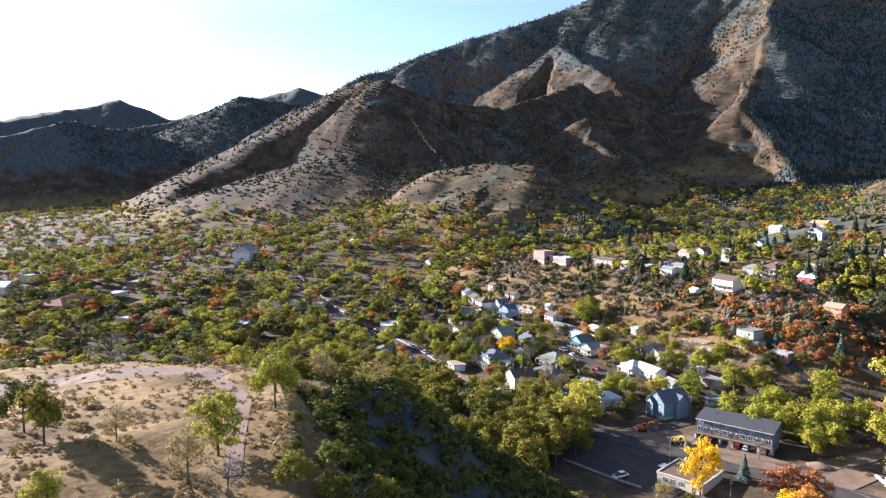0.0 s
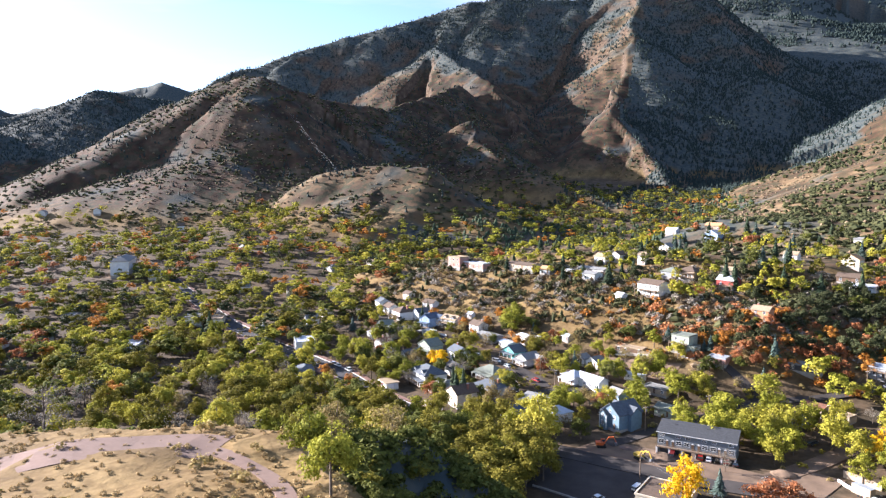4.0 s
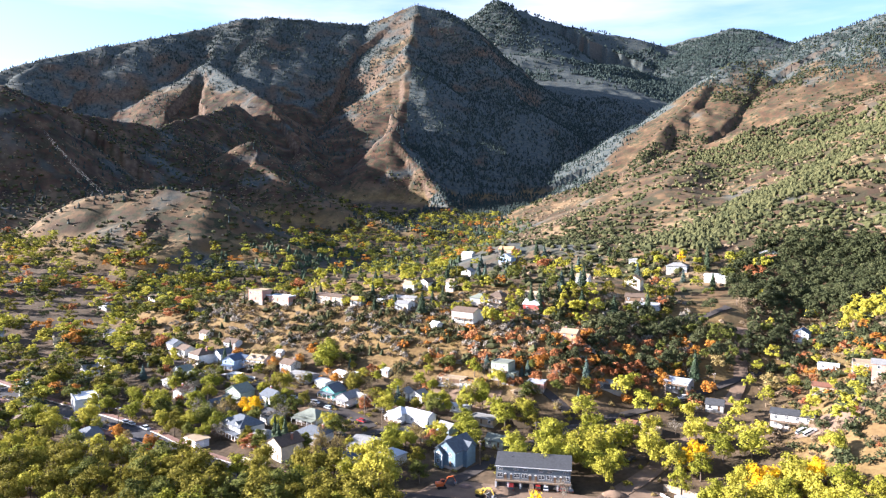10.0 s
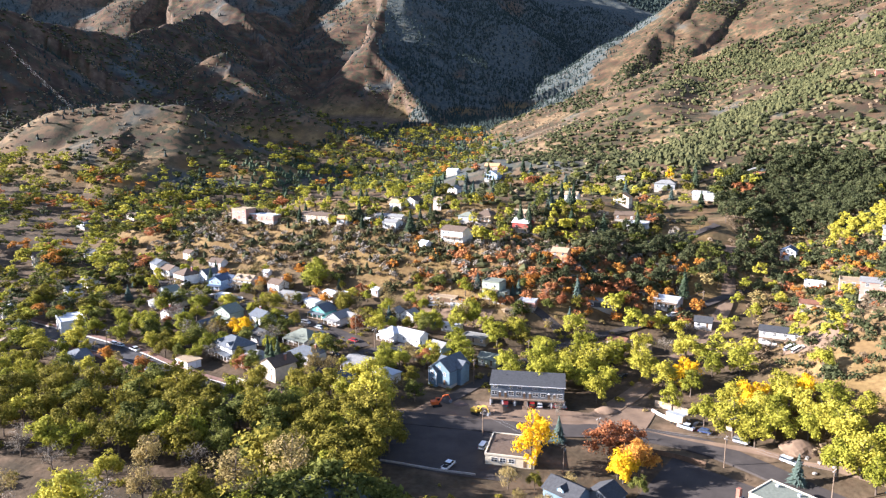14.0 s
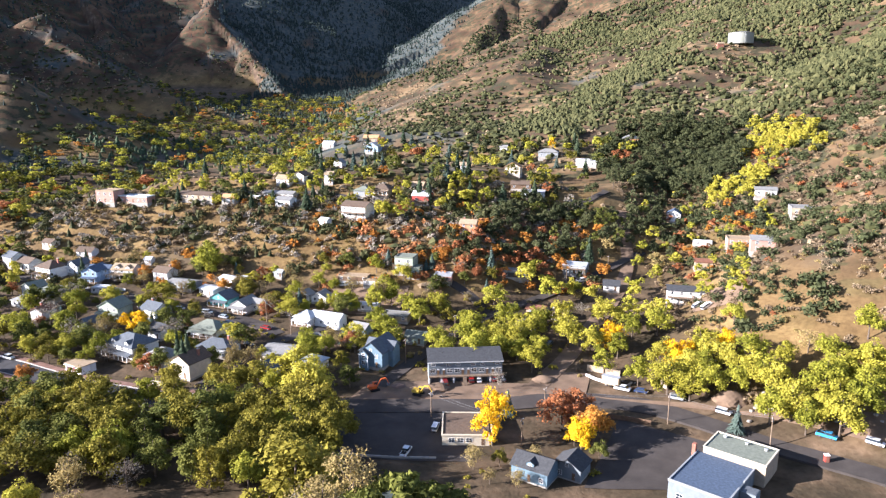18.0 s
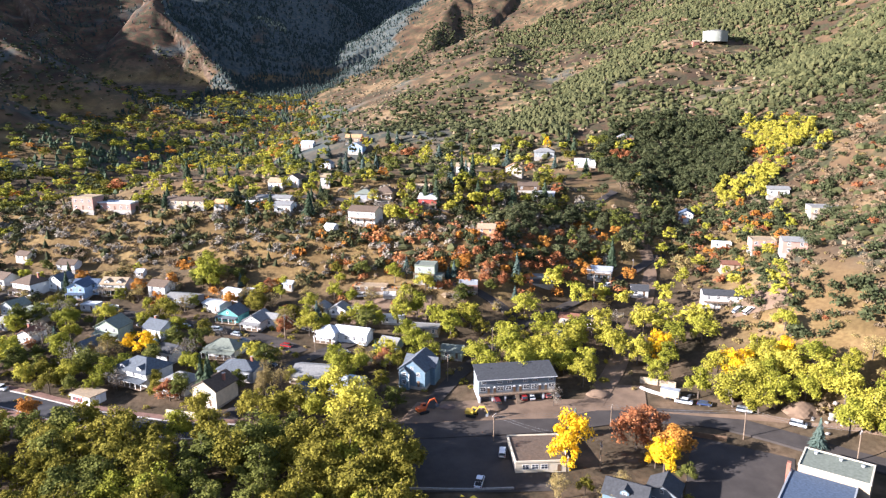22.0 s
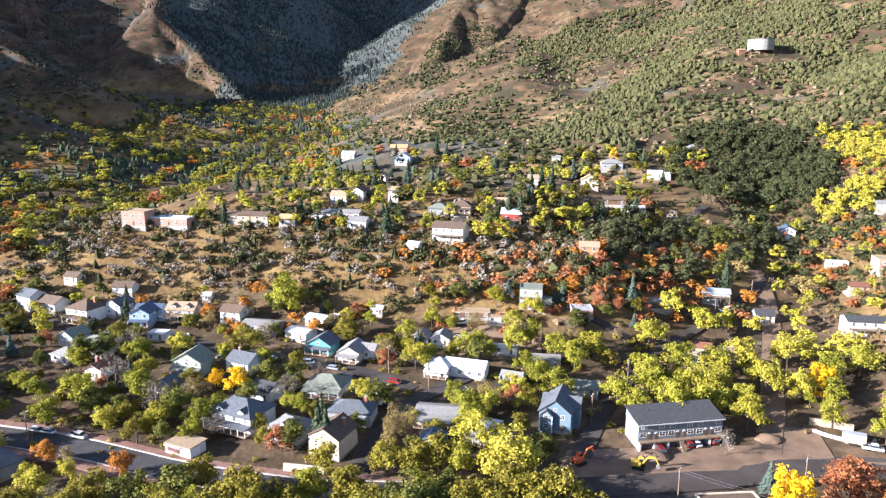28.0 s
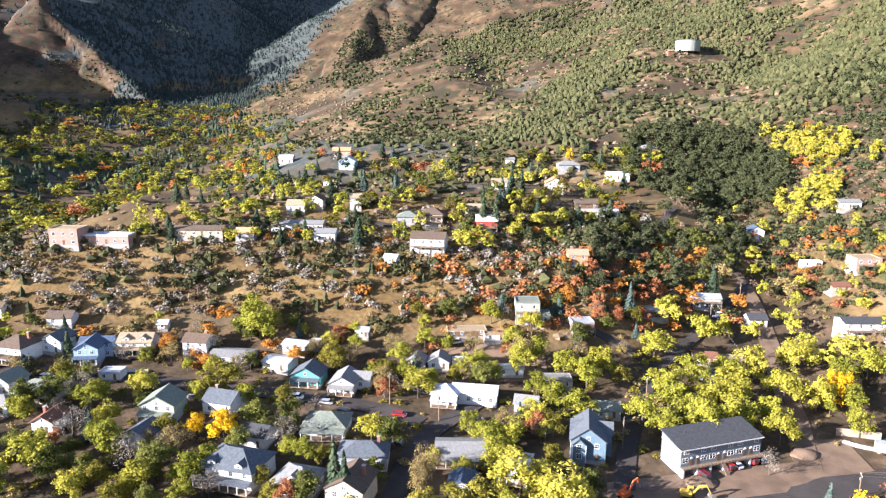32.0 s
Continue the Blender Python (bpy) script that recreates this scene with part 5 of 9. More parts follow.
house(128.6, 324.1, -12, 10.56, 8.8, 5.4, "flat", "pink", "tan", deck=2, note="pink stucco villa with terraces on the hillside")
house(129.2, 298.0, -16, 9.68, 7.92, 5.4, "gx", "pink", "grey", pitch=0.3)
house(117.9, 342.7, -15, 8.8, 3.52, 2.52, "flat", "white", "white", kind="house trailer")
house(156.6, 370.0, -12, 10.56, 7.04, 3.24, "gx", "white", "grey", pitch=0.3)
# these two cottages: walls in darker siding, the shade over them put into the paint
house(23.6, 169.2, -30, 10.56, 7.92, 4.05, "gx", "steel", "charcoal", dormer=1, note="blue cottage with a dark roof in the shade")
house(33.6, 170.9, -30, 7.92, 7.04, 3.6, "gy", "slate", "charcoal")
house(-220.2, 252.4, -38, 15.84, 10.56, 5.4, "flat", "white", "white", note="white flat-roofed two-storey block by the road")
house(-262.0, 258.0, -38, 7.04, 7.92, 5.4, "gx", "white", "grey")
house(-185.4, 220.3, -35, 11.44, 7.92, 3.6, "hip", "grey", "slate")
house(-321.9, 335.6, -30, 7.92, 7.92, 6.3, "gy", "cream", "brown", chimney=1)
house(-298.1, 354.3, -25, 10.56, 7.92, 4.5, "gx", "white", "charcoal")
house(-222.8, 331.1, -25, 10.56, 7.92, 3.6, "gx", "white", "brown")
house(-193.4, 325.4, -25, 7.92, 7.92, 4.5, "gy", "white", "slate")
house(-257.9, 306.8, -25, 8.8, 7.04, 3.6, "gx", "cream", "grey")
house(-200.9, 300.5, -25, 7.92, 7.92, 3.6, "gy", "grey", "green")
house(-253.2, 289.5, -30, 7.04, 7.92, 4.5, "gy", "white", "grey")
house(-232.3, 228.5, -38, 10.56, 7.92, 3.6, "gx", "tan", "brown")
house(-221.0, 347.6, -20, 7.04, 5.28, 2.7, "gx", "cream", "brown")
house(-368.3, 424.0, -20, 12.32, 7.92, 4.5, "gx", "grey", "slate")
house(-356.9, 464.3, -20, 10.56, 7.04, 3.6, "gx", "cream", "brown")
house(-495.8, 303.7, -40, 36.96, 14.08, 11.7, "hip", "white", "grey", dormer=2, note="large white four-storey hotel with a grey roof")
house(-454.3, 306.5, -40, 10.56, 8.8, 5.4, "gy", "white", "grey")
house(-326.1, 255.4, -45, 17.6, 10.56, 5.4, "flat", "white", "grey", note="long white flat-roofed block")
house(-311.6, 261.2, -45, 14.08, 8.8, 4.5, "flat", "cream", "tan")
house(-424.8, 131.8, -55, 38.72, 19.36, 6.3, "hip", "brick", "redbrown", note="big brick hall with a red-brown roof", kind="hall")
house(-471.0, 132.0, -55, 19.36, 12.32, 5.4, "flat", "white", "white")
house(-363.9, 150.3, -50, 14.08, 9.68, 4.5, "flat", "white", "white")
house(-306.3, 198.6, -45, 24.64, 9.68, 4.05, "flat", "white", "white")
house(-551.9, 139.5, -50, 22.88, 10.56, 5.4, "flat", "cream", "grey")
house(-530.0, 163.7, -50, 19.36, 10.56, 5.4, "gx", "tan", "brown")
house(-510.3, 109.4, -50, 14.08, 12.32, 5.4, "gy", "white", "metal")
house(-703.4, 496.9, -35, 12.32, 8.8, 5.4, "gy", "white", "brown")
house(-494.6, 427.2, -35, 19.36, 7.92, 5.4, "gx", "cream", "grey")
house(-397.8, 211.9, -50, 15.84, 8.8, 4.5, "flat", "cream", "grey")
house(-313.5, 221.0, -45, 12.32, 8.8, 4.5, "flat", "grey", "grey")
house(-594.6, 204.3, -50, 10.56, 8.8, 4.5, "gy", "white", "grey")
house(-869.9, 234.3, -45, 12.32, 8.8, 5.4, "gx", "cream", "brown")
house(-927.8, 436.0, -40, 12.32, 8.8, 5.4, "gx", "white", "grey")
house(-855.9, 473.1, -35, 12.32, 8.8, 5.4, "gx", "white", "brown")
house(-770.3, 275.9, -45, 10.56, 8.8, 4.5, "gx", "white", "grey")
house(-377.1, 436.5, -30, 12.32, 7.92, 4.5, "hip", "tan", "brown")
house(-233.5, 335.4, -30, 8.8, 7.92, 4.5, "gx", "white", "slate")
house(-480.2, 446.2, -35, 12.32, 7.92, 4.5, "gx", "tan", "slate")
house(-401.1, 322.3, -40, 10.56, 7.92, 4.5, "gx", "grey", "brown")
house(-365.4, 326.3, -40, 10.56, 7.92, 4.5, "gy", "white", "grey")
house(-477.7, 197.8, -50, 17.6, 10.56, 4.5, "flat", "brick", "grey")
house(-447.1, 169.6, -50, 15.84, 10.56, 4.5, "flat", "cream", "white")
house(-360.1, 174.8, -50, 12.32, 7.92, 3.6, "gx", "grey", "slate")


# ---- trees of the valley ----
tree("olive", 7.8, 9.4, 10.0, 0.90)
tree("green", 0.9, 8.7, 9.0, 0.90)
tree("yellow", 29.6, 3.9, 6.0, 1.20)
tree("tan", 15.9, 15.6, 6.0, 0.80)
tree("bare", 38.7, 19.1, 7.0, 1.10)
tree("tan", 31.3, 18.0, 8.0, 0.90)
tree("lime", 27.2, 23.7, 9.0, 1.00)
tree("olive", 41.8, 25.5, 5.3, 1.05)
tree("green", 35.0, 29.9, 3.6, 0.91)
tree("olive", 43.2, 30.4, 5.4, 1.28)
tree("lime", 5.9, 43.9, 9.0, 1.00)
tree("lime", 15.1, 38.5, 9.0, 1.00)
tree("green", 24.1, 36.8, 3.4, 0.91)
tree("green", 34.3, 35.3, 5.1, 1.06)
tree("green", 21.0, 42.8, 3.0, 1.16)
tree("olive", 36.8, 41.1, 5.0, 1.15)
tree("olive", 9.0, 51.3, 4.1, 1.29)
tree("green", 15.7, 46.5, 4.4, 0.96)
tree("olive", 29.5, 41.6, 4.2, 1.09)
tree("olive", 3.5, 58.6, 3.6, 0.98)
tree("green", 14.0, 53.4, 3.1, 1.24)
tree("green", 9.9, 57.7, 4.4, 1.28)
tree("green", 22.5, 50.3, 5.3, 0.96)
tree("green", 27.6, 48.8, 3.4, 0.94)
tree("olive", 14.6, 61.7, 3.8, 1.23)
tree("green", 22.7, 56.4, 5.3, 0.95)
tree("olive", 5.9, 66.7, 3.6, 1.19)
tree("green", 10.6, 64.9, 3.1, 1.17)
tree("green", 21.2, 62.6, 3.2, 1.12)
tree("green", 18.5, 67.1, 4.8, 1.10)
tree("green", 9.2, 74.3, 3.7, 1.15)
tree("olive", -19.1, 88.3, 18.3, 1.25)
tree("green", 15.0, 73.6, 3.4, 1.10)
tree("green", 21.4, 73.4, 5.3, 1.01)
tree("olive", 8.2, 80.2, 3.5, 1.03)
tree("green", 20.2, 79.3, 3.2, 0.97)
tree("bare", -124.6, 144.2, 11.0, 1.00)
tree("green", 22.8, 84.3, 4.6, 1.09)
tree("green", 17.7, 87.4, 5.4, 1.10)
tree("bare", -84.0, 156.4, 11.0, 1.10)
tree("olive", -112.1, 157.5, 16.1, 1.25)
tree("green", 22.3, 92.0, 3.0, 1.19)
tree("bare", -142.1, 149.7, 12.0, 1.00)
tree("olive", -91.8, 160.3, 15.5, 1.16)
tree("olive", -61.7, 156.9, 15.2, 0.92)
tree("green", -79.9, 163.7, 13.8, 1.02)
tree("green", -68.5, 160.8, 14.1, 1.04)
tree("lime", -102.3, 166.0, 14.4, 1.14)
tree("lime", -93.8, 167.3, 15.6, 1.12)
tree("olive", -137.4, 160.7, 14.4, 1.09)
tree("green", -109.1, 167.7, 13.8, 1.11)
tree("lime", -51.6, 156.7, 14.3, 0.94)
tree("green", -116.8, 168.3, 16.3, 1.02)
tree("olive", -57.4, 161.8, 15.7, 0.97)
tree("green", -86.4, 172.3, 15.1, 0.93)
tree("lime", -42.9, 158.6, 14.0, 0.92)
tree("olive", -121.5, 172.8, 12.8, 1.15)
tree("green", -67.8, 170.6, 13.3, 0.97)
tree("green", -109.4, 175.3, 14.9, 1.06)
tree("olive", -159.2, 159.3, 13.3, 0.91)
tree("olive", -138.8, 170.8, 14.5, 0.96)
tree("olive", -98.2, 178.2, 16.5, 1.22)
tree("olive", -58.0, 171.2, 16.0, 0.99)
tree("olive", -47.2, 166.3, 14.3, 1.22)
tree("green", -81.2, 178.7, 4.2, 0.94)
tree("olive", -129.0, 176.6, 15.3, 0.93)
tree("olive", -122.3, 178.9, 14.5, 1.09)
tree("olive", -33.5, 160.6, 16.0, 1.00)
tree("green", -70.6, 178.0, 16.2, 1.13)
tree("olive", -153.0, 169.4, 14.4, 1.06)
tree("olive", -37.6, 165.7, 14.3, 1.16)
tree("olive", -139.0, 177.0, 15.6, 0.96)
tree("green", -27.0, 158.5, 3.1, 1.09)
tree("yellow", -159.8, 167.9, 14.0, 1.12)
tree("green", -74.3, 181.7, 3.1, 1.13)
tree("olive", -51.5, 174.2, 15.2, 0.91)
tree("olive", -111.0, 184.7, 15.7, 0.96)
tree("green", -87.7, 185.2, 14.8, 1.21)
tree("olive", -79.1, 184.1, 16.9, 1.14)
tree("olive", -102.2, 187.1, 13.6, 1.19)
tree("olive", -66.7, 183.8, 14.5, 1.02)
tree("olive", -169.7, 166.8, 14.3, 1.30)
tree("green", -128.0, 186.1, 15.8, 1.08)
tree("olive", -57.9, 181.9, 14.1, 1.19)
tree("green", -146.1, 181.0, 14.5, 1.11)
tree("olive", -121.9, 188.5, 14.6, 1.27)
tree("olive", -39.9, 175.3, 18.0, 1.00)
tree("tan", -161.4, 175.2, 10.1, 1.09)
tree("olive", -34.2, 173.2, 17.0, 1.00)
tree("bare", -179.8, 163.4, 8.2, 1.02)
tree("olive", -115.6, 191.7, 16.3, 1.07)
tree("lime", -47.1, 181.4, 15.3, 1.23)
tree("bare", -96.5, 193.2, 8.8, 0.93)
tree("green", -75.4, 191.0, 16.7, 1.29)
tree("olive", -85.1, 192.8, 14.0, 1.07)
tree("olive", -105.7, 194.4, 13.5, 1.21)
tree("olive", -133.2, 191.6, 14.9, 0.90)
tree("tan", -147.9, 186.9, 8.3, 0.95)
tree("green", -68.0, 192.1, 13.5, 1.11)
tree("lime", -52.6, 187.6, 13.2, 1.26)
tree("lime", -125.5, 194.0, 13.1, 1.10)
tree("yellow", -156.6, 184.2, 10.8, 1.10)
tree("olive", -61.7, 191.8, 16.2, 1.01)
tree("bare", -194.5, 157.6, 10.7, 0.96)
tree("tan", -200.7, 151.6, 10.8, 0.91)
tree("olive", -181.5, 170.6, 11.8, 1.13)
tree("olive", -175.8, 174.9, 15.8, 1.26)
tree("olive", -116.2, 198.1, 15.6, 1.06)
tree("lime", -72.3, 196.4, 14.6, 1.07)
tree("olive", -90.3, 199.5, 14.2, 1.30)
tree("lime", -99.2, 200.1, 13.8, 1.07)
tree("olive", -33.0, 182.9, 15.0, 1.00)
tree("olive", -162.9, 185.4, 15.2, 1.28)
tree("olive", -44.5, 189.3, 19.0, 1.00)
tree("olive", -200.1, 157.9, 8.4, 1.07)
tree("olive", -39.0, 187.9, 19.0, 1.00)
tree("olive", -173.7, 181.3, 14.7, 1.09)
tree("yellow", -210.7, 148.1, 8.1, 1.06)
tree("olive", -153.5, 193.3, 13.8, 1.21)
tree("green", -132.1, 200.6, 15.5, 1.19)
tree("bare", -206.6, 154.1, 10.8, 1.02)
tree("green", -65.0, 200.0, 12.8, 1.02)
tree("yellow", -218.2, 139.1, 8.7, 1.27)
tree("green", -46.8, 194.4, 3.9, 1.11)
tree("bare", -192.3, 170.3, 10.7, 1.09)
tree("bare", -226.9, 125.5, 8.1, 0.99)
tree("olive", -51.3, 198.0, 13.3, 1.05)
tree("green", -141.8, 200.5, 13.9, 1.16)
tree("olive", -126.7, 206.3, 14.3, 0.91)
tree("olive", -151.6, 200.1, 13.3, 0.99)
tree("olive", -166.6, 194.4, 13.0, 1.00)
tree("lime", -178.4, 187.7, 12.7, 1.26)
tree("olive", -172.3, 191.9, 14.6, 1.10)
tree("lime", -184.6, 184.3, 13.9, 1.02)
tree("bare", -161.0, 198.6, 11.0, 1.20)
tree("bare", -230.5, 131.9, 9.2, 1.05)
tree("tan", 11.2, 164.7, 6.0, 1.17)
tree("olive", -74.1, 212.2, 13.5, 1.14)
tree("olive", -97.7, 214.5, 12.5, 0.97)
tree("bare", -156.0, 204.1, 9.0, 0.97)
tree("olive", -219.2, 155.9, 9.0, 1.06)
tree("olive", -80.9, 214.2, 12.5, 1.05)
tree("olive", -225.6, 148.4, 9.2, 1.25)
tree("tan", 6.7, 172.3, 9.0, 1.00)
tree("tan", 18.4, 163.1, 6.9, 1.01)
tree("yellow", -193.3, 184.8, 14.2, 1.09)
tree("lime", -61.5, 212.2, 11.5, 1.09)
tree("olive", -68.1, 214.8, 14.2, 1.21)
tree("yellow", -48.8, 209.8, 18.0, 1.15)
tree("bare", -235.7, 136.1, 11.7, 1.26)
tree("tan", -190.1, 189.5, 9.0, 1.19)
tree("bare", -205.2, 178.1, 11.3, 1.13)
tree("yellow", -167.3, 205.5, 11.6, 1.18)
tree("tan", -217.3, 167.3, 10.7, 1.11)
tree("olive", -181.8, 197.8, 9.4, 0.91)
tree("yellow", -226.0, 157.6, 10.4, 1.06)
tree("yellow", -188.1, 194.6, 13.1, 1.18)
tree("tan", 18.2, 170.8, 5.2, 1.08)
tree("olive", 14.0, 173.9, 6.5, 0.91)
tree("bare", -245.5, 128.8, 10.5, 1.27)
tree("tan", -80.4, 223.6, 15.0, 0.55)
tree("orange", -151.2, 216.4, 9.4, 1.05)
tree("bare", -240.3, 141.3, 11.7, 1.17)
tree("yellow", -212.2, 179.8, 13.6, 1.22)
tree("yellow", -72.6, 223.7, 6.7, 1.16)
tree("olive", -203.8, 187.9, 10.1, 1.17)
tree("fir", -98.5, 226.9, 15.0, 0.80)
tree("yellow", -164.2, 214.2, 8.4, 0.90)
tree("yellow", -55.0, 221.2, 15.6, 1.34)
tree("tan", -239.5, 147.4, 8.1, 0.98)
tree("tan", -79.6, 226.7, 18.0, 0.62)
tree("fir", -100.7, 228.0, 16.0, 0.80)
tree("bare", -250.5, 127.0, 9.3, 0.93)
tree("yellow", -236.8, 154.1, 14.1, 1.14)
tree("olive", -193.6, 199.3, 11.1, 0.91)
tree("green", -108.3, 228.9, 11.4, 1.13)
tree("tan", 23.6, 174.8, 7.8, 1.07)
tree("gold", 11.4, 185.3, 21.0, 0.72)
tree("yellow", -173.9, 212.4, 8.7, 0.99)
tree("green", -182.4, 208.2, 10.3, 0.97)
tree("olive", -116.1, 229.9, 8.0, 0.97)
tree("tan", -237.2, 160.4, 9.2, 1.03)
tree("green", -36.9, 220.3, 10.0, 1.00)
tree("green", -90.7, 234.5, 9.2, 1.13)
tree("tan", -75.8, 233.3, 11.2, 0.94)
tree("tan", -46.7, 226.6, 7.0, 1.24)
tree("yellow", -204.2, 199.4, 11.6, 1.05)
tree("lime", -215.7, 189.7, 11.9, 1.28)
tree("fir", -100.7, 235.7, 13.0, 0.80)
tree("yellow", -68.0, 232.6, 8.2, 0.95)
tree("bare", -247.2, 151.5, 9.3, 1.10)
tree("olive", -223.8, 184.1, 13.6, 1.27)
tree("lime", -138.7, 233.0, 8.6, 1.04)
tree("olive", -119.0, 236.7, 8.3, 1.00)
tree("lime", -187.2, 214.4, 9.1, 0.99)
tree("yellow", -60.0, 233.8, 8.5, 0.97)
tree("bare", -132.1, 236.0, 8.7, 1.25)
tree("green", -145.8, 233.0, 9.2, 0.90)
tree("orange", -174.0, 223.5, 8.6, 1.26)
tree("olive", -199.4, 210.3, 10.5, 1.05)
tree("bare", -193.6, 214.4, 9.8, 0.93)
tree("yellow", -74.1, 239.7, 6.6, 1.08)
tree("olive", -153.9, 234.4, 10.0, 1.14)
tree("olive", -242.7, 171.1, 12.6, 1.08)
tree("olive", -227.7, 188.8, 10.5, 1.01)
tree("olive", -55.1, 238.2, 7.6, 1.12)
tree("green", 42.3, 178.6, 7.0, 1.00)
tree("lime", -137.6, 240.4, 12.0, 1.12)
tree("green", -101.2, 244.8, 6.6, 1.05)
tree("gold", 37.9, 183.7, 12.0, 1.10)
tree("olive", -266.4, 133.1, 8.1, 1.27)
tree("gold", 36.1, 185.7, 8.0, 1.00)
tree("lime", -108.1, 245.6, 9.6, 1.12)
tree("yellow", -208.8, 209.4, 8.7, 1.18)
tree("tan", -260.0, 148.9, 9.1, 0.93)
tree("spruce", 17.2, 202.9, 9.0, 1.00)
tree("olive", -225.6, 195.6, 12.4, 0.92)
tree("yellow", -149.6, 239.7, 12.0, 1.23)
tree("lime", -112.7, 248.7, 9.0, 1.00)
tree("lime", -133.8, 246.4, 9.9, 1.16)
tree("lime", -57.6, 244.9, 10.8, 1.23)
tree("lime", -51.2, 244.1, 10.8, 1.12)
tree("orange", 42.0, 187.5, 14.0, 1.20)
tree("rust", 33.4, 194.6, 14.0, 1.25)
tree("lime", -197.4, 223.2, 10.4, 0.91)
tree("olive", -271.7, 135.1, 12.0, 0.96)
tree("green", -83.8, 250.5, 10.3, 1.22)
tree("yellow", -204.5, 219.3, 11.5, 1.28)
tree("yellow", -164.8, 239.9, 10.1, 1.11)
tree("yellow", -268.3, 145.9, 10.1, 1.00)
tree("olive", -159.4, 242.9, 10.1, 0.99)
tree("olive", -227.2, 202.5, 13.8, 0.95)
tree("green", -146.9, 246.8, 12.0, 1.23)
tree("bare", -114.2, 252.4, 12.0, 1.34)
tree("yellow", -191.2, 229.8, 8.3, 0.90)
tree("yellow", -89.6, 254.3, 9.9, 1.12)
tree("green", -126.3, 253.2, 10.1, 1.16)
tree("lime", -234.9, 200.4, 10.5, 0.92)
tree("olive", -268.6, 154.8, 14.5, 1.27)
tree("yellow", -40.0, 247.3, 8.6, 1.01)
tree("bare", -153.7, 250.3, 12.1, 1.03)
tree("rust", 39.4, 199.0, 13.0, 1.10)
tree("green", -163.5, 247.6, 9.4, 0.99)
tree("tan", -47.5, 251.2, 6.9, 1.09)
tree("bare", 14.3, 221.4, 9.0, 1.00)
tree("yellow", -198.8, 232.8, 13.4, 1.07)
tree("tan", -142.9, 255.4, 10.8, 1.12)
tree("lime", -223.7, 217.3, 8.1, 1.21)
tree("olive", -98.5, 261.8, 6.0, 1.12)
tree("lime", -234.1, 208.8, 12.1, 1.30)
tree("lime", -241.9, 201.3, 11.8, 1.02)
tree("gold", -130.7, 259.7, 12.0, 1.12)
tree("lime", -184.0, 243.4, 11.5, 1.13)
tree("yellow", -213.7, 226.2, 12.5, 1.19)
tree("green", -172.9, 248.6, 11.7, 1.12)
tree("green", -113.3, 262.7, 11.0, 1.23)
tree("yellow", 110.0, 183.3, 14.8, 1.12)
tree("yellow", -42.4, 254.5, 10.3, 1.28)
tree("olive", -265.1, 176.2, 13.7, 1.29)
tree("green", -121.5, 263.6, 12.2, 1.27)
tree("tan", -150.1, 258.4, 8.2, 1.01)
tree("lime", -160.3, 256.6, 13.2, 1.34)
tree("lime", -5.4, 242.1, 11.6, 1.22)
tree("lime", 102.2, 186.5, 13.0, 1.00)
tree("lime", -27.5, 252.9, 12.7, 1.26)
tree("bare", -104.9, 267.1, 8.4, 1.12)
tree("gold", -139.0, 263.6, 9.0, 1.00)
tree("lime", -222.9, 226.2, 13.8, 1.18)
tree("lime", 117.0, 188.1, 15.0, 1.10)
tree("yellow", 112.1, 189.1, 15.0, 1.10)
tree("lime", -177.4, 253.9, 14.4, 1.12)
tree("olive", -146.5, 264.1, 9.0, 1.27)
tree("spruce", 84.2, 190.6, 9.0, 1.00)
tree("lime", 5.3, 240.7, 13.7, 1.02)
tree("yellow", -276.8, 168.3, 14.2, 1.19)
tree("lime", -8.8, 249.5, 12.0, 1.10)
tree("yellow", 107.4, 191.4, 11.6, 1.28)
tree("tan", -267.2, 186.0, 10.1, 0.95)
tree("olive", -184.7, 253.9, 7.7, 1.07)
tree("yellow", 100.2, 192.6, 15.0, 1.10)
tree("bare", -244.8, 213.5, 11.3, 0.97)
tree("lime", 122.3, 192.5, 13.6, 1.06)
tree("lime", 94.6, 193.1, 14.1, 1.13)
tree("lime", -201.7, 247.7, 10.5, 1.23)
tree("olive", -288.7, 154.1, 13.2, 1.04)
tree("lime", -32.0, 263.4, 10.8, 1.12)
tree("lime", 14.0, 241.4, 14.0, 0.93)
tree("lime", -165.5, 264.8, 7.9, 1.11)
tree("yellow", 104.9, 196.5, 11.9, 0.93)
tree("yellow", -73.0, 275.2, 12.0, 1.23)
tree("yellow", 26.9, 234.6, 13.0, 1.00)
tree("olive", -114.5, 276.8, 8.9, 0.98)
tree("yellow", 124.6, 197.0, 14.4, 1.24)
tree("lime", 111.8, 197.9, 16.0, 1.10)
tree("bare", -171.9, 265.7, 12.3, 1.24)
tree("green", -239.6, 226.0, 8.2, 1.12)
tree("lime", 7.9, 248.8, 12.0, 1.00)
tree("olive", -273.0, 189.2, 11.3, 1.00)
tree("tan", -83.4, 278.5, 12.0, 1.23)
tree("lime", -193.4, 257.9, 10.3, 1.15)
tree("tan", -184.4, 262.3, 9.0, 0.93)
tree("lime", 2.9, 253.3, 14.0, 1.10)
tree("lime", 117.1, 200.5, 13.3, 1.09)
tree("lime", -35.0, 270.5, 10.3, 1.23)
tree("lime", -125.4, 279.7, 8.4, 1.12)
tree("lime", 21.8, 243.7, 11.1, 1.23)
tree("yellow", -212.6, 249.7, 10.3, 1.13)
tree("yellow", -164.5, 272.0, 9.6, 1.21)
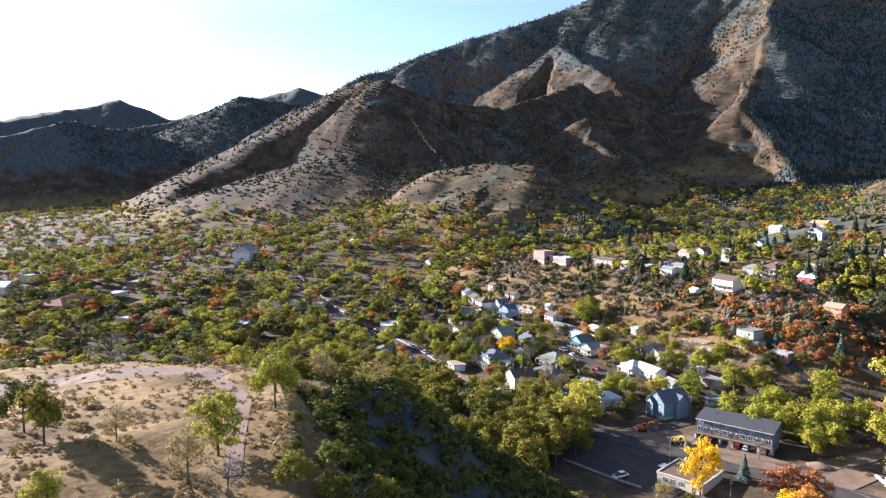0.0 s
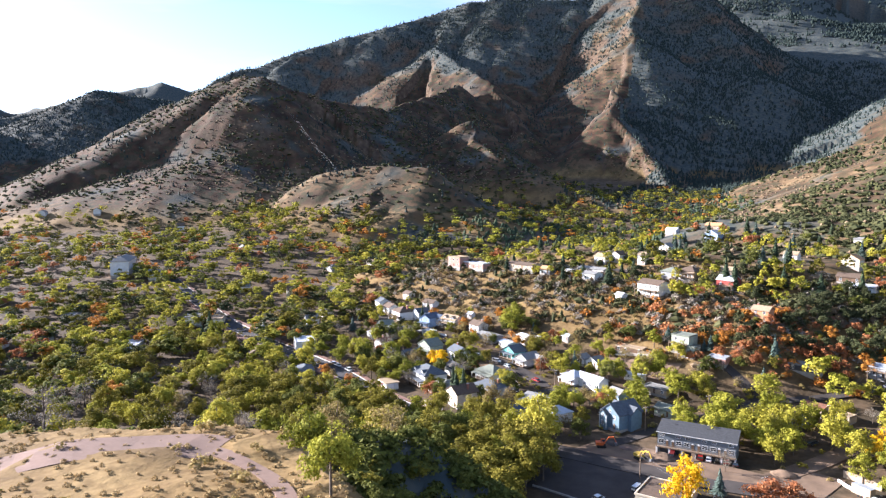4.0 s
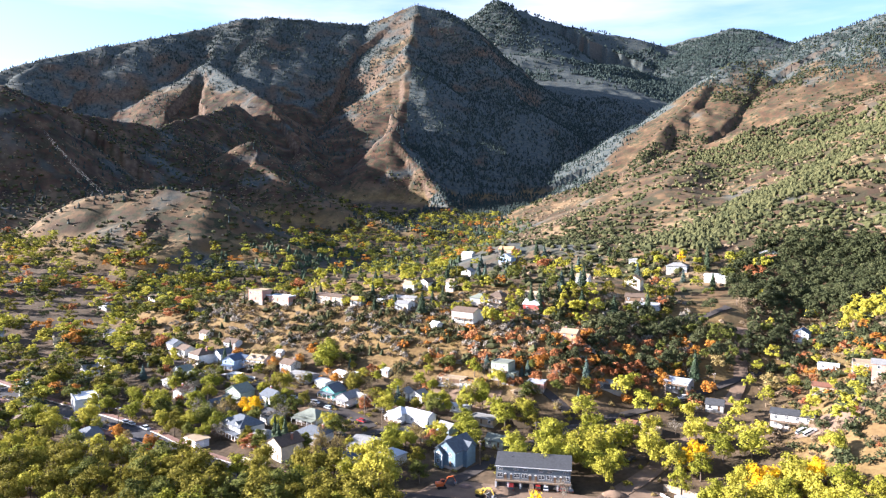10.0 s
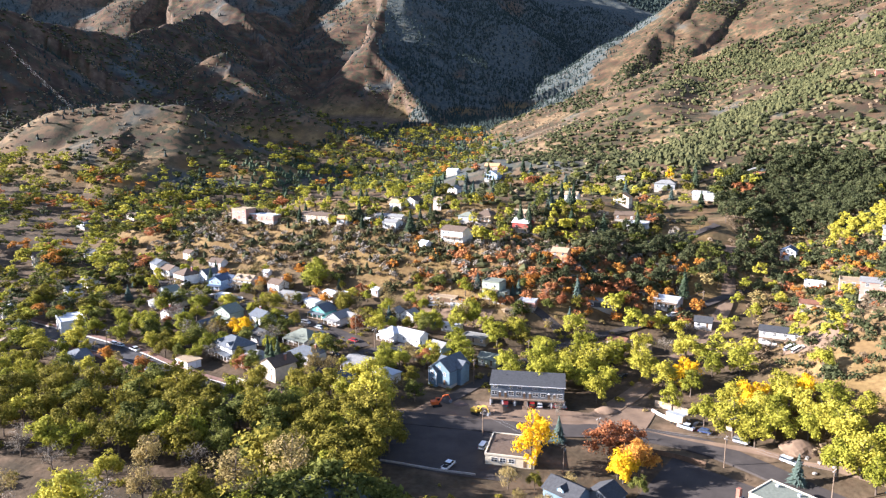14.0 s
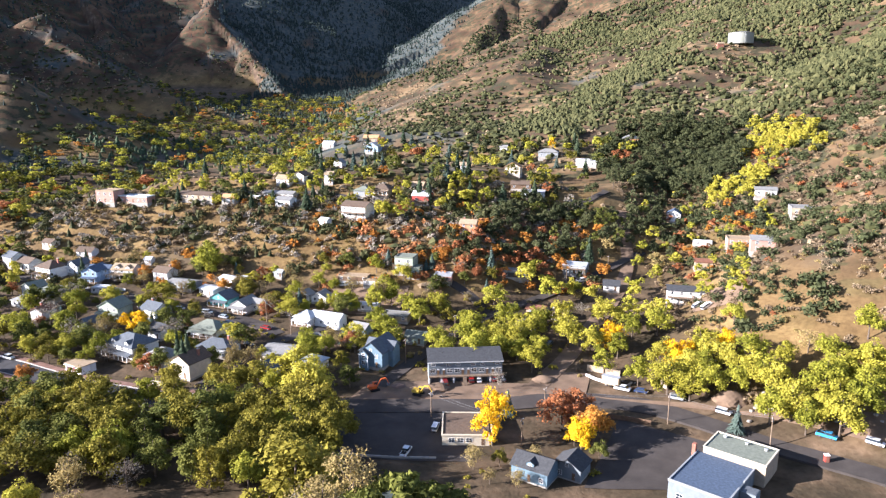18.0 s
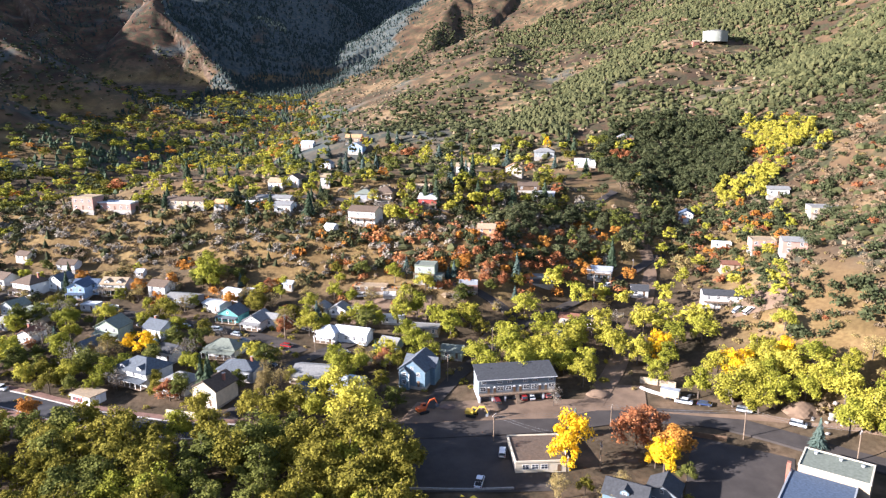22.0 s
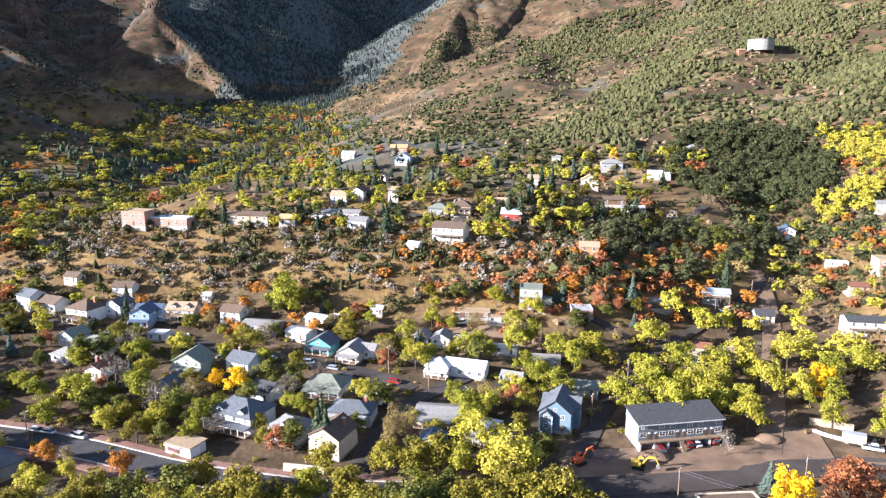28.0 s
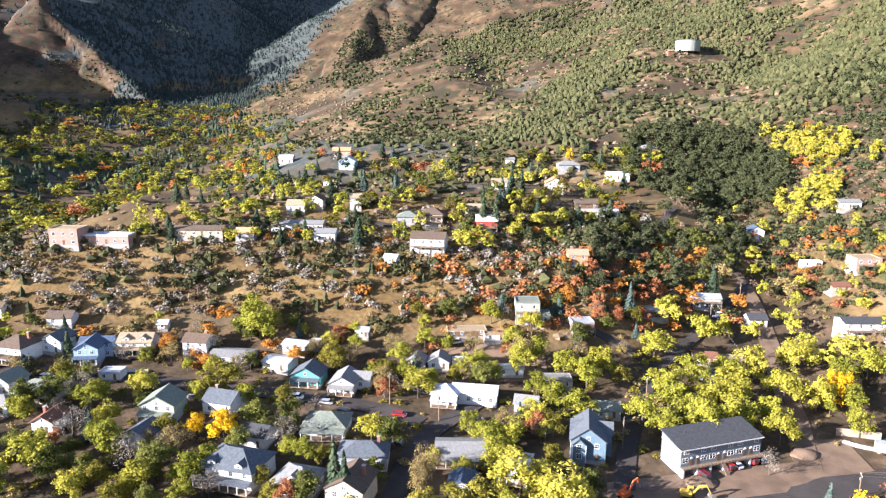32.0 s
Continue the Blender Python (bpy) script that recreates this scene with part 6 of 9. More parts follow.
tree("lime", -67.6, 280.2, 8.9, 0.93)
tree("olive", -298.3, 153.1, 13.5, 1.14)
tree("lime", -283.4, 182.3, 13.6, 1.24)
tree("yellow", 98.7, 203.3, 15.0, 1.10)
tree("olive", -246.7, 226.4, 10.0, 1.06)
tree("green", -50.7, 278.0, 11.1, 1.14)
tree("olive", -291.2, 170.3, 11.4, 1.16)
tree("lime", 126.9, 203.3, 11.9, 0.96)
tree("yellow", 15.1, 252.3, 13.7, 1.22)
tree("olive", -257.3, 218.9, 14.0, 1.09)
tree("lime", -140.0, 282.4, 9.4, 0.93)
tree("yellow", 75.8, 209.5, 11.5, 1.26)
tree("olive", -266.3, 211.8, 11.2, 1.17)
tree("lime", 30.9, 244.9, 11.5, 0.98)
tree("yellow", 21.8, 251.4, 14.0, 1.00)
tree("yellow", -280.5, 195.0, 9.1, 1.13)
tree("lime", -17.3, 272.5, 13.2, 1.23)
tree("lime", 81.4, 210.4, 14.0, 1.00)
tree("lime", 5.4, 262.0, 13.5, 1.23)
tree("lime", -76.3, 287.4, 8.8, 0.98)
tree("lime", -201.3, 264.5, 8.6, 1.05)
tree("lime", -45.7, 282.1, 7.9, 1.15)
tree("olive", -135.2, 286.4, 13.2, 1.46)
tree("lime", 100.1, 209.4, 12.3, 1.14)
tree("yellow", 70.1, 214.8, 14.9, 1.25)
tree("lime", 90.4, 209.9, 12.0, 1.00)
tree("lime", -55.4, 285.6, 10.0, 1.10)
tree("bare", -247.2, 235.5, 10.1, 1.25)
tree("lime", -86.1, 290.3, 6.8, 1.26)
tree("lime", 62.3, 223.2, 13.0, 1.00)
tree("lime", -36.7, 282.4, 15.0, 0.80)
tree("lime", 118.5, 211.4, 11.1, 1.28)
tree("yellow", 95.5, 211.9, 14.0, 1.00)
tree("olive", -281.2, 201.1, 9.0, 1.18)
tree("olive", -294.1, 181.9, 10.1, 1.16)
tree("tan", -71.5, 290.4, 9.1, 0.92)
tree("olive", -255.7, 230.1, 13.8, 0.92)
tree("lime", 52.6, 233.9, 11.0, 0.90)
tree("bare", -179.4, 278.8, 8.1, 1.05)
tree("yellow", 76.9, 215.9, 14.0, 1.00)
tree("yellow", -264.1, 223.3, 13.6, 1.19)
tree("lime", -22.6, 279.8, 12.0, 1.00)
tree("yellow", 106.1, 213.7, 12.0, 0.98)
tree("lime", -299.2, 176.1, 11.8, 0.99)
tree("lime", -49.6, 288.1, 8.5, 1.18)
tree("olive", -4.9, 273.4, 8.4, 1.12)
tree("tan", -35.5, 285.6, 15.6, 0.90)
tree("lime", -172.0, 283.8, 10.8, 1.23)
tree("bare", -274.1, 216.9, 10.2, 0.96)
tree("lime", -30.5, 285.7, 14.4, 0.90)
tree("yellow", -158.6, 289.0, 10.8, 1.12)
tree("lime", -189.4, 279.1, 10.3, 1.02)
tree("lime", 83.1, 219.0, 13.6, 1.01)
tree("tan", -322.8, 128.2, 9.8, 1.28)
tree("lime", 132.6, 216.1, 14.0, 1.00)
tree("lime", -75.9, 296.2, 9.3, 1.26)
tree("yellow", -9.0, 278.8, 12.7, 1.06)
tree("tan", 115.3, 218.0, 10.0, 1.10)
tree("yellow", 28.1, 259.6, 14.5, 1.29)
tree("yellow", -298.9, 185.6, 10.7, 1.13)
tree("olive", -98.7, 298.2, 10.8, 1.12)
tree("tan", -93.0, 299.2, 8.4, 1.27)
tree("yellow", 78.8, 221.8, 13.5, 1.29)
tree("lime", 18.2, 268.0, 14.3, 1.15)
tree("lime", -268.4, 229.5, 9.4, 0.92)
tree("yellow", 90.6, 221.5, 13.0, 1.00)
tree("orange", -233.7, 259.5, 9.5, 0.95)
tree("tan", -129.6, 299.5, 8.9, 0.98)
tree("bare", -311.4, 170.1, 10.9, 1.23)
tree("bare", -176.9, 289.0, 11.4, 1.27)
tree("yellow", -307.4, 178.3, 10.7, 1.05)
tree("yellow", 42.1, 254.4, 15.0, 1.10)
tree("tan", -49.9, 297.0, 9.4, 0.96)
tree("olive", -282.7, 216.2, 13.4, 1.05)
tree("yellow", 49.8, 249.1, 13.7, 0.99)
tree("yellow", -160.4, 294.8, 7.8, 0.98)
tree("lime", 98.9, 223.0, 11.5, 1.27)
tree("lime", -58.7, 299.4, 7.8, 1.03)
tree("orange", -111.0, 302.8, 8.1, 1.28)
tree("green", -184.9, 287.4, 11.6, 1.23)
tree("tan", -76.9, 302.0, 8.4, 1.34)
tree("gold", 76.6, 227.2, 14.8, 1.15)
tree("green", -191.0, 285.4, 12.3, 1.00)
tree("yellow", -328.3, 131.4, 10.6, 1.16)
tree("lime", -291.6, 206.8, 10.5, 0.91)
tree("lime", -138.7, 301.3, 7.9, 0.99)
tree("lime", -66.3, 302.4, 9.3, 1.06)
tree("yellow", 72.4, 232.6, 14.0, 1.00)
tree("lime", 59.3, 244.8, 12.4, 1.08)
tree("yellow", 86.6, 226.8, 13.8, 0.91)
tree("tan", -104.6, 305.9, 8.5, 1.29)
tree("lime", -224.9, 271.0, 8.4, 0.92)
tree("lime", -90.2, 306.1, 7.2, 1.21)
tree("olive", -329.2, 139.3, 9.0, 1.17)
tree("lime", -35.0, 297.9, 8.1, 1.30)
tree("tan", -313.9, 178.7, 9.6, 0.94)
tree("yellow", -322.2, 161.6, 10.4, 1.00)
tree("bare", -116.1, 307.5, 6.3, 0.90)
tree("gold", 56.9, 250.3, 14.2, 0.97)
tree("yellow", -335.4, 124.5, 11.0, 0.97)
tree("lime", 32.2, 270.3, 11.8, 1.30)
tree("gold", 93.0, 229.8, 12.3, 0.95)
tree("yellow", -99.2, 310.0, 6.2, 1.30)
tree("orange", -141.5, 306.5, 6.4, 1.21)
tree("tan", -83.2, 310.5, 6.9, 0.99)
tree("olive", -335.6, 135.5, 11.9, 1.27)
tree("yellow", 86.0, 233.5, 13.6, 1.18)
tree("lime", -320.1, 175.8, 11.0, 1.03)
tree("green", -177.4, 300.0, 9.5, 0.92)
tree("yellow", -254.5, 258.0, 9.9, 1.23)
tree("yellow", -27.1, 302.2, 9.9, 1.24)
tree("yellow", 40.9, 269.7, 15.0, 1.00)
tree("lime", -90.1, 313.6, 6.0, 1.06)
tree("tan", -344.2, 108.9, 10.4, 1.02)
tree("lime", -64.9, 311.7, 6.0, 1.15)
tree("lime", 13.7, 286.7, 12.0, 1.34)
tree("olive", -348.5, 81.6, 10.3, 1.28)
tree("yellow", -299.5, 216.1, 12.1, 1.19)
tree("yellow", -325.6, 172.9, 10.4, 1.25)
tree("lime", -40.5, 308.8, 10.8, 1.12)
tree("tan", -19.3, 303.0, 6.0, 1.15)
tree("olive", -108.2, 316.6, 6.0, 0.90)
tree("olive", -339.3, 142.3, 11.3, 1.02)
tree("tan", -153.8, 311.7, 9.4, 1.09)
tree("bare", -140.3, 314.2, 8.5, 1.22)
tree("olive", -185.8, 302.6, 8.7, 1.25)
tree("fir", -288.2, 233.7, 10.6, 1.16)
tree("tan", -346.8, 117.9, 11.0, 0.91)
tree("bare", -350.8, 94.5, 10.7, 1.09)
tree("lime", -123.9, 318.0, 15.6, 1.46)
tree("bare", -346.1, 125.6, 9.4, 0.90)
tree("lime", -162.2, 312.3, 7.3, 1.29)
tree("tan", -117.6, 320.2, 9.4, 1.02)
tree("lime", -285.5, 240.7, 13.6, 1.21)
tree("bare", -345.3, 136.5, 11.9, 1.28)
tree("tan", -338.9, 157.3, 12.0, 1.08)
tree("rust", -1.4, 302.2, 8.2, 0.97)
tree("yellow", -330.2, 178.2, 12.7, 1.18)
tree("green", -112.1, 321.9, 7.0, 1.29)
tree("olive", -307.7, 216.1, 11.5, 0.99)
tree("yellow", -257.9, 267.9, 10.9, 1.05)
tree("lime", 67.7, 260.5, 13.0, 1.00)
tree("orange", -155.5, 317.2, 8.9, 1.27)
tree("orange", -141.6, 320.0, 9.1, 1.01)
tree("bare", -170.0, 313.9, 8.9, 1.12)
tree("tan", -345.6, 143.8, 10.8, 0.95)
tree("green", -131.7, 322.7, 7.8, 1.27)
tree("rust", 6.3, 301.8, 8.2, 0.98)
tree("olive", -358.2, 80.9, 10.4, 1.24)
tree("olive", -301.8, 228.4, 12.8, 1.04)
tree("lime", 101.1, 245.9, 10.1, 1.14)
tree("yellow", 58.7, 271.8, 15.0, 1.10)
tree("lime", -126.4, 325.9, 15.0, 1.10)
tree("olive", -257.3, 275.4, 13.8, 1.02)
tree("orange", -9.5, 311.9, 8.6, 0.97)
tree("lime", 77.3, 260.0, 14.0, 1.10)
far_tree("yellow", 66.1, 269.8, 11.1, 1.20)
far_tree("yellow", -213.0, 303.6, 11.9, 0.90)
tree("pine", -3.9, 311.0, 8.8, 1.16)
far_tree("tan", -202.2, 308.7, 8.8, 0.97)
far_tree("orange", -136.6, 326.8, 10.8, 1.12)
far_tree("rust", 1.6, 309.4, 9.0, 1.20)
tree("bare", -146.9, 325.7, 6.2, 0.90)
far_tree("rust", 16.4, 302.9, 8.1, 1.14)
far_tree("tan", -360.8, 110.9, 11.3, 0.98)
tree("bare", -158.9, 324.4, 6.7, 1.19)
tree("spruce", 12.8, 305.9, 14.0, 0.80)
far_tree("orange", 7.7, 309.1, 7.3, 1.07)
far_tree("yellow", -363.1, 105.3, 10.8, 1.01)
tree("bare", -365.6, 84.8, 9.6, 1.05)
far_tree("tan", -170.1, 324.2, 8.3, 1.23)
far_tree("lime", 38.4, 294.9, 12.6, 1.11)
far_tree("lime", 65.0, 276.6, 11.4, 1.03)
far_tree("yellow", -307.5, 236.2, 10.2, 1.24)
tree("fir", -298.7, 246.5, 14.6, 1.10)
far_tree("tan", -360.0, 133.4, 9.9, 1.12)
far_tree("yellow", 75.0, 271.1, 11.5, 1.30)
far_tree("rust", 4.5, 314.6, 7.3, 0.96)
tree("pine", 11.5, 312.3, 7.2, 0.99)
far_tree("rust", -3.4, 318.6, 6.1, 1.19)
tree("fir", -189.5, 321.5, 10.0, 0.90)
far_tree("yellow", 28.6, 304.9, 13.5, 1.17)
far_tree("tan", -166.3, 329.6, 7.5, 1.21)
far_tree("tan", -366.1, 120.6, 11.2, 1.09)
far_tree("orange", -184.1, 324.7, 7.5, 1.12)
far_tree("lime", -161.1, 331.9, 6.5, 0.98)
far_tree("yellow", -342.5, 191.3, 10.8, 1.05)
far_tree("lime", 38.8, 301.4, 12.0, 1.00)
far_tree("yellow", 45.4, 297.5, 13.4, 1.01)
tree("pine", 5.5, 318.9, 9.8, 1.10)
tree("pine", -6.1, 324.0, 8.2, 0.94)
far_tree("rust", 10.8, 317.4, 7.9, 1.07)
far_tree("tan", -273.7, 279.0, 9.3, 1.14)
far_tree("olive", -372.6, 100.7, 11.2, 1.18)
far_tree("yellow", 82.8, 271.5, 10.3, 1.13)
far_tree("yellow", 55.7, 293.1, 13.0, 0.93)
far_tree("tan", -372.2, 108.8, 9.8, 1.04)
far_tree("lime", 71.6, 281.8, 9.5, 1.19)
far_tree("tan", -375.2, 81.8, 11.1, 1.08)
far_tree("lime", 107.5, 262.7, 10.5, 1.27)
far_tree("lime", -252.0, 297.3, 11.2, 1.08)
far_tree("yellow", -376.0, 93.6, 11.6, 0.94)
far_tree("rust", 3.7, 323.4, 7.5, 0.90)
far_tree("orange", -185.8, 330.0, 7.0, 1.16)
far_tree("rust", 19.1, 317.3, 6.6, 0.93)
far_tree("lime", 30.8, 311.7, 12.0, 1.12)
far_tree("yellow", -220.9, 316.8, 11.5, 1.02)
far_tree("orange", 15.2, 320.1, 8.5, 1.20)
far_tree("yellow", 81.7, 278.0, 8.7, 1.12)
far_tree("lime", -282.2, 277.6, 9.4, 1.08)
far_tree("lime", 30.1, 313.1, 10.0, 1.00)
far_tree("olive", 1.2, 327.4, 6.8, 1.11)
far_tree("rust", 38.8, 309.9, 6.7, 0.98)
far_tree("rust", 23.6, 318.3, 7.3, 1.07)
far_tree("orange", -3.8, 331.2, 6.5, 1.26)
far_tree("lime", -352.5, 191.9, 10.9, 1.00)
tree("fir", -193.5, 332.4, 7.9, 1.01)
far_tree("rust", 33.6, 316.0, 7.4, 1.29)
far_tree("rust", 11.4, 327.0, 6.5, 0.98)
far_tree("rust", 6.7, 329.2, 7.8, 1.20)
far_tree("olive", -313.0, 254.0, 13.4, 1.27)
far_tree("lime", -206.1, 329.6, 7.2, 1.15)
tree("pine", 21.8, 322.8, 9.7, 1.04)
far_tree("lime", -329.8, 233.4, 11.7, 0.91)
far_tree("yellow", -42.4, 346.2, 13.4, 1.04)
far_tree("yellow", -384.7, 93.0, 9.7, 1.05)
tree("pine", 18.4, 326.5, 6.2, 1.16)
far_tree("rust", 28.5, 322.2, 10.0, 1.30)
far_tree("green", -275.3, 292.7, 11.9, 1.00)
far_tree("lime", -36.0, 345.5, 13.2, 1.26)
far_tree("yellow", 111.0, 272.9, 9.9, 1.16)
far_tree("lime", 98.4, 273.3, 10.8, 1.11)
far_tree("rust", 38.0, 318.7, 6.5, 1.05)
far_tree("yellow", 74.8, 295.0, 9.7, 1.12)
tree("pine", 24.2, 326.8, 7.1, 1.09)
far_tree("lime", -213.7, 331.9, 8.2, 1.22)
tree("pine", 11.8, 333.0, 9.4, 0.92)
far_tree("green", -205.3, 337.0, 8.6, 0.92)
far_tree("rust", 17.6, 332.2, 6.1, 0.94)
far_tree("yellow", -227.9, 327.5, 8.4, 1.14)
far_tree("orange", 46.7, 318.5, 8.1, 1.10)
tree("pine", 29.0, 329.3, 8.5, 0.91)
tree("pine", 2.0, 341.2, 6.1, 0.97)
far_tree("lime", 115.4, 279.5, 8.4, 1.20)
tree("fir", -85.0, 359.5, 13.0, 1.19)
far_tree("olive", 25.4, 332.3, 7.3, 1.19)
far_tree("rust", 35.0, 327.6, 7.5, 0.92)
tree("pine", 13.8, 337.8, 9.0, 1.18)
far_tree("orange", 8.6, 340.0, 7.6, 1.20)
far_tree("olive", -61.1, 358.3, 12.3, 0.99)
far_tree("lime", 76.5, 302.5, 11.9, 0.99)
far_tree("rust", -33.2, 354.7, 10.3, 1.06)
far_tree("green", -285.9, 296.8, 8.2, 1.15)
far_tree("orange", 44.5, 324.7, 7.5, 1.11)
far_tree("lime", -215.2, 339.7, 6.8, 0.97)
far_tree("yellow", -252.5, 321.0, 11.8, 1.08)
far_tree("yellow", -279.3, 303.5, 10.7, 0.94)
far_tree("lime", -105.7, 363.8, 9.0, 1.06)
tree("pine", 41.5, 328.8, 10.6, 1.24)
tree("pine", 35.7, 332.6, 9.1, 1.23)
far_tree("orange", 65.7, 315.4, 10.0, 1.20)
far_tree("rust", 22.9, 339.1, 6.6, 1.27)
far_tree("orange", 30.4, 336.2, 8.7, 1.27)
far_tree("lime", -67.1, 365.1, 8.7, 1.04)
far_tree("yellow", -341.2, 245.8, 11.1, 1.15)
tree("pine", 47.8, 328.6, 6.9, 1.05)
tree("pine", 16.9, 343.9, 7.6, 1.06)
tree("fir", -117.4, 367.2, 9.5, 0.93)
far_tree("orange", 53.2, 327.0, 8.1, 1.05)
far_tree("orange", 42.9, 332.9, 7.3, 1.14)
far_tree("olive", -378.5, 184.6, 13.8, 0.99)
far_tree("olive", -371.7, 201.4, 10.6, 1.27)
tree("pine", 25.7, 342.7, 8.8, 0.94)
tree("pine", 132.0, 289.3, 8.4, 1.16)
tree("pine", 15.1, 349.1, 8.9, 1.18)
far_tree("yellow", 103.2, 294.5, 10.0, 1.01)
tree("pine", 22.8, 346.1, 9.5, 1.07)
tree("fir", 59.9, 326.8, 15.0, 0.80)
far_tree("yellow", -342.1, 253.1, 11.4, 1.00)
tree("pine", 30.7, 343.1, 8.2, 1.15)
far_tree("lime", -80.0, 372.2, 8.0, 1.00)
tree("pine", 38.2, 340.0, 8.9, 1.10)
far_tree("lime", -31.5, 365.2, 10.4, 0.94)
tree("pine", 47.5, 335.3, 10.2, 1.28)
far_tree("olive", 52.2, 332.9, 8.2, 1.16)
tree("fir", -64.2, 371.3, 8.9, 1.05)
tree("fir", -107.2, 373.6, 8.7, 1.03)
far_tree("lime", -128.1, 372.6, 8.9, 0.96)
far_tree("rust", 44.1, 338.9, 8.8, 1.07)
far_tree("yellow", -138.5, 372.4, 10.1, 1.14)
tree("pine", 26.2, 348.9, 7.5, 1.13)
far_tree("yellow", -244.5, 340.2, 10.8, 1.02)
far_tree("lime", 88.5, 312.8, 10.0, 1.00)
far_tree("green", -305.6, 298.8, 11.4, 1.24)
far_tree("green", 59.4, 332.8, 9.5, 1.02)
tree("pine", 15.9, 354.5, 10.8, 1.07)
tree("pine", 113.7, 297.6, 6.4, 1.26)
far_tree("green", -34.8, 372.1, 11.3, 0.97)
tree("pine", 66.2, 331.3, 8.2, 0.90)
tree("pine", 54.1, 338.9, 8.9, 1.15)
tree("pine", 24.5, 353.9, 9.6, 1.27)
far_tree("rust", 39.0, 347.2, 6.1, 1.30)
tree("pine", -8.1, 365.9, 9.3, 1.05)
tree("pine", 50.7, 341.9, 10.3, 1.04)
far_tree("green", 44.8, 345.1, 8.6, 0.92)
far_tree("yellow", -14.2, 369.0, 10.7, 1.23)
far_tree("orange", 109.7, 301.4, 6.0, 1.03)
tree("pine", 60.0, 337.9, 9.0, 1.21)
far_tree("lime", 3.3, 366.0, 10.5, 1.13)
far_tree("rust", 55.4, 342.9, 7.8, 1.28)
tree("pine", 33.3, 354.3, 9.1, 0.93)
tree("fir", -163.0, 378.0, 8.9, 1.20)
far_tree("lime", 83.0, 326.5, 9.0, 1.00)
far_tree("lime", 106.3, 309.0, 6.6, 1.11)
tree("pine", 20.5, 361.2, 10.2, 1.24)
far_tree("yellow", 122.3, 305.0, 8.1, 1.13)
tree("pine", -79.3, 384.7, 10.9, 0.90)
tree("pine", 115.3, 305.6, 5.0, 1.20)
far_tree("yellow", -65.0, 383.9, 8.1, 1.01)
far_tree("lime", -276.0, 333.0, 11.9, 1.20)
far_tree("tan", 71.4, 336.1, 11.0, 1.00)
tree("fir", -21.2, 376.4, 16.0, 0.80)
far_tree("tan", 92.0, 322.4, 11.5, 1.29)
tree("fir", -87.8, 386.1, 10.0, 1.10)
tree("pine", -33.1, 379.4, 8.9, 0.95)
far_tree("green", -301.4, 315.6, 9.7, 0.92)
far_tree("olive", -95.3, 387.6, 10.6, 1.24)
tree("pine", 46.1, 352.5, 6.1, 0.92)
tree("fir", -26.4, 379.2, 16.0, 0.80)
far_tree("yellow", -39.1, 382.0, 9.4, 1.01)
far_tree("green", 64.7, 342.5, 9.2, 0.93)
far_tree("yellow", -314.1, 306.3, 10.5, 1.22)
far_tree("yellow", -54.8, 384.8, 9.2, 0.97)
far_tree("green", -119.8, 387.9, 9.8, 0.97)
tree("pine", 51.5, 351.0, 8.4, 1.26)
far_tree("rust", 100.2, 319.3, 5.9, 1.28)
tree("pine", 40.8, 356.8, 8.4, 1.23)
far_tree("yellow", -247.6, 353.5, 9.1, 0.97)
far_tree("orange", 60.6, 346.6, 7.0, 1.06)
tree("pine", 23.0, 365.4, 10.2, 1.19)
far_tree("green", -137.6, 387.9, 9.0, 1.15)
far_tree("lime", -176.3, 381.2, 11.9, 1.07)
far_tree("yellow", -9.6, 378.0, 9.2, 1.05)
far_tree("lime", 113.3, 311.0, 6.7, 0.97)
tree("pine", 29.2, 364.7, 9.5, 1.21)
tree("fir", -128.7, 390.2, 10.5, 1.12)
tree("pine", 69.3, 344.0, 11.0, 0.90)
far_tree("yellow", -1.5, 376.4, 12.9, 1.27)
tree("pine", 76.0, 340.1, 8.7, 1.13)
tree("pine", 106.1, 318.3, 7.8, 1.23)
far_tree("orange", 56.4, 352.0, 7.6, 0.94)
far_tree("rust", 120.5, 312.0, 6.0, 1.02)
far_tree("orange", 127.8, 311.6, 5.4, 1.25)
tree("pine", 45.0, 358.9, 9.9, 1.25)
far_tree("green", 34.1, 365.7, 9.6, 1.26)
far_tree("lime", -34.2, 388.3, 9.9, 1.01)
far_tree("yellow", 101.8, 326.7, 8.2, 1.02)
tree("fir", -84.2, 395.4, 9.2, 0.99)
far_tree("green", 76.8, 344.4, 10.9, 1.09)
far_tree("olive", -403.3, 195.4, 14.0, 1.10)
tree("pine", 71.3, 348.0, 10.0, 1.09)
tree("pine", 92.3, 334.3, 5.9, 1.23)
far_tree("lime", 10.2, 377.2, 11.7, 1.16)
tree("pine", 48.2, 361.7, 10.1, 0.93)
far_tree("olive", -39.2, 391.7, 9.5, 1.05)
tree("pine", 123.4, 317.1, 5.9, 1.05)
tree("pine", 52.9, 360.7, 9.5, 1.10)
tree("pine", -20.4, 388.3, 10.3, 0.92)
far_tree("lime", -90.5, 398.2, 12.0, 1.06)
tree("pine", 62.0, 356.2, 9.7, 1.02)
far_tree("orange", 68.3, 352.7, 9.0, 1.22)
tree("pine", 35.6, 369.6, 10.6, 1.01)
far_tree("lime", 87.9, 340.5, 9.0, 1.00)
far_tree("green", 40.9, 367.6, 8.0, 0.91)
tree("pine", 115.0, 320.4, 5.9, 1.14)
far_tree("lime", -154.1, 394.8, 11.1, 1.14)
far_tree("lime", -69.4, 398.2, 10.7, 0.99)
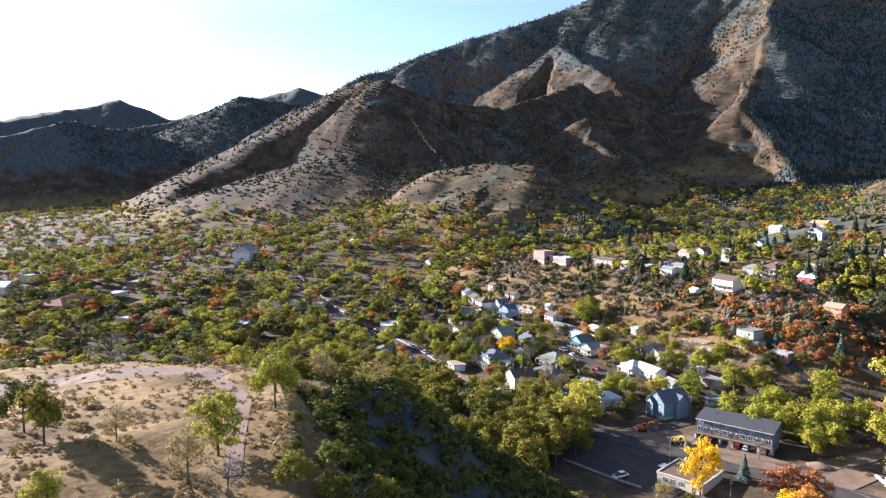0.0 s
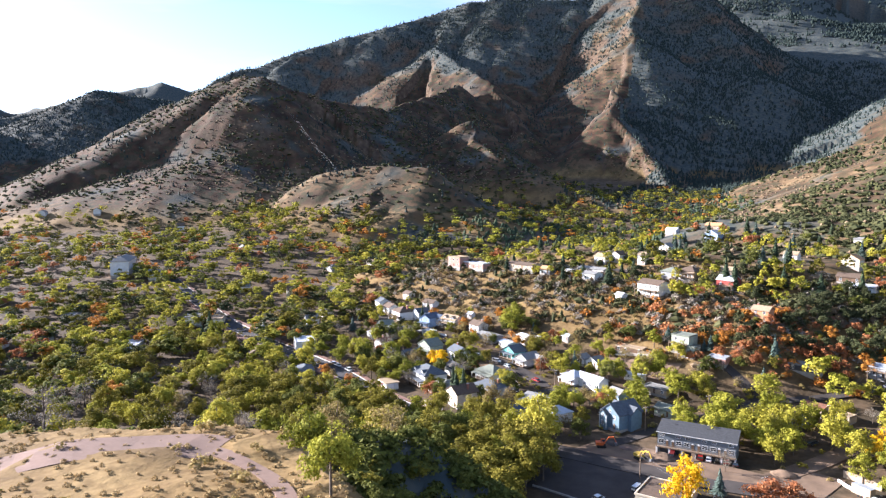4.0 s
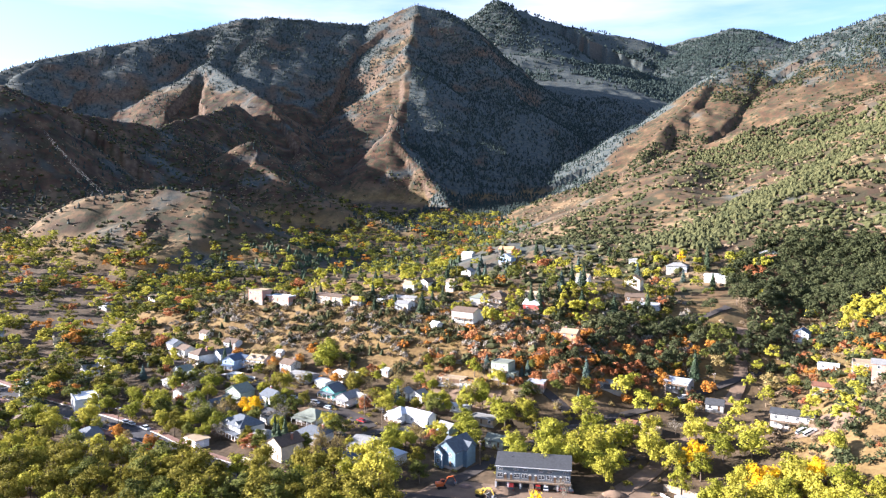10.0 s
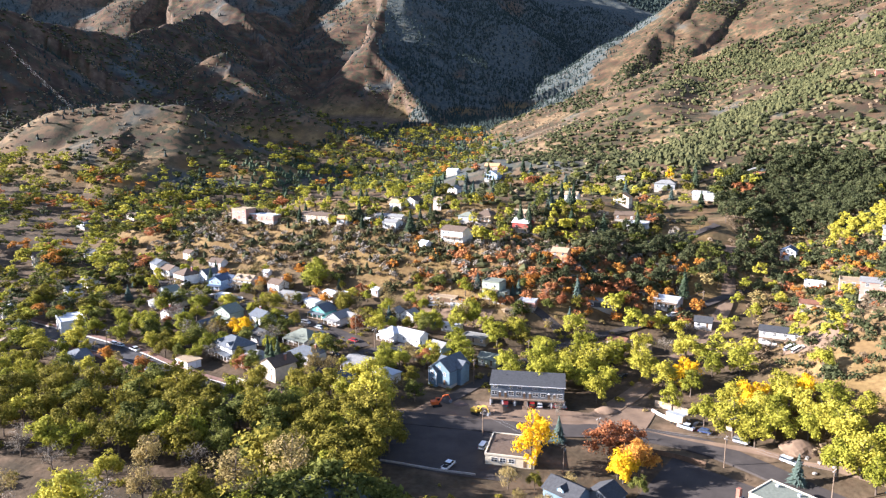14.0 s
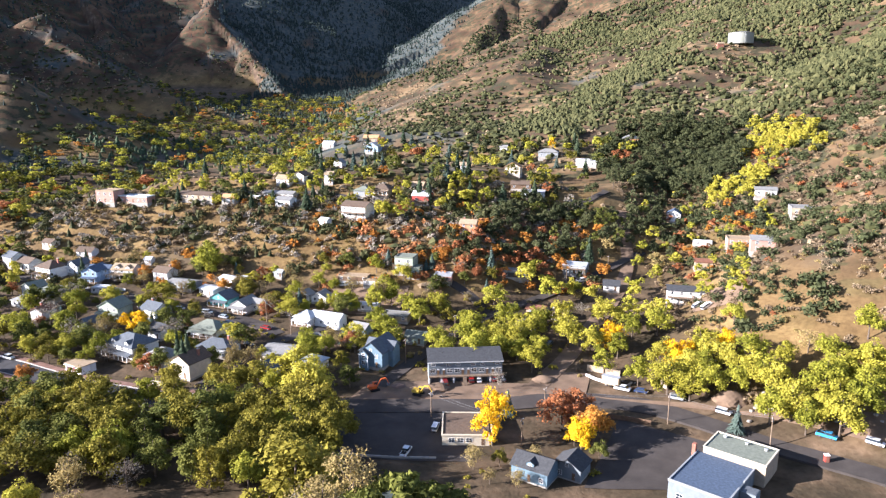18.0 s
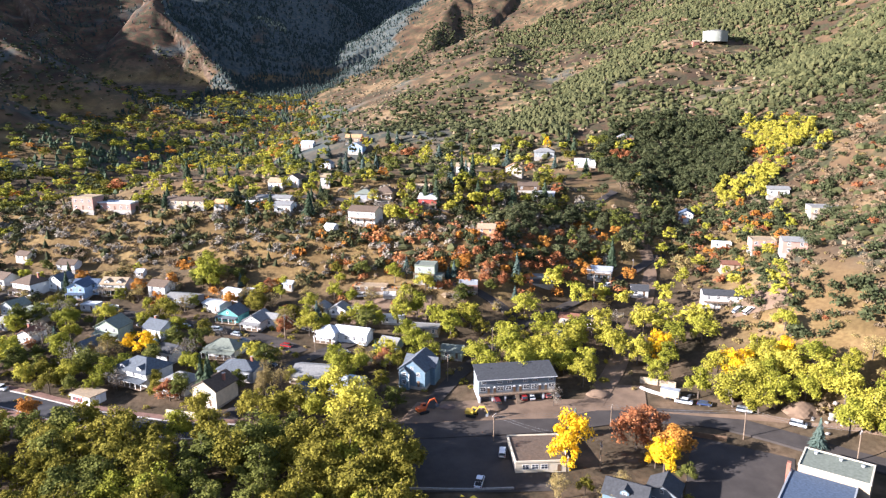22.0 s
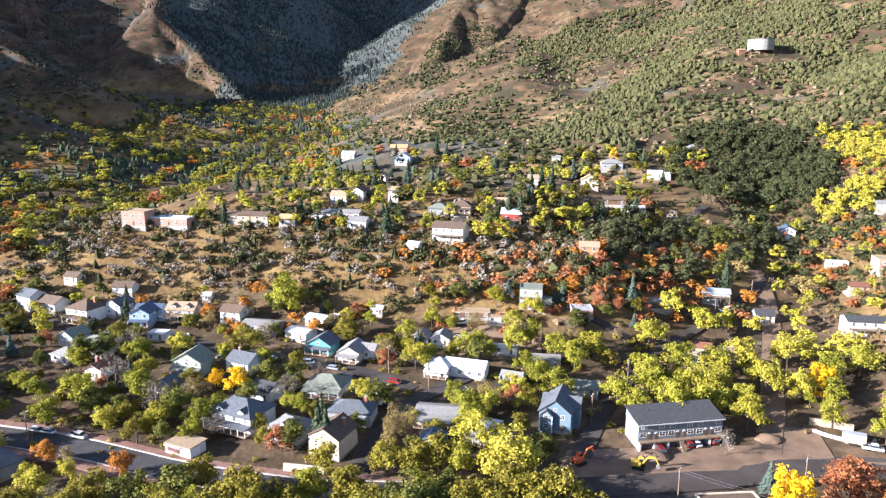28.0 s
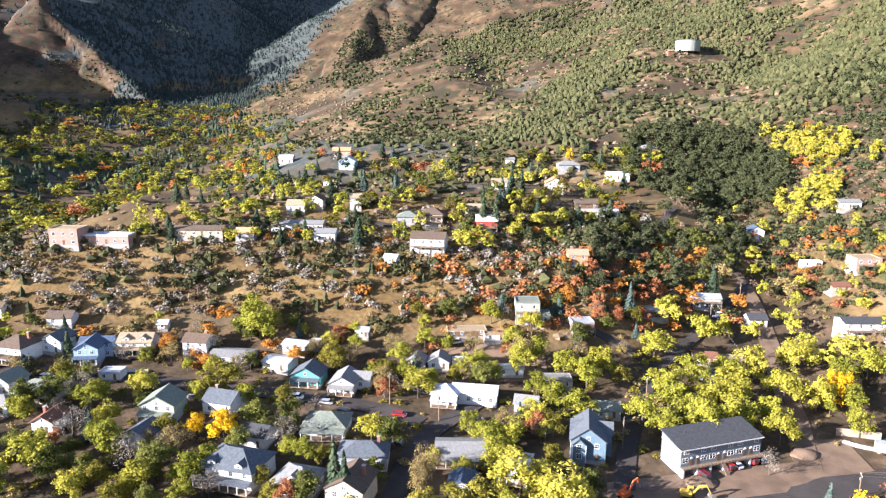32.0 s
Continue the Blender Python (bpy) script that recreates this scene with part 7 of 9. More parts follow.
far_tree("lime", 101.1, 332.8, 6.0, 1.29)
tree("pine", 83.0, 345.6, 8.3, 1.06)
tree("fir", 1.5, 384.6, 11.6, 1.09)
tree("fir", 19.6, 378.5, 12.1, 1.22)
far_tree("tan", -298.9, 335.5, 11.6, 1.16)
tree("fir", -167.2, 394.3, 8.4, 1.17)
far_tree("yellow", -8.8, 388.5, 9.0, 0.90)
tree("pine", 48.5, 367.9, 9.8, 0.93)
tree("pine", 76.1, 353.0, 8.7, 1.28)
tree("pine", 93.8, 341.4, 8.0, 0.93)
far_tree("lime", -121.8, 402.4, 9.4, 1.24)
far_tree("rust", 109.6, 330.1, 6.0, 1.12)
far_tree("green", 69.5, 357.6, 10.3, 1.09)
far_tree("green", -34.8, 397.0, 8.1, 1.29)
far_tree("green", -79.5, 402.9, 11.2, 1.03)
far_tree("green", 57.9, 364.3, 9.4, 1.20)
tree("pine", 32.6, 377.3, 13.1, 1.04)
tree("pine", 101.3, 338.1, 7.4, 1.28)
tree("pine", 63.8, 362.3, 10.1, 0.94)
tree("pine", 39.8, 375.1, 10.5, 0.91)
far_tree("orange", 137.3, 324.3, 7.4, 1.20)
far_tree("yellow", -58.0, 403.1, 12.3, 1.01)
far_tree("olive", -0.4, 390.9, 13.0, 1.06)
far_tree("lime", 27.0, 381.5, 8.6, 1.12)
tree("pine", 52.9, 369.8, 9.4, 0.97)
far_tree("green", -17.5, 396.0, 13.8, 1.12)
far_tree("lime", -105.0, 406.5, 9.7, 1.20)
tree("pine", 18.9, 385.2, 8.6, 0.97)
tree("pine", 117.7, 328.2, 6.0, 1.13)
far_tree("lime", -179.5, 398.3, 9.3, 0.99)
far_tree("lime", 123.3, 327.5, 5.2, 1.30)
far_tree("lime", -132.8, 406.2, 14.0, 1.30)
far_tree("yellow", -290.8, 349.9, 9.9, 1.15)
far_tree("orange", 109.4, 336.8, 7.9, 0.91)
tree("pine", 61.8, 367.7, 9.1, 1.19)
far_tree("lime", -89.6, 408.3, 10.0, 1.15)
far_tree("lime", 100.0, 344.2, 6.5, 1.14)
tree("pine", 95.5, 347.4, 5.2, 1.01)
far_tree("lime", -6.4, 395.7, 12.3, 1.27)
far_tree("olive", 46.4, 376.6, 9.6, 1.14)
far_tree("green", -63.9, 407.6, 13.6, 1.15)
far_tree("green", 76.7, 360.5, 10.8, 1.03)
far_tree("olive", -75.2, 408.7, 10.0, 1.18)
far_tree("green", -147.4, 406.5, 11.2, 1.14)
tree("pine", 84.4, 356.3, 10.3, 0.95)
tree("pine", 59.3, 371.2, 10.0, 1.16)
tree("spruce", -12.1, 399.2, 13.5, 1.06)
far_tree("lime", -313.5, 336.5, 8.5, 1.28)
tree("fir", -21.0, 401.5, 8.3, 1.05)
tree("fir", 37.1, 382.3, 13.7, 0.93)
far_tree("green", 71.8, 364.9, 9.9, 1.25)
tree("pine", 68.1, 367.8, 8.2, 1.14)
far_tree("lime", 4.9, 395.2, 11.3, 1.27)
far_tree("orange", -50.4, 408.1, 9.0, 1.20)
far_tree("rust", 107.6, 343.3, 6.1, 0.90)
tree("pine", 89.9, 355.8, 8.2, 1.09)
far_tree("green", 82.0, 361.3, 10.0, 0.95)
far_tree("lime", -276.7, 364.8, 9.7, 1.09)
far_tree("lime", 131.1, 332.9, 5.7, 1.28)
far_tree("green", 65.1, 371.9, 10.4, 0.91)
far_tree("yellow", 95.9, 353.6, 8.9, 1.18)
far_tree("green", -126.6, 413.7, 8.6, 0.93)
tree("pine", 139.5, 333.3, 6.8, 0.95)
tree("fir", -6.4, 402.1, 18.0, 0.70)
tree("pine", 105.3, 348.9, 7.0, 0.91)
far_tree("olive", 15.3, 397.3, 11.8, 0.94)
far_tree("lime", -342.0, 320.5, 10.7, 1.23)
tree("pine", 78.1, 369.1, 8.5, 1.21)
tree("spruce", -62.6, 415.7, 14.0, 0.80)
far_tree("lime", -115.9, 417.5, 12.0, 1.20)
far_tree("lime", 147.8, 335.8, 7.8, 1.11)
tree("pine", 134.0, 337.3, 6.2, 1.14)
tree("pine", 127.1, 338.0, 5.2, 1.08)
far_tree("lime", -161.7, 413.0, 8.5, 1.09)
far_tree("yellow", -143.5, 416.1, 10.9, 1.09)
tree("pine", 102.7, 354.8, 6.1, 1.14)
tree("pine", 92.4, 362.0, 9.7, 0.93)
far_tree("yellow", 114.4, 347.1, 7.3, 1.20)
far_tree("rust", 44.7, 388.8, 9.9, 1.16)
tree("fir", -135.4, 419.1, 9.3, 1.24)
tree("pine", 87.8, 367.1, 8.3, 1.30)
far_tree("rust", 109.1, 352.9, 7.4, 1.29)
tree("fir", 0.1, 406.7, 16.0, 0.70)
far_tree("yellow", -174.0, 413.7, 11.3, 0.94)
far_tree("green", -44.8, 417.8, 13.2, 1.04)
far_tree("lime", 139.4, 341.3, 6.3, 0.95)
tree("pine", 145.0, 340.8, 7.0, 0.98)
far_tree("lime", 130.6, 342.6, 7.2, 1.14)
tree("pine", -57.8, 421.0, 9.5, 1.13)
far_tree("olive", 39.5, 395.4, 12.7, 1.20)
tree("pine", 102.6, 360.8, 5.3, 0.90)
far_tree("yellow", -105.1, 424.9, 9.3, 1.12)
tree("pine", 97.0, 367.3, 8.2, 1.14)
tree("pine", 89.9, 371.9, 10.5, 1.00)
far_tree("lime", 149.6, 343.9, 5.4, 1.17)
far_tree("yellow", -164.4, 420.9, 9.1, 1.09)
far_tree("olive", 12.3, 408.9, 9.8, 0.99)
far_tree("lime", 126.4, 347.1, 5.8, 1.08)
far_tree("green", -151.0, 423.9, 11.0, 0.94)
far_tree("orange", 135.4, 346.8, 5.9, 1.17)
far_tree("orange", 142.1, 346.5, 6.5, 1.23)
tree("pine", 89.0, 376.1, 8.5, 0.92)
far_tree("yellow", -184.5, 419.8, 11.5, 1.10)
far_tree("orange", 123.8, 353.1, 6.2, 1.03)
tree("pine", 103.3, 368.1, 8.3, 1.00)
tree("spruce", -3.2, 417.1, 9.9, 1.09)
far_tree("green", -176.4, 422.4, 9.2, 0.97)
tree("pine", 69.7, 389.0, 10.8, 1.14)
far_tree("lime", 117.0, 359.5, 6.9, 1.07)
tree("pine", 100.5, 372.3, 10.5, 1.06)
far_tree("orange", 132.0, 351.7, 7.1, 1.12)
far_tree("green", 95.5, 376.8, 9.7, 1.30)
far_tree("olive", 48.1, 402.3, 11.6, 1.02)
far_tree("green", -48.1, 430.2, 11.2, 1.29)
far_tree("yellow", -310.8, 367.7, 8.7, 1.22)
tree("pine", 112.5, 366.5, 7.3, 1.12)
far_tree("yellow", 148.2, 351.9, 6.7, 1.30)
tree("pine", 154.4, 351.6, 5.5, 0.91)
far_tree("lime", -119.2, 434.5, 9.3, 0.91)
tree("fir", -94.0, 435.2, 10.3, 1.15)
far_tree("green", 39.9, 407.9, 13.2, 1.24)
far_tree("orange", 139.0, 354.6, 6.1, 1.27)
tree("fir", -145.2, 433.3, 8.7, 1.24)
tree("pine", 119.5, 364.3, 5.3, 1.18)
tree("pine", 104.0, 375.9, 8.7, 1.27)
far_tree("rust", 109.1, 373.8, 5.1, 1.19)
far_tree("lime", -107.6, 439.0, 10.9, 1.20)
tree("pine", 129.5, 360.9, 6.4, 1.27)
far_tree("lime", 151.5, 357.3, 5.7, 1.27)
far_tree("rust", 118.0, 370.5, 5.1, 1.10)
far_tree("yellow", -127.0, 439.7, 9.1, 0.99)
far_tree("olive", 25.8, 419.4, 11.5, 1.14)
tree("pine", 134.7, 360.3, 6.0, 0.98)
tree("fir", -158.9, 437.0, 8.3, 0.91)
tree("pine", 105.2, 381.7, 8.1, 1.12)
far_tree("yellow", 98.8, 386.8, 7.0, 0.99)
tree("pine", 142.0, 361.9, 6.7, 1.20)
tree("pine", 124.3, 369.9, 6.6, 1.23)
far_tree("lime", 130.2, 366.0, 5.9, 1.15)
tree("fir", -170.7, 438.5, 11.5, 1.18)
far_tree("yellow", -322.8, 375.6, 8.9, 0.93)
far_tree("green", -102.7, 447.7, 11.9, 1.06)
far_tree("olive", -92.4, 448.9, 11.1, 1.05)
far_tree("lime", 119.3, 380.1, 7.9, 1.28)
tree("spruce", -75.7, 448.6, 13.0, 0.90)
far_tree("olive", -49.4, 447.0, 13.3, 0.99)
tree("pine", 84.1, 404.2, 12.1, 1.16)
far_tree("orange", 137.8, 370.0, 7.1, 0.91)
far_tree("lime", -191.3, 441.5, 9.4, 1.20)
far_tree("yellow", 131.3, 375.8, 10.5, 0.94)
far_tree("yellow", 147.7, 371.3, 13.0, 1.20)
far_tree("orange", -336.8, 372.7, 9.4, 1.00)
far_tree("lime", -150.0, 450.4, 8.8, 1.14)
far_tree("green", -107.9, 455.1, 11.7, 1.24)
tree("spruce", -57.5, 454.1, 9.7, 1.02)
far_tree("yellow", 138.5, 375.7, 9.0, 1.21)
far_tree("lime", 125.2, 388.6, 6.7, 0.92)
far_tree("lime", -27.6, 453.0, 9.8, 1.15)
tree("pine", 110.9, 398.6, 8.7, 0.96)
far_tree("yellow", 16.4, 443.1, 11.9, 1.02)
far_tree("yellow", 146.9, 379.6, 6.6, 0.97)
far_tree("yellow", 138.6, 382.4, 10.1, 0.98)
far_tree("yellow", -381.6, 344.8, 11.2, 1.07)
far_tree("yellow", -143.1, 460.3, 8.3, 0.95)
far_tree("lime", -184.6, 453.6, 9.3, 1.00)
far_tree("yellow", -374.9, 353.1, 11.4, 1.20)
far_tree("yellow", 4.0, 449.8, 10.8, 0.98)
far_tree("yellow", 46.7, 435.9, 12.5, 1.18)
tree("pine", 131.6, 391.2, 8.6, 1.02)
far_tree("yellow", 152.3, 384.1, 8.2, 1.20)
tree("pine", 99.8, 413.3, 12.2, 1.28)
far_tree("yellow", 143.1, 385.3, 9.6, 1.25)
far_tree("olive", -92.8, 467.2, 11.6, 1.21)
tree("pine", 125.9, 398.1, 6.7, 0.93)
far_tree("yellow", -100.4, 468.3, 8.0, 0.99)
tree("pine", -58.9, 466.4, 11.4, 1.29)
tree("fir", -170.1, 462.7, 8.9, 1.00)
far_tree("lime", -162.1, 464.4, 10.1, 1.12)
far_tree("green", -33.6, 463.8, 8.4, 1.29)
tree("pine", 113.2, 409.1, 6.9, 1.16)
far_tree("green", 70.8, 432.3, 8.2, 1.24)
far_tree("yellow", 148.3, 388.3, 10.0, 1.04)
far_tree("yellow", 163.4, 386.5, 8.4, 1.27)
far_tree("yellow", 99.1, 419.8, 8.8, 1.24)
far_tree("lime", -129.6, 471.3, 11.1, 0.95)
far_tree("yellow", 121.6, 406.7, 7.8, 1.29)
far_tree("yellow", 156.3, 390.0, 8.3, 1.30)
far_tree("yellow", 144.6, 391.6, 10.5, 1.25)
tree("pine", 96.6, 425.3, 10.8, 1.11)
tree("pine", 130.4, 406.3, 6.0, 0.95)
far_tree("yellow", 169.2, 392.9, 7.5, 1.29)
far_tree("lime", -391.8, 356.3, 10.5, 1.24)
far_tree("yellow", 149.6, 395.6, 9.3, 1.21)
far_tree("green", -120.2, 477.8, 8.3, 1.12)
far_tree("lime", 11.7, 464.1, 13.1, 1.21)
far_tree("lime", 64.6, 445.7, 11.2, 1.08)
far_tree("yellow", -10.4, 471.4, 10.1, 1.11)
far_tree("lime", 155.8, 398.4, 6.8, 1.18)
tree("pine", 139.7, 405.3, 12.5, 1.13)
tree("pine", 117.8, 419.9, 6.2, 0.92)
far_tree("rust", 40.0, 457.3, 8.8, 1.18)
far_tree("green", -141.8, 480.2, 8.3, 0.92)
far_tree("green", -132.0, 481.3, 9.7, 1.25)
tree("pine", -69.7, 481.5, 8.3, 0.92)
tree("pine", 102.2, 430.3, 9.6, 1.24)
far_tree("green", 5.8, 469.8, 10.7, 0.95)
tree("fir", 73.9, 447.1, 10.5, 1.26)
tree("pine", 131.6, 415.9, 12.0, 1.02)
tree("pine", 125.9, 419.6, 11.3, 0.93)
tree("pine", 109.6, 430.6, 11.4, 1.16)
far_tree("green", -163.7, 483.4, 11.4, 1.19)
far_tree("lime", 167.0, 405.5, 8.1, 1.09)
tree("pine", 116.5, 430.3, 9.7, 1.01)
tree("pine", 140.3, 415.2, 13.0, 1.08)
far_tree("yellow", -146.0, 487.5, 10.9, 1.10)
far_tree("yellow", -26.1, 485.8, 12.9, 1.12)
tree("spruce", 57.0, 462.7, 8.6, 1.00)
far_tree("lime", 175.0, 407.3, 7.7, 0.97)
tree("fir", -110.7, 492.9, 9.3, 1.03)
far_tree("rust", -39.1, 489.6, 13.6, 1.23)
tree("pine", 149.9, 414.0, 10.0, 1.14)
far_tree("yellow", 37.5, 472.1, 13.6, 1.20)
tree("pine", 142.5, 420.3, 11.1, 0.93)
tree("pine", 139.8, 425.2, 10.2, 0.93)
tree("pine", 120.4, 437.8, 12.1, 1.19)
tree("pine", 108.8, 444.7, 12.9, 1.11)
tree("spruce", 28.0, 479.6, 11.8, 1.07)
far_tree("green", 84.7, 457.9, 12.6, 1.12)
tree("pine", 134.8, 430.2, 10.3, 1.22)
tree("pine", 149.0, 420.7, 9.3, 0.99)
far_tree("green", 92.7, 455.3, 9.6, 1.28)
far_tree("olive", 176.6, 415.2, 6.5, 0.96)
far_tree("olive", 66.7, 468.4, 12.7, 1.23)
far_tree("orange", 170.3, 418.6, 8.7, 1.14)
tree("pine", 127.7, 439.8, 9.0, 0.92)
tree("pine", 141.6, 431.7, 11.1, 1.29)
tree("pine", 136.7, 436.0, 9.0, 0.94)
tree("pine", 39.6, 483.7, 8.7, 1.19)
far_tree("lime", -147.5, 504.0, 8.0, 1.22)
tree("pine", 147.5, 430.6, 11.8, 0.97)
tree("pine", 122.0, 448.4, 12.0, 1.12)
far_tree("orange", 183.7, 422.4, 6.1, 1.29)
far_tree("green", -160.6, 505.5, 9.4, 1.11)
far_tree("yellow", 176.4, 424.5, 8.0, 1.22)
far_tree("rust", 96.6, 464.8, 9.8, 1.09)
tree("pine", 130.1, 446.4, 12.5, 1.25)
tree("pine", 159.6, 427.8, 9.3, 1.01)
tree("pine", 114.9, 455.7, 9.4, 1.13)
far_tree("yellow", 8.8, 497.9, 8.0, 1.20)
tree("pine", 154.0, 432.2, 9.3, 1.01)
tree("fir", 72.0, 477.3, 13.7, 0.97)
far_tree("rust", 102.8, 463.8, 12.2, 1.21)
tree("pine", 146.9, 438.3, 12.1, 1.27)
far_tree("orange", 191.7, 426.1, 7.0, 1.18)
far_tree("yellow", 165.4, 431.0, 8.1, 0.90)
far_tree("olive", 87.0, 474.0, 10.4, 0.92)
tree("pine", 120.2, 457.1, 9.1, 0.96)
far_tree("gold", 56.2, 487.9, 13.0, 0.70)
tree("pine", 154.2, 438.2, 11.3, 1.15)
tree("pine", 135.0, 451.6, 11.7, 1.03)
far_tree("lime", 65.9, 486.1, 9.1, 1.21)
tree("pine", 73.7, 483.3, 9.8, 0.97)
tree("pine", 116.0, 463.2, 10.1, 1.14)
far_tree("olive", -0.2, 507.7, 8.7, 0.98)
far_tree("lime", 28.5, 500.5, 9.3, 1.23)
tree("pine", 123.1, 463.0, 12.8, 1.15)
tree("pine", 167.6, 438.1, 12.7, 1.06)
far_tree("lime", 42.3, 499.5, 11.8, 1.27)
far_tree("olive", 190.4, 434.9, 6.3, 1.13)
far_tree("lime", 106.9, 473.9, 12.4, 1.12)
tree("pine", -10.8, 514.8, 9.7, 0.93)
tree("pine", 147.0, 451.4, 10.9, 1.18)
far_tree("green", 6.7, 511.2, 10.0, 1.04)
far_tree("olive", 78.9, 487.7, 9.7, 0.92)
tree("pine", 67.0, 493.3, 10.9, 0.92)
tree("pine", 159.0, 445.0, 11.8, 1.09)
far_tree("lime", 87.8, 485.1, 13.7, 1.07)
tree("spruce", -16.5, 518.1, 10.6, 1.17)
tree("pine", 129.2, 464.7, 9.4, 1.05)
far_tree("yellow", 102.0, 479.4, 11.1, 0.91)
far_tree("olive", 202.0, 436.3, 7.6, 1.07)
tree("pine", 136.5, 461.0, 12.6, 0.92)
far_tree("lime", -24.7, 520.7, 8.9, 1.24)
far_tree("lime", 171.8, 443.6, 9.0, 1.26)
tree("pine", 18.6, 512.7, 13.8, 1.03)
far_tree("green", 31.4, 509.3, 9.8, 1.21)
tree("fir", -0.3, 517.6, 8.5, 1.14)
far_tree("green", 94.4, 485.7, 11.5, 1.27)
tree("pine", 122.9, 471.8, 11.0, 1.20)
tree("pine", 157.3, 451.4, 11.7, 1.04)
tree("pine", 9.2, 517.2, 11.2, 0.95)
far_tree("olive", 38.6, 509.7, 9.4, 1.30)
far_tree("pine", 144.4, 461.8, 12.0, 1.03)
far_tree("lime", -48.1, 528.7, 13.8, 1.18)
far_tree("pine", 133.6, 468.9, 9.9, 1.00)
far_tree("lime", 57.8, 504.4, 8.2, 1.00)
far_tree("pine", 166.3, 449.0, 11.1, 1.04)
far_tree("green", -9.4, 523.9, 11.6, 1.09)
far_tree("olive", -61.6, 531.7, 13.6, 0.95)
tree("fir", -41.3, 529.8, 9.4, 1.11)
tree("fir", 73.0, 500.4, 9.0, 1.08)
far_tree("olive", 181.6, 448.0, 6.9, 1.01)
far_tree("pine", 175.3, 449.2, 11.9, 1.10)
far_tree("pine", 124.7, 477.2, 9.7, 1.13)
far_tree("orange", 187.8, 448.3, 7.2, 1.15)
far_tree("yellow", 198.7, 446.4, 6.5, 0.93)
far_tree("pine", 151.3, 462.6, 10.6, 0.99)
far_tree("pine", 140.0, 470.3, 10.8, 1.11)
far_tree("pine", 159.2, 458.9, 9.8, 1.14)
tree("fir", -75.1, 536.3, 10.0, 1.10)
far_tree("pine", 119.6, 483.5, 11.9, 1.27)
far_tree("olive", -48.9, 535.0, 9.7, 1.22)
far_tree("pine", 168.8, 455.0, 12.3, 0.90)
far_tree("olive", -23.7, 533.5, 8.2, 1.15)
far_tree("yellow", 213.3, 447.6, 8.9, 1.05)
far_tree("yellow", 204.2, 450.4, 6.6, 0.95)
far_tree("pine", 146.6, 471.9, 9.4, 1.27)
far_tree("yellow", 197.0, 452.5, 7.3, 1.11)
far_tree("pine", -81.6, 542.0, 12.6, 0.94)
far_tree("pine", 175.5, 457.8, 9.1, 0.95)
far_tree("pine", 155.6, 468.8, 9.4, 1.29)
tree("fir", -118.6, 542.9, 8.5, 1.19)
far_tree("pine", 133.7, 483.3, 10.5, 0.91)
tree("fir", -107.5, 544.6, 8.3, 1.21)
far_tree("green", 10.6, 531.8, 9.0, 0.97)
tree("fir", 4.7, 533.9, 8.2, 1.30)
far_tree("pine", 170.7, 462.3, 9.2, 0.95)
tree("spruce", -99.6, 547.2, 9.7, 1.26)
far_tree("yellow", 198.4, 459.5, 8.5, 1.15)
far_tree("pine", 162.3, 470.8, 9.9, 1.03)
far_tree("yellow", -70.2, 547.8, 13.3, 0.98)
far_tree("pine", 182.8, 463.6, 9.3, 1.09)
far_tree("lime", -131.0, 548.9, 10.7, 1.13)
far_tree("yellow", 214.0, 458.0, 6.2, 1.01)
far_tree("pine", 149.2, 482.7, 9.3, 1.05)
far_tree("pine", 136.7, 490.0, 10.2, 1.09)
far_tree("pine", 159.8, 476.2, 10.9, 0.97)
far_tree("pine", 130.3, 494.2, 11.0, 1.16)
far_tree("pine", 174.4, 468.1, 9.9, 0.98)
far_tree("yellow", 193.4, 465.2, 7.5, 1.24)
far_tree("olive", 209.2, 462.1, 7.7, 1.06)
tree("spruce", -47.9, 551.2, 10.0, 1.01)
far_tree("yellow", 202.8, 465.8, 8.2, 1.15)
far_tree("pine", 137.1, 495.8, 10.2, 1.12)
tree("fir", -54.9, 554.9, 12.6, 1.05)
far_tree("pine", 162.3, 481.6, 10.0, 1.11)
far_tree("pine", 177.7, 473.3, 10.7, 1.25)
far_tree("yellow", 193.3, 471.3, 7.3, 1.00)
far_tree("pine", 169.8, 478.8, 12.9, 1.16)
far_tree("pine", 143.1, 495.0, 9.8, 1.05)
tree("fir", -84.1, 559.0, 10.8, 1.01)
far_tree("yellow", 214.3, 467.7, 7.4, 1.15)
far_tree("pine", 133.8, 502.2, 9.2, 1.00)
far_tree("rust", -74.1, 560.8, 8.1, 1.25)
far_tree("pine", 161.4, 487.2, 11.1, 0.90)
far_tree("rust", -95.2, 563.7, 10.4, 1.29)
far_tree("orange", 210.6, 474.3, 6.9, 1.23)
far_tree("pine", 195.1, 478.1, 10.0, 1.26)
far_tree("pine", 156.5, 496.6, 11.4, 1.04)
far_tree("olive", -99.9, 569.2, 8.8, 1.07)
far_tree("olive", 202.3, 481.3, 8.0, 1.12)
far_tree("pine", 141.7, 509.1, 11.6, 1.07)
far_tree("pine", 175.9, 488.9, 12.1, 1.09)
far_tree("pine", 153.7, 502.8, 12.8, 0.95)
far_tree("lime", -141.3, 570.5, 10.1, 1.17)
far_tree("pine", 171.0, 494.9, 12.3, 0.95)
far_tree("pine", 191.5, 487.3, 10.4, 0.95)
far_tree("pine", 161.6, 502.2, 9.9, 1.12)
far_tree("pine", 141.1, 515.0, 9.1, 1.13)
far_tree("pine", 186.4, 491.4, 9.2, 1.26)
far_tree("pine", 156.2, 510.0, 10.7, 1.18)
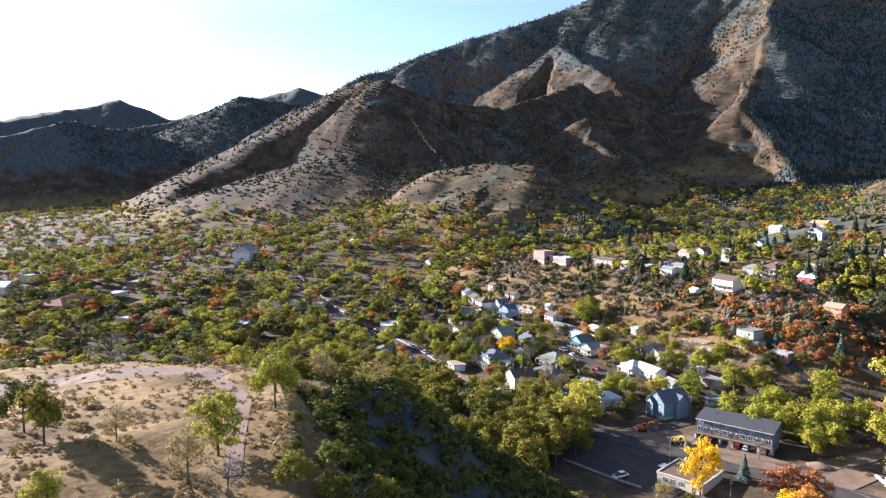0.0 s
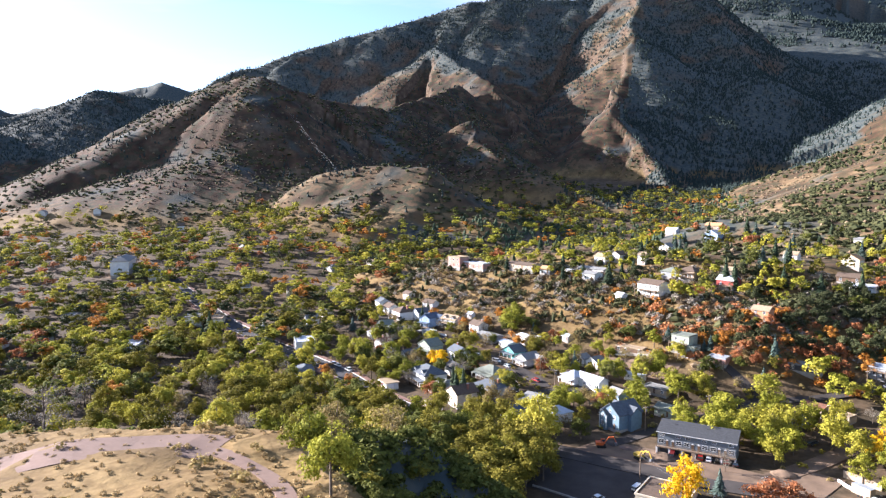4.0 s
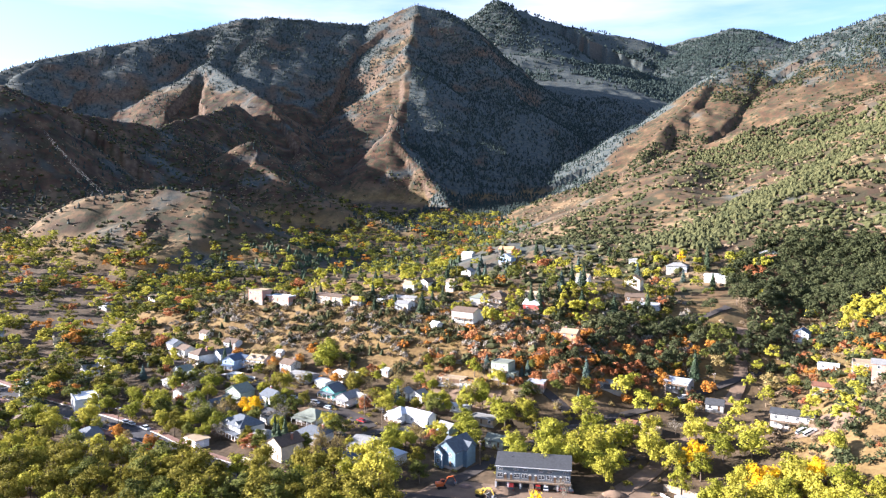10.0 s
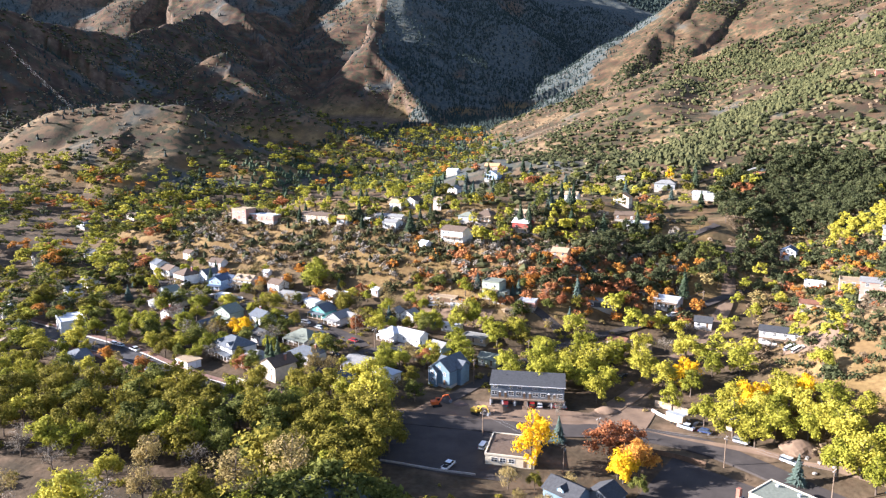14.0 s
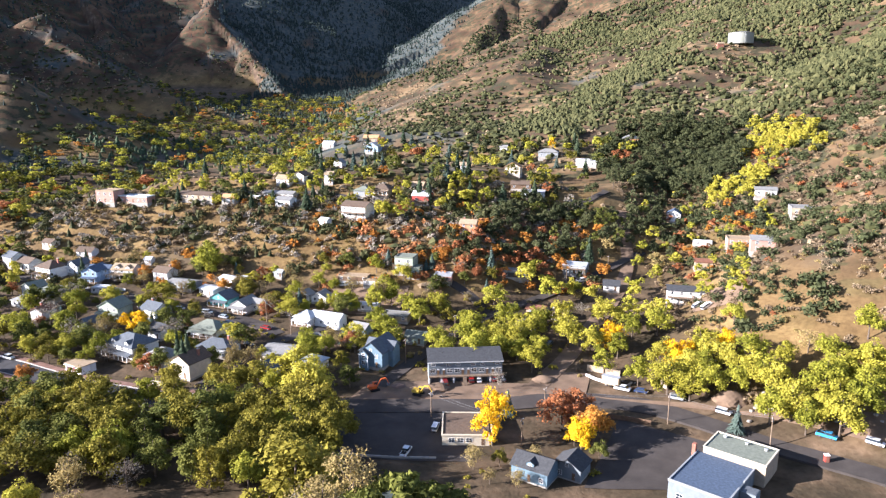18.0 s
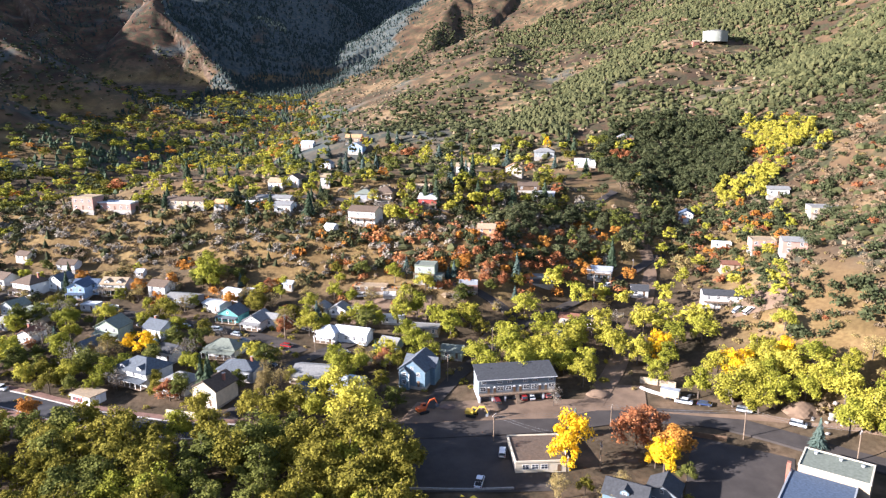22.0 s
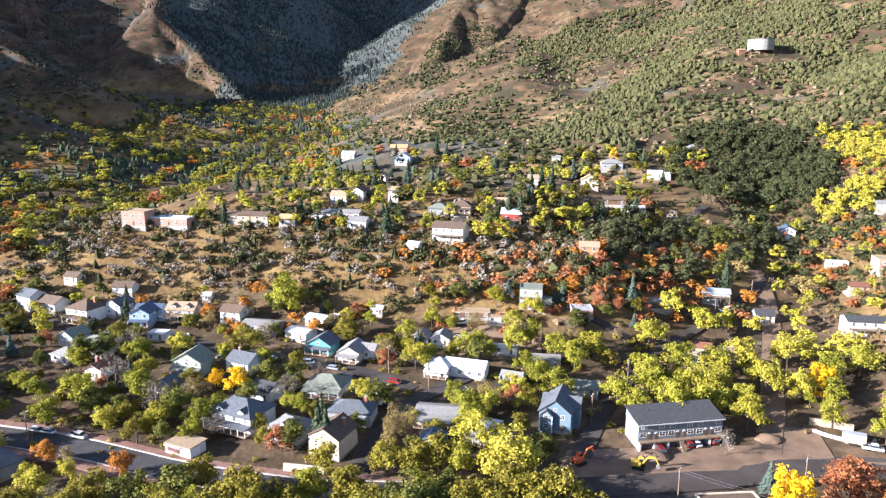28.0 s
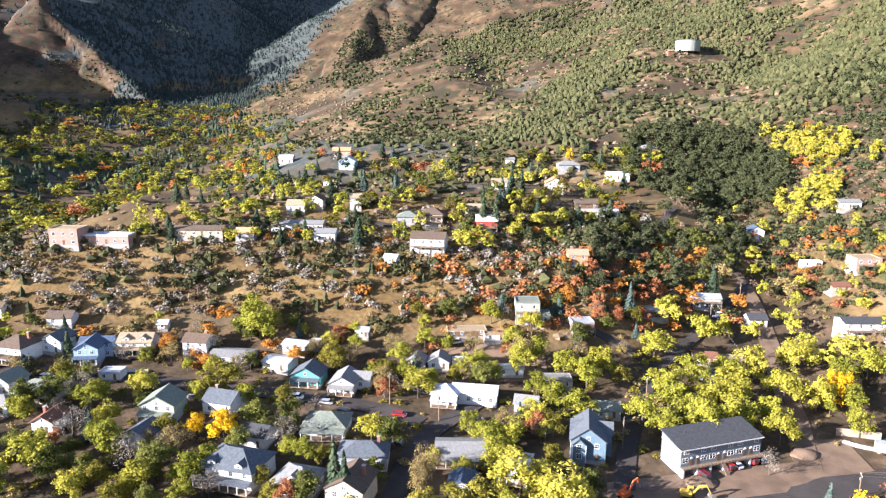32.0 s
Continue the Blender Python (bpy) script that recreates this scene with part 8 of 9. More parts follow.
far_tree("pine", 175.6, 500.5, 10.5, 0.95)
far_tree("pine", 152.0, 516.0, 9.3, 1.17)
far_tree("pine", 187.8, 497.0, 12.4, 0.94)
far_tree("pine", 198.3, 495.7, 9.0, 1.11)
far_tree("lime", -154.9, 582.6, 9.4, 0.96)
far_tree("pine", 176.7, 506.5, 10.6, 0.91)
far_tree("pine", 192.8, 499.7, 9.3, 0.98)
far_tree("pine", 169.0, 512.0, 11.3, 1.17)
far_tree("lime", -168.3, 641.2, 9.8, 0.94)
far_tree("green", -236.5, 632.5, 11.6, 1.21)
far_tree("yellow", -173.4, 652.2, 11.4, 1.16)
tree("fir", -240.7, 644.3, 10.0, 0.98)
far_tree("yellow", -226.1, 648.7, 11.4, 1.25)
far_tree("yellow", -224.4, 657.9, 11.9, 1.15)
far_tree("yellow", -202.2, 673.4, 8.5, 1.27)
far_tree("green", -220.0, 677.3, 9.6, 1.23)
far_tree("lime", -251.7, 696.1, 9.5, 1.04)
far_tree("yellow", -235.4, 701.9, 8.6, 1.22)
tree("olive", -23.0, 69.6, 9.6, 0.92)
tree("bare", -55.5, 37.7, 7.2, 0.91)
tree("bare", -66.9, 39.8, 11.9, 1.15)
tree("tan", -54.8, 44.4, 10.4, 0.92)
tree("yellow", -32.7, 74.6, 8.1, 1.16)
tree("tan", -60.6, 16.9, 10.5, 1.03)
tree("lime", -46.0, 45.5, 8.2, 1.18)
tree("bare", -27.9, 59.0, 10.4, 1.04)
tree("bare", -55.7, 62.1, 10.1, 1.20)
tree("tan", -29.3, 69.7, 7.8, 1.11)
tree("bare", -54.0, 5.1, 9.1, 1.18)
tree("olive", -65.1, 44.3, 9.8, 0.93)
tree("bare", -50.0, 58.4, 11.3, 1.14)
tree("bare", -54.3, 52.5, 10.7, 1.05)
tree("bare", -73.5, 22.1, 8.0, 0.97)
tree("bare", -38.7, 75.9, 8.7, 1.01)
tree("lime", -24.5, 80.3, 8.9, 1.00)
tree("olive", -81.1, 8.4, 9.6, 1.04)
tree("lime", -39.0, 63.4, 9.6, 1.05)
tree("yellow", -42.4, 58.8, 8.0, 1.20)
tree("bare", -62.4, 40.5, 8.3, 0.91)
tree("bare", -65.8, 10.2, 8.0, 1.10)
tree("tan", -65.7, 20.5, 8.6, 1.18)
tree("bare", -60.2, 55.1, 9.5, 0.93)
tree("bare", -47.8, 36.0, 11.7, 1.16)
tree("bare", -57.2, 9.8, 8.4, 0.97)
tree("tan", -74.7, 34.9, 11.8, 1.02)
tree("bare", -16.3, 81.0, 7.4, 1.06)
tree("lime", -70.8, 37.4, 10.7, 0.96)
tree("olive", -38.3, 50.4, 11.0, 0.98)
tree("olive", -11.4, 59.3, 8.0, 0.96)
tree("olive", -79.6, 17.6, 7.9, 1.15)
tree("olive", -64.6, 51.8, 8.0, 1.01)
tree("tan", -8.3, 76.8, 11.0, 1.00)
tree("bare", -61.9, 25.4, 7.4, 1.07)
tree("bare", -82.0, 28.1, 8.3, 0.95)
tree("yellow", -79.9, 32.9, 9.6, 1.12)
tree("yellow", -27.8, 76.7, 9.3, 0.97)
tree("yellow", -14.8, 75.7, 7.6, 1.10)
tree("bare", -83.4, 20.1, 9.1, 1.07)
tree("yellow", -56.0, 32.3, 8.2, 1.20)
tree("yellow", -25.3, 53.1, 9.7, 1.06)
tree("tan", -8.8, 63.3, 9.3, 1.16)
tree("yellow", -43.6, 66.1, 7.6, 1.04)
tree("bare", -32.5, 51.2, 8.2, 1.11)
tree("olive", -45.3, 54.1, 9.0, 1.11)
tree("olive", -211.5, 161.9, 13.3, 1.03)
tree("olive", -172.8, 149.6, 13.3, 0.93)
tree("yellow", -161.4, 113.4, 12.8, 1.17)
tree("olive", -191.9, 140.2, 13.1, 1.05)
tree("lime", -111.4, 61.9, 13.4, 1.03)
tree("olive", -214.8, 61.2, 13.4, 1.04)
tree("yellow", -163.8, 72.8, 12.8, 1.15)
tree("bare", -98.1, 60.2, 12.7, 1.05)
tree("yellow", -90.4, 122.1, 15.0, 0.92)
tree("bare", -64.9, 121.3, 14.0, 0.98)
tree("lime", -116.6, 85.7, 15.1, 1.18)
tree("olive", -89.5, 71.1, 12.2, 1.15)
tree("lime", -210.2, 74.3, 15.6, 0.98)
tree("tan", -163.2, 64.2, 11.6, 0.90)
tree("tan", -125.2, 127.2, 11.7, 1.05)
tree("tan", -183.6, 148.4, 13.1, 1.05)
tree("yellow", -195.7, 88.0, 13.3, 1.04)
tree("tan", -153.4, 61.7, 13.8, 1.18)
tree("yellow", -209.2, 110.9, 14.3, 0.93)
tree("olive", -136.4, 68.8, 11.4, 1.00)
tree("olive", -187.9, 115.5, 15.7, 1.20)
tree("lime", -161.6, 151.9, 13.6, 1.13)
tree("yellow", -208.0, 93.0, 11.7, 0.99)
tree("bare", -128.4, 84.0, 13.0, 1.17)
tree("tan", -123.6, 113.5, 14.6, 1.00)
tree("yellow", -191.1, 104.6, 14.7, 1.13)
tree("olive", -198.5, 77.8, 12.8, 1.05)
tree("tan", -132.5, 92.0, 13.7, 1.08)
tree("olive", -163.5, 126.2, 14.8, 1.04)
tree("yellow", -208.8, 66.2, 11.4, 1.17)
tree("lime", -103.0, 124.4, 15.0, 1.01)
tree("lime", -126.0, 154.1, 13.7, 0.94)
tree("bare", -99.3, 158.4, 11.7, 0.91)
tree("tan", -87.2, 137.2, 13.4, 1.04)
tree("bare", -173.4, 89.1, 14.9, 1.06)
tree("bare", -127.6, 72.2, 11.5, 1.19)
tree("olive", -191.0, 124.3, 11.1, 1.00)
tree("olive", -125.4, 162.3, 13.3, 0.99)
tree("tan", -68.9, 92.7, 13.4, 0.91)
tree("olive", -198.8, 60.9, 15.0, 1.01)
tree("yellow", -110.8, 109.1, 13.5, 1.02)
tree("yellow", -199.4, 133.6, 11.1, 1.05)
tree("yellow", -158.6, 106.9, 14.6, 1.19)
tree("tan", -95.7, 150.2, 15.7, 1.02)
tree("lime", -145.6, 66.2, 12.1, 1.02)
tree("yellow", -98.0, 111.0, 14.5, 0.91)
tree("yellow", -104.7, 143.8, 11.1, 1.09)
tree("yellow", -194.0, 148.7, 15.9, 1.14)
tree("olive", -150.6, 98.6, 14.3, 1.15)
tree("olive", -212.5, 134.3, 15.6, 0.94)
tree("tan", -167.4, 100.7, 16.0, 1.04)
tree("olive", -93.0, 103.0, 11.6, 1.19)
tree("yellow", -65.6, 111.6, 11.6, 1.06)
tree("olive", -177.5, 63.8, 15.9, 0.90)
tree("lime", -77.4, 104.3, 12.0, 1.03)
tree("bare", -106.4, 81.1, 13.4, 1.17)
tree("bare", -100.2, 74.8, 14.2, 0.92)
tree("lime", -122.6, 61.0, 11.3, 1.02)
tree("yellow", -187.3, 133.1, 12.4, 1.07)
tree("lime", -134.7, 153.0, 15.1, 1.18)
def garden_trees(seed, count, x0, x1, y0, y1):
    """Small trees in the gardens between the houses, clear of walls and streets."""
    rng = np.random.default_rng(seed)
    lanes = np.concatenate([smooth_line(p) for p in STREETS])
    kinds = ("green", "olive", "lime", "bare", "tan", "olive", "green", "spruce", "rust")
    while count:
        x, y = rng.uniform(x0, x1), rng.uniform(y0, y1)
        clear = min(math.hypot(x - a, y - b) - r for a, b, r in SITES)
        if clear > 2.0 and np.hypot(lanes[:, 0] - x, lanes[:, 1] - y).min() > 6.5:
            tree(kinds[int(rng.integers(len(kinds)))], x, y, rng.uniform(5, 9.5), rng.uniform(0.95, 1.3))
            count -= 1


garden_trees(61, 75, -235, -35, 222, 318)
garden_trees(62, 22, -30, 70, 245, 315)
for x, y, tall in ((-46, 168, 17), (-41, 176, 16), (-47, 184, 18), (-43, 193, 16), (-50, 200, 15), (-53, 176, 18), (-55, 190, 17), (-40, 160, 15)):
    tree("olive", x, y, tall, 1.1)
plant_far_trees()


# ---- townhouses, halls and other single buildings ----
def townhouse():
    """Six dwellings in one long grey block: garages below, a balcony, two rows of windows, one long pitched roof."""
    thing = tagged(new("townhouse_row"), "long slate-grey townhouse row with white windows and balcony", "townhouse")
    thing.matrix_world = pose(2.6, 231.0, ground_at(2, 228) - 0.2, 0, 0, 7.0) @ Matrix.Diagonal((0.89, 0.95, 0.95, 1))
    w, d = 14.6, 4.6
    bm = bmesh.new()
    ring = [(-d, 0), (d, 0), (d, 9.6), (-d, 7.9)]
    solid(bm, [(-w, p, q) for p, q in ring], [(w, p, q) for p, q in ring])
    part("wall", bm, PAINT["slate"], thing)
    bm = bmesh.new()
    ring = [(-d - 0.6, 7.72), (d + 0.4, 9.72), (d + 0.4, 9.98), (-d - 0.6, 7.98)]
    solid(bm, [(-w - 0.5, p, q) for p, q in ring], [(w + 0.5, p, q) for p, q in ring])
    part("roof", bm, ROOFING["charcoal"], thing)
    part("fascia", boxes((-w - 0.5, w + 0.5, -d - 0.66, -d - 0.61, 7.68, 7.96)), TRIM, thing)
    part("gable_board", boxes((-w - 0.08, -w - 0.02, -d, d, 7.3, 7.5)), TRIM, thing)
    for k in range(7):
        x = -w + 0.05 + k * (2 * w - 0.1) / 6
        part("garage_pier", boxes((x - 0.3, x + 0.3, -d - 1.5, -d - 0.05, 0, 2.4)), TRIM, thing)
    balcony = part("balcony", boxes((-w - 0.1, w + 0.1, -d - 1.7, -d - 0.02, 2.4, 2.65)), WOOD, thing, "weathered wooden balcony")
    for k in range(25):
        x = -w + k * 2 * w / 24
        part("post", boxes((x - 0.05, x + 0.05, -d - 1.68, -d - 1.58, 2.65, 3.6)), WOOD, balcony)
    part("rail", boxes((-w, w, -d - 1.69, -d - 1.57, 3.6, 3.7)), WOOD, balcony)
    bm = bmesh.new()
    for s in range(9):
        box(bm, -1.2 + 0.0, 0.2, -d - 1.75 - 0.28 * (s + 1), -d - 1.75 - 0.28 * s, 2.4 - 0.28 * (s + 1) - 0.1, 2.4 - 0.28 * s - 0.05)
    part("stair", bm, WOOD, thing, "wooden outside stair")
    for k in range(6):
        x = -w + (k + 0.5) * w / 3
        o = 1 if k % 2 else -1
        window(thing, x + 0.9 * o, -d, 3.75, 0, 2.0, 1.35)
        window(thing, x + 0.6 * o, -d, 6.35, 0, 1.6, 0.75)
        door = part("door", boxes((x - 1.3 * o - 0.48, x - 1.3 * o + 0.48, -d - 0.06, -d + 0.02, 2.66, 4.75)), PAINT["brown"], thing)
        bm = bmesh.new()
        solid(bm, [(x - 1.3 * o - 0.65, -d - 0.1, 4.75), (x - 1.3 * o + 0.65, -d - 0.1, 4.75), (x - 1.3 * o, -d - 0.1, 5.35)], [(x - 1.3 * o - 0.65, -d, 4.75), (x - 1.3 * o + 0.65, -d, 4.75), (x - 1.3 * o, -d, 5.35)])
        part("door_hood", bm, TRIM, door)
        part("garage_door", boxes((x - 1.4, x + 1.4, -d - 0.05, -d + 0.02, 0.05, 2.2)), PAINT["dark"], thing)
    part("side_panel", boxes((-w - 0.05, -w - 0.005, -d, d, 0, 2.3)), PAINT["grey"], thing)
    for k in range(2):
        part("roof_vent", boxes((-9 + 12 * k, -8.4 + 12 * k, 1.5, 2.1, 9.0, 9.5)), PAINT["dark"], thing)


townhouse()


def blue_house():
    """A tall steel-blue house with three gables, a porch and white trim."""
    thing = house(-29.5, 241.0, -22, 9.5, 12.5, 6.0, "gy", "steel", "slate", note="tall steel-blue house with slate gables and white trim", pitch=0.8)
    bm = bmesh.new()
    walls(bm, -4.74, 6.5, -1.5, 4.0, -2.2, 6.2, "gx", 2.3)
    part("cross_wing", bm, PAINT["steel"], thing)
    bm = bmesh.new()
    gable_roof(bm, -4.74, 6.5, -1.5, 4.0, 6.2, 2.3, 0.45, 0.22, "x")
    part("cross_roof", bm, ROOFING["slate"], thing)
    bm = bmesh.new()
    walls(bm, -4.2, -0.6, -7.6, -3, -2.2, 5.2, "gy", 1.7)
    part("bay", bm, PAINT["steel"], thing)
    bm = bmesh.new()
    gable_roof(bm, -4.2, -0.6, -7.6, -3, 5.2, 1.7, 0.35, 0.2, "y")
    part("bay_roof", bm, ROOFING["slate"], thing)
    window(thing, -2.4, -7.6, 1.2, 0, 1.3, 1.4)
    window(thing, -2.4, -7.6, 4.0, 0, 1.3, 1.3)
    part("corner_board", boxes((-4.3, -4.1, -7.68, -7.5, 0, 5.3)), TRIM, thing)
    part("corner_board", boxes((-0.7, -0.5, -7.68, -7.5, 0, 5.3)), TRIM, thing)


blue_house()


def flat_hall():
    """The commercial building: an upper block with a flat roof and pale parapet, and a lower blue-roofed wing before it."""
    thing = tagged(new("commercial_building"), "large commercial building with stepped flat roofs and a pale parapet", "building")
    thing.matrix_world = pose(79.4, 173.8, -24.0, 0, 0, -37.5)
    part("wall", boxes((-8.2, 8.2, -5.6, 5.6, -1, 8.3)), PAINT["tan"], thing)
    part("lower_block", boxes((-9.6, 5.6, -25.0, -5.64, -1, 6.6)), PAINT["slate"], thing)
    part("side_block", boxes((5.74, 9.6, -17.6, -14.0, -1, 6.1)), PAINT["slate"], thing)
    part("roof", boxes((-7.9, 7.9, -5.3, 5.3, 8.25, 8.36)), ROOFING["green"], thing)
    part("lower_roof", boxes((-9.3, 5.3, -24.7, -5.68, 6.55, 6.66)), ROOFING["blue"], thing)
    part("side_roof", boxes((5.78, 9.4, -17.3, -14.2, 6.1, 6.2)), ROOFING["slate"], thing)
    for e in ((-8.3, 8.3, 5.3, 5.7), (-8.3, -7.9, -5.6, 5.3), (7.9, 8.3, -5.6, 5.3), (-7.9, 7.9, -5.7, -5.3)):
        part("parapet", boxes((*e, 8.1, 8.6)), PAINT["cream"], thing)
    for e in ((-9.7, -9.3, -24.7, -5.7), (5.3, 5.7, -14.0, -5.7), (5.3, 5.7, -24.7, -17.7), (-9.7, 5.7, -25.1, -24.7)):
        part("lower_parapet", boxes((*e, 6.4, 6.95)), PAINT["grey"], thing)
    for x, y in ((-5.4, 3.4), (0.5, 3.2), (5.6, 3.0)):
        v = part("roof_vent", boxes((x - 0.35, x + 0.35, y - 0.25, y + 0.25, 8.36, 8.85)), PAINT["grey"], thing)
        part("vent_cap", boxes((x - 0.45, x + 0.45, y - 0.35, y + 0.35, 8.85, 8.95)), ROOFING["metal"], v)
    part("chimney", boxes((-10.6, -9.62, -7.4, -6.2, -1, 9.2)), PAINT["brick"], thing)
    for k in range(4):
        window(thing, -8.2, -3.6 + 2.5 * k, 4.5, -90, 1.4, 1.6)
    for k in range(3):
        window(thing, -6.5 + 4.5 * k, -25.0, 2.2, 0, 1.8, 1.5)


flat_hall()


def low_shop():
    """The low flat-roofed building at the edge of the parking lot."""
    thing = tagged(new("low_building"), "low pale building with a dark brown flat roof", "building")
    thing.matrix_world = pose(4.4, 192.3, ground_at(4, 188), 0, 0, 2)
    part("wall", boxes((-7.4, 7.4, -7.4, 7.4, -1.5, 3.1)), PAINT["cream"], thing)
    part("roof", boxes((-7.2, 7.2, -7.2, 7.2, 3.1, 3.22)), ROOFING["brown"], thing)
    for e in ((-7.6, 7.6, -7.6, -7.2), (-7.6, 7.6, 7.2, 7.6), (-7.6, -7.2, -7.2, 7.2), (7.2, 7.6, -7.2, 7.2)):
        part("parapet", boxes((*e, 2.95, 3.5)), PAINT["cream"], thing)
    for k in range(3):
        window(thing, -4.6 + 2.6 * k, -7.4, 1.0, 0, 1.7, 1.3)
    door = part("door", boxes((4.2, 5.2, -7.45, -7.38, 0.1, 2.2)), PAINT["brown"], thing)
    part("handle", boxes((5.0, 5.08, -7.52, -7.45, 1.05, 1.17)), TRIM, door)


low_shop()


def water_tank():
    thing = tagged(new("water_tank"), "round pale steel water tank on a levelled terrace", "tank")
    thing.matrix_world = pose(253, 706, ground_at(253, 706) - 1.0) @ Matrix.Diagonal((0.87, 0.87, 1, 1))
    bm = bmesh.new()
    bmesh.ops.create_cone(bm, cap_ends=True, segments=48, radius1=13.2, radius2=13.2, depth=10, matrix=pose(0, 0, 5))
    part("shell", bm, painted("tank_steel", (0.27, 0.28, 0.24), 0.7, 0.0, 0.12, 0.15), thing)
    bm = bmesh.new()
    bmesh.ops.create_cone(bm, cap_ends=True, segments=48, radius1=13.5, radius2=1.2, depth=1.3, matrix=pose(0, 0, 10.66))
    part("roof", bm, ROOFING["grey"], thing)
    bm = bmesh.new()
    bmesh.ops.create_cone(bm, cap_ends=True, segments=48, radius1=13.4, radius2=13.4, depth=0.3, matrix=pose(0, 0, 9.7))
    part("rim", bm, ROOFING["grey"], thing)
    part("ladder", boxes((-0.4, -0.34, -13.5, -13.42, 0, 11), (0.34, 0.4, -13.5, -13.42, 0, 11), *[(-0.34, 0.34, -13.48, -13.44, 0.4 + 0.4 * k, 0.44 + 0.4 * k) for k in range(26)]), ROOFING["metal"], thing)
    shed = tagged(new("pump_house"), "small red-brown pump house beside the water tank", "shed")
    shed.matrix_world = pose(232, 700, ground_at(232, 700))
    part("wall", boxes((-3, 3, -2.5, 2.5, -1, 4)), PAINT["brick"], shed)
    bm = bmesh.new()
    gable_roof(bm, -3, 3, -2.5, 2.5, 4, 1.2)
    part("roof", bm, ROOFING["tan"], shed)


water_tank()
STEEL = painted("galvanised_steel", (0.16, 0.165, 0.17), 0.8, 0.0, 0.2)


def pylon(x, y, tall):
    """A lattice pylon: four legs, braces and three crossarms."""
    thing = tagged(new("pylon"), "grey steel lattice pylon on a hill top", "pylon", "power line pylons")
    thing.matrix_world = pose(x, y, ground_at(x, y) - 0.5, 0, 0, 35)
    for sx in (-1, 1):
        for sy in (-1, 1):
            bm = bmesh.new()
            solid(bm, [(sx * 2 - 0.12, sy * 2 - 0.12, 0), (sx * 2 + 0.12, sy * 2 - 0.12, 0), (sx * 2 + 0.12, sy * 2 + 0.12, 0), (sx * 2 - 0.12, sy * 2 + 0.12, 0)], [(sx * 0.5 - 0.15, sy * 0.5 - 0.15, tall), (sx * 0.5 + 0.15, sy * 0.5 - 0.15, tall), (sx * 0.5 + 0.15, sy * 0.5 + 0.15, tall), (sx * 0.5 - 0.15, sy * 0.5 + 0.15, tall)])
            part("leg", bm, STEEL, thing)
    for k in range(5):
        z, r = tall * (0.12 + 0.17 * k), 2 - 1.5 * (0.12 + 0.17 * k)
        for sy in (-1, 1):
            part("brace", boxes((-r, r, sy * r - 0.07, sy * r + 0.07, z - 0.07, z + 0.07)), STEEL, thing)
    for k in range(3):
        part("crossarm", boxes((-5 + k, 5 - k, -0.3, 0.3, tall * 0.72 + 2 * k, tall * 0.72 + 2 * k + 0.2)), STEEL, thing)


pylon(-625, 690, 15)
pylon(-1010, 905, 15)


def cable(name, a, b, sag, label, r=0.02):
    """A hanging cable between two points."""
    n = 14
    verts, faces = [], []
    a, b = Vector(a), Vector(b)
    for k in range(n + 1):
        t = k / n
        p = a.lerp(b, t) - Vector((0, 0, sag * 4 * t * (1 - t)))
        verts += [(p.x - r, p.y, p.z - r), (p.x + r, p.y, p.z - r), (p.x, p.y, p.z + r)]
    for k in range(n):
        for s in range(3):
            t = (s + 1) % 3
            faces.append((3 * k + s, 3 * k + t, 3 * k + 3 + t, 3 * k + 3 + s))
    tagged(new(name, mesh_of(name, verts, faces, STEEL)), label, "cable", "overhead cables")


for k in (-3.0, 0.0, 3.0):
    cable("power_cable", (-625 + k, 690, ground_at(-625, 690) + 12), (-1010 + k, 905, ground_at(-1010, 905) + 12), 9, "thin power cable hung between pylons", 0.03)


# ---- cars ----
CAR_PAINT = {}
for key, colour in (("white", (0.75, 0.76, 0.76)), ("silver", (0.42, 0.44, 0.46)), ("dark", (0.025, 0.027, 0.03)), ("red", (0.36, 0.02, 0.02)), ("darkred", (0.16, 0.015, 0.018)), ("blue", (0.07, 0.17, 0.36)), ("navy", (0.03, 0.05, 0.12)), ("sky", (0.05, 0.33, 0.62))):
    m_, n_, l_, b_ = shader("car_paint_" + key, 0.3, 0.15, 0.5)
    b_.inputs["Coat Weight"].default_value = 0.6
    l_.new(ramp(m_, noise_node(m_, 1.2, 3, "World"), ((0.3, tuple(c * 0.85 for c in colour)), (0.7, colour))), b_.inputs["Base Color"])
    CAR_PAINT[key] = m_
RUBBER = painted("tyre_rubber", (0.02, 0.02, 0.02), 0.9, 0, 0.2, 4)
LAMP, ln_, ll_, lb_ = shader("lamp_glass", 0.15, 0, 0.6)
lb_.inputs["Base Color"].default_value = (0.7, 0.7, 0.68, 1)
TAIL, tn_, tl_, tb_ = shader("tail_lamp", 0.2, 0, 0.6)
tb_.inputs["Base Color"].default_value = (0.35, 0.02, 0.02, 1)
# length, width, bonnet height, roof height, cabin start, cabin end, windscreen run, rear run
CAR_SHAPE = {"sedan": (4.6, 1.8, 0.95, 1.45, -1.45, 1.15, 0.75, 0.6), "suv": (4.7, 1.9, 1.08, 1.75, -2.2, 1.05, 0.6, 0.25), "pickup": (5.6, 1.95, 1.12, 1.85, -0.55, 1.35, 0.6, 0.2)}
WORD_CAR = {"sedan": "saloon car", "suv": "sport utility car", "pickup": "pickup truck"}


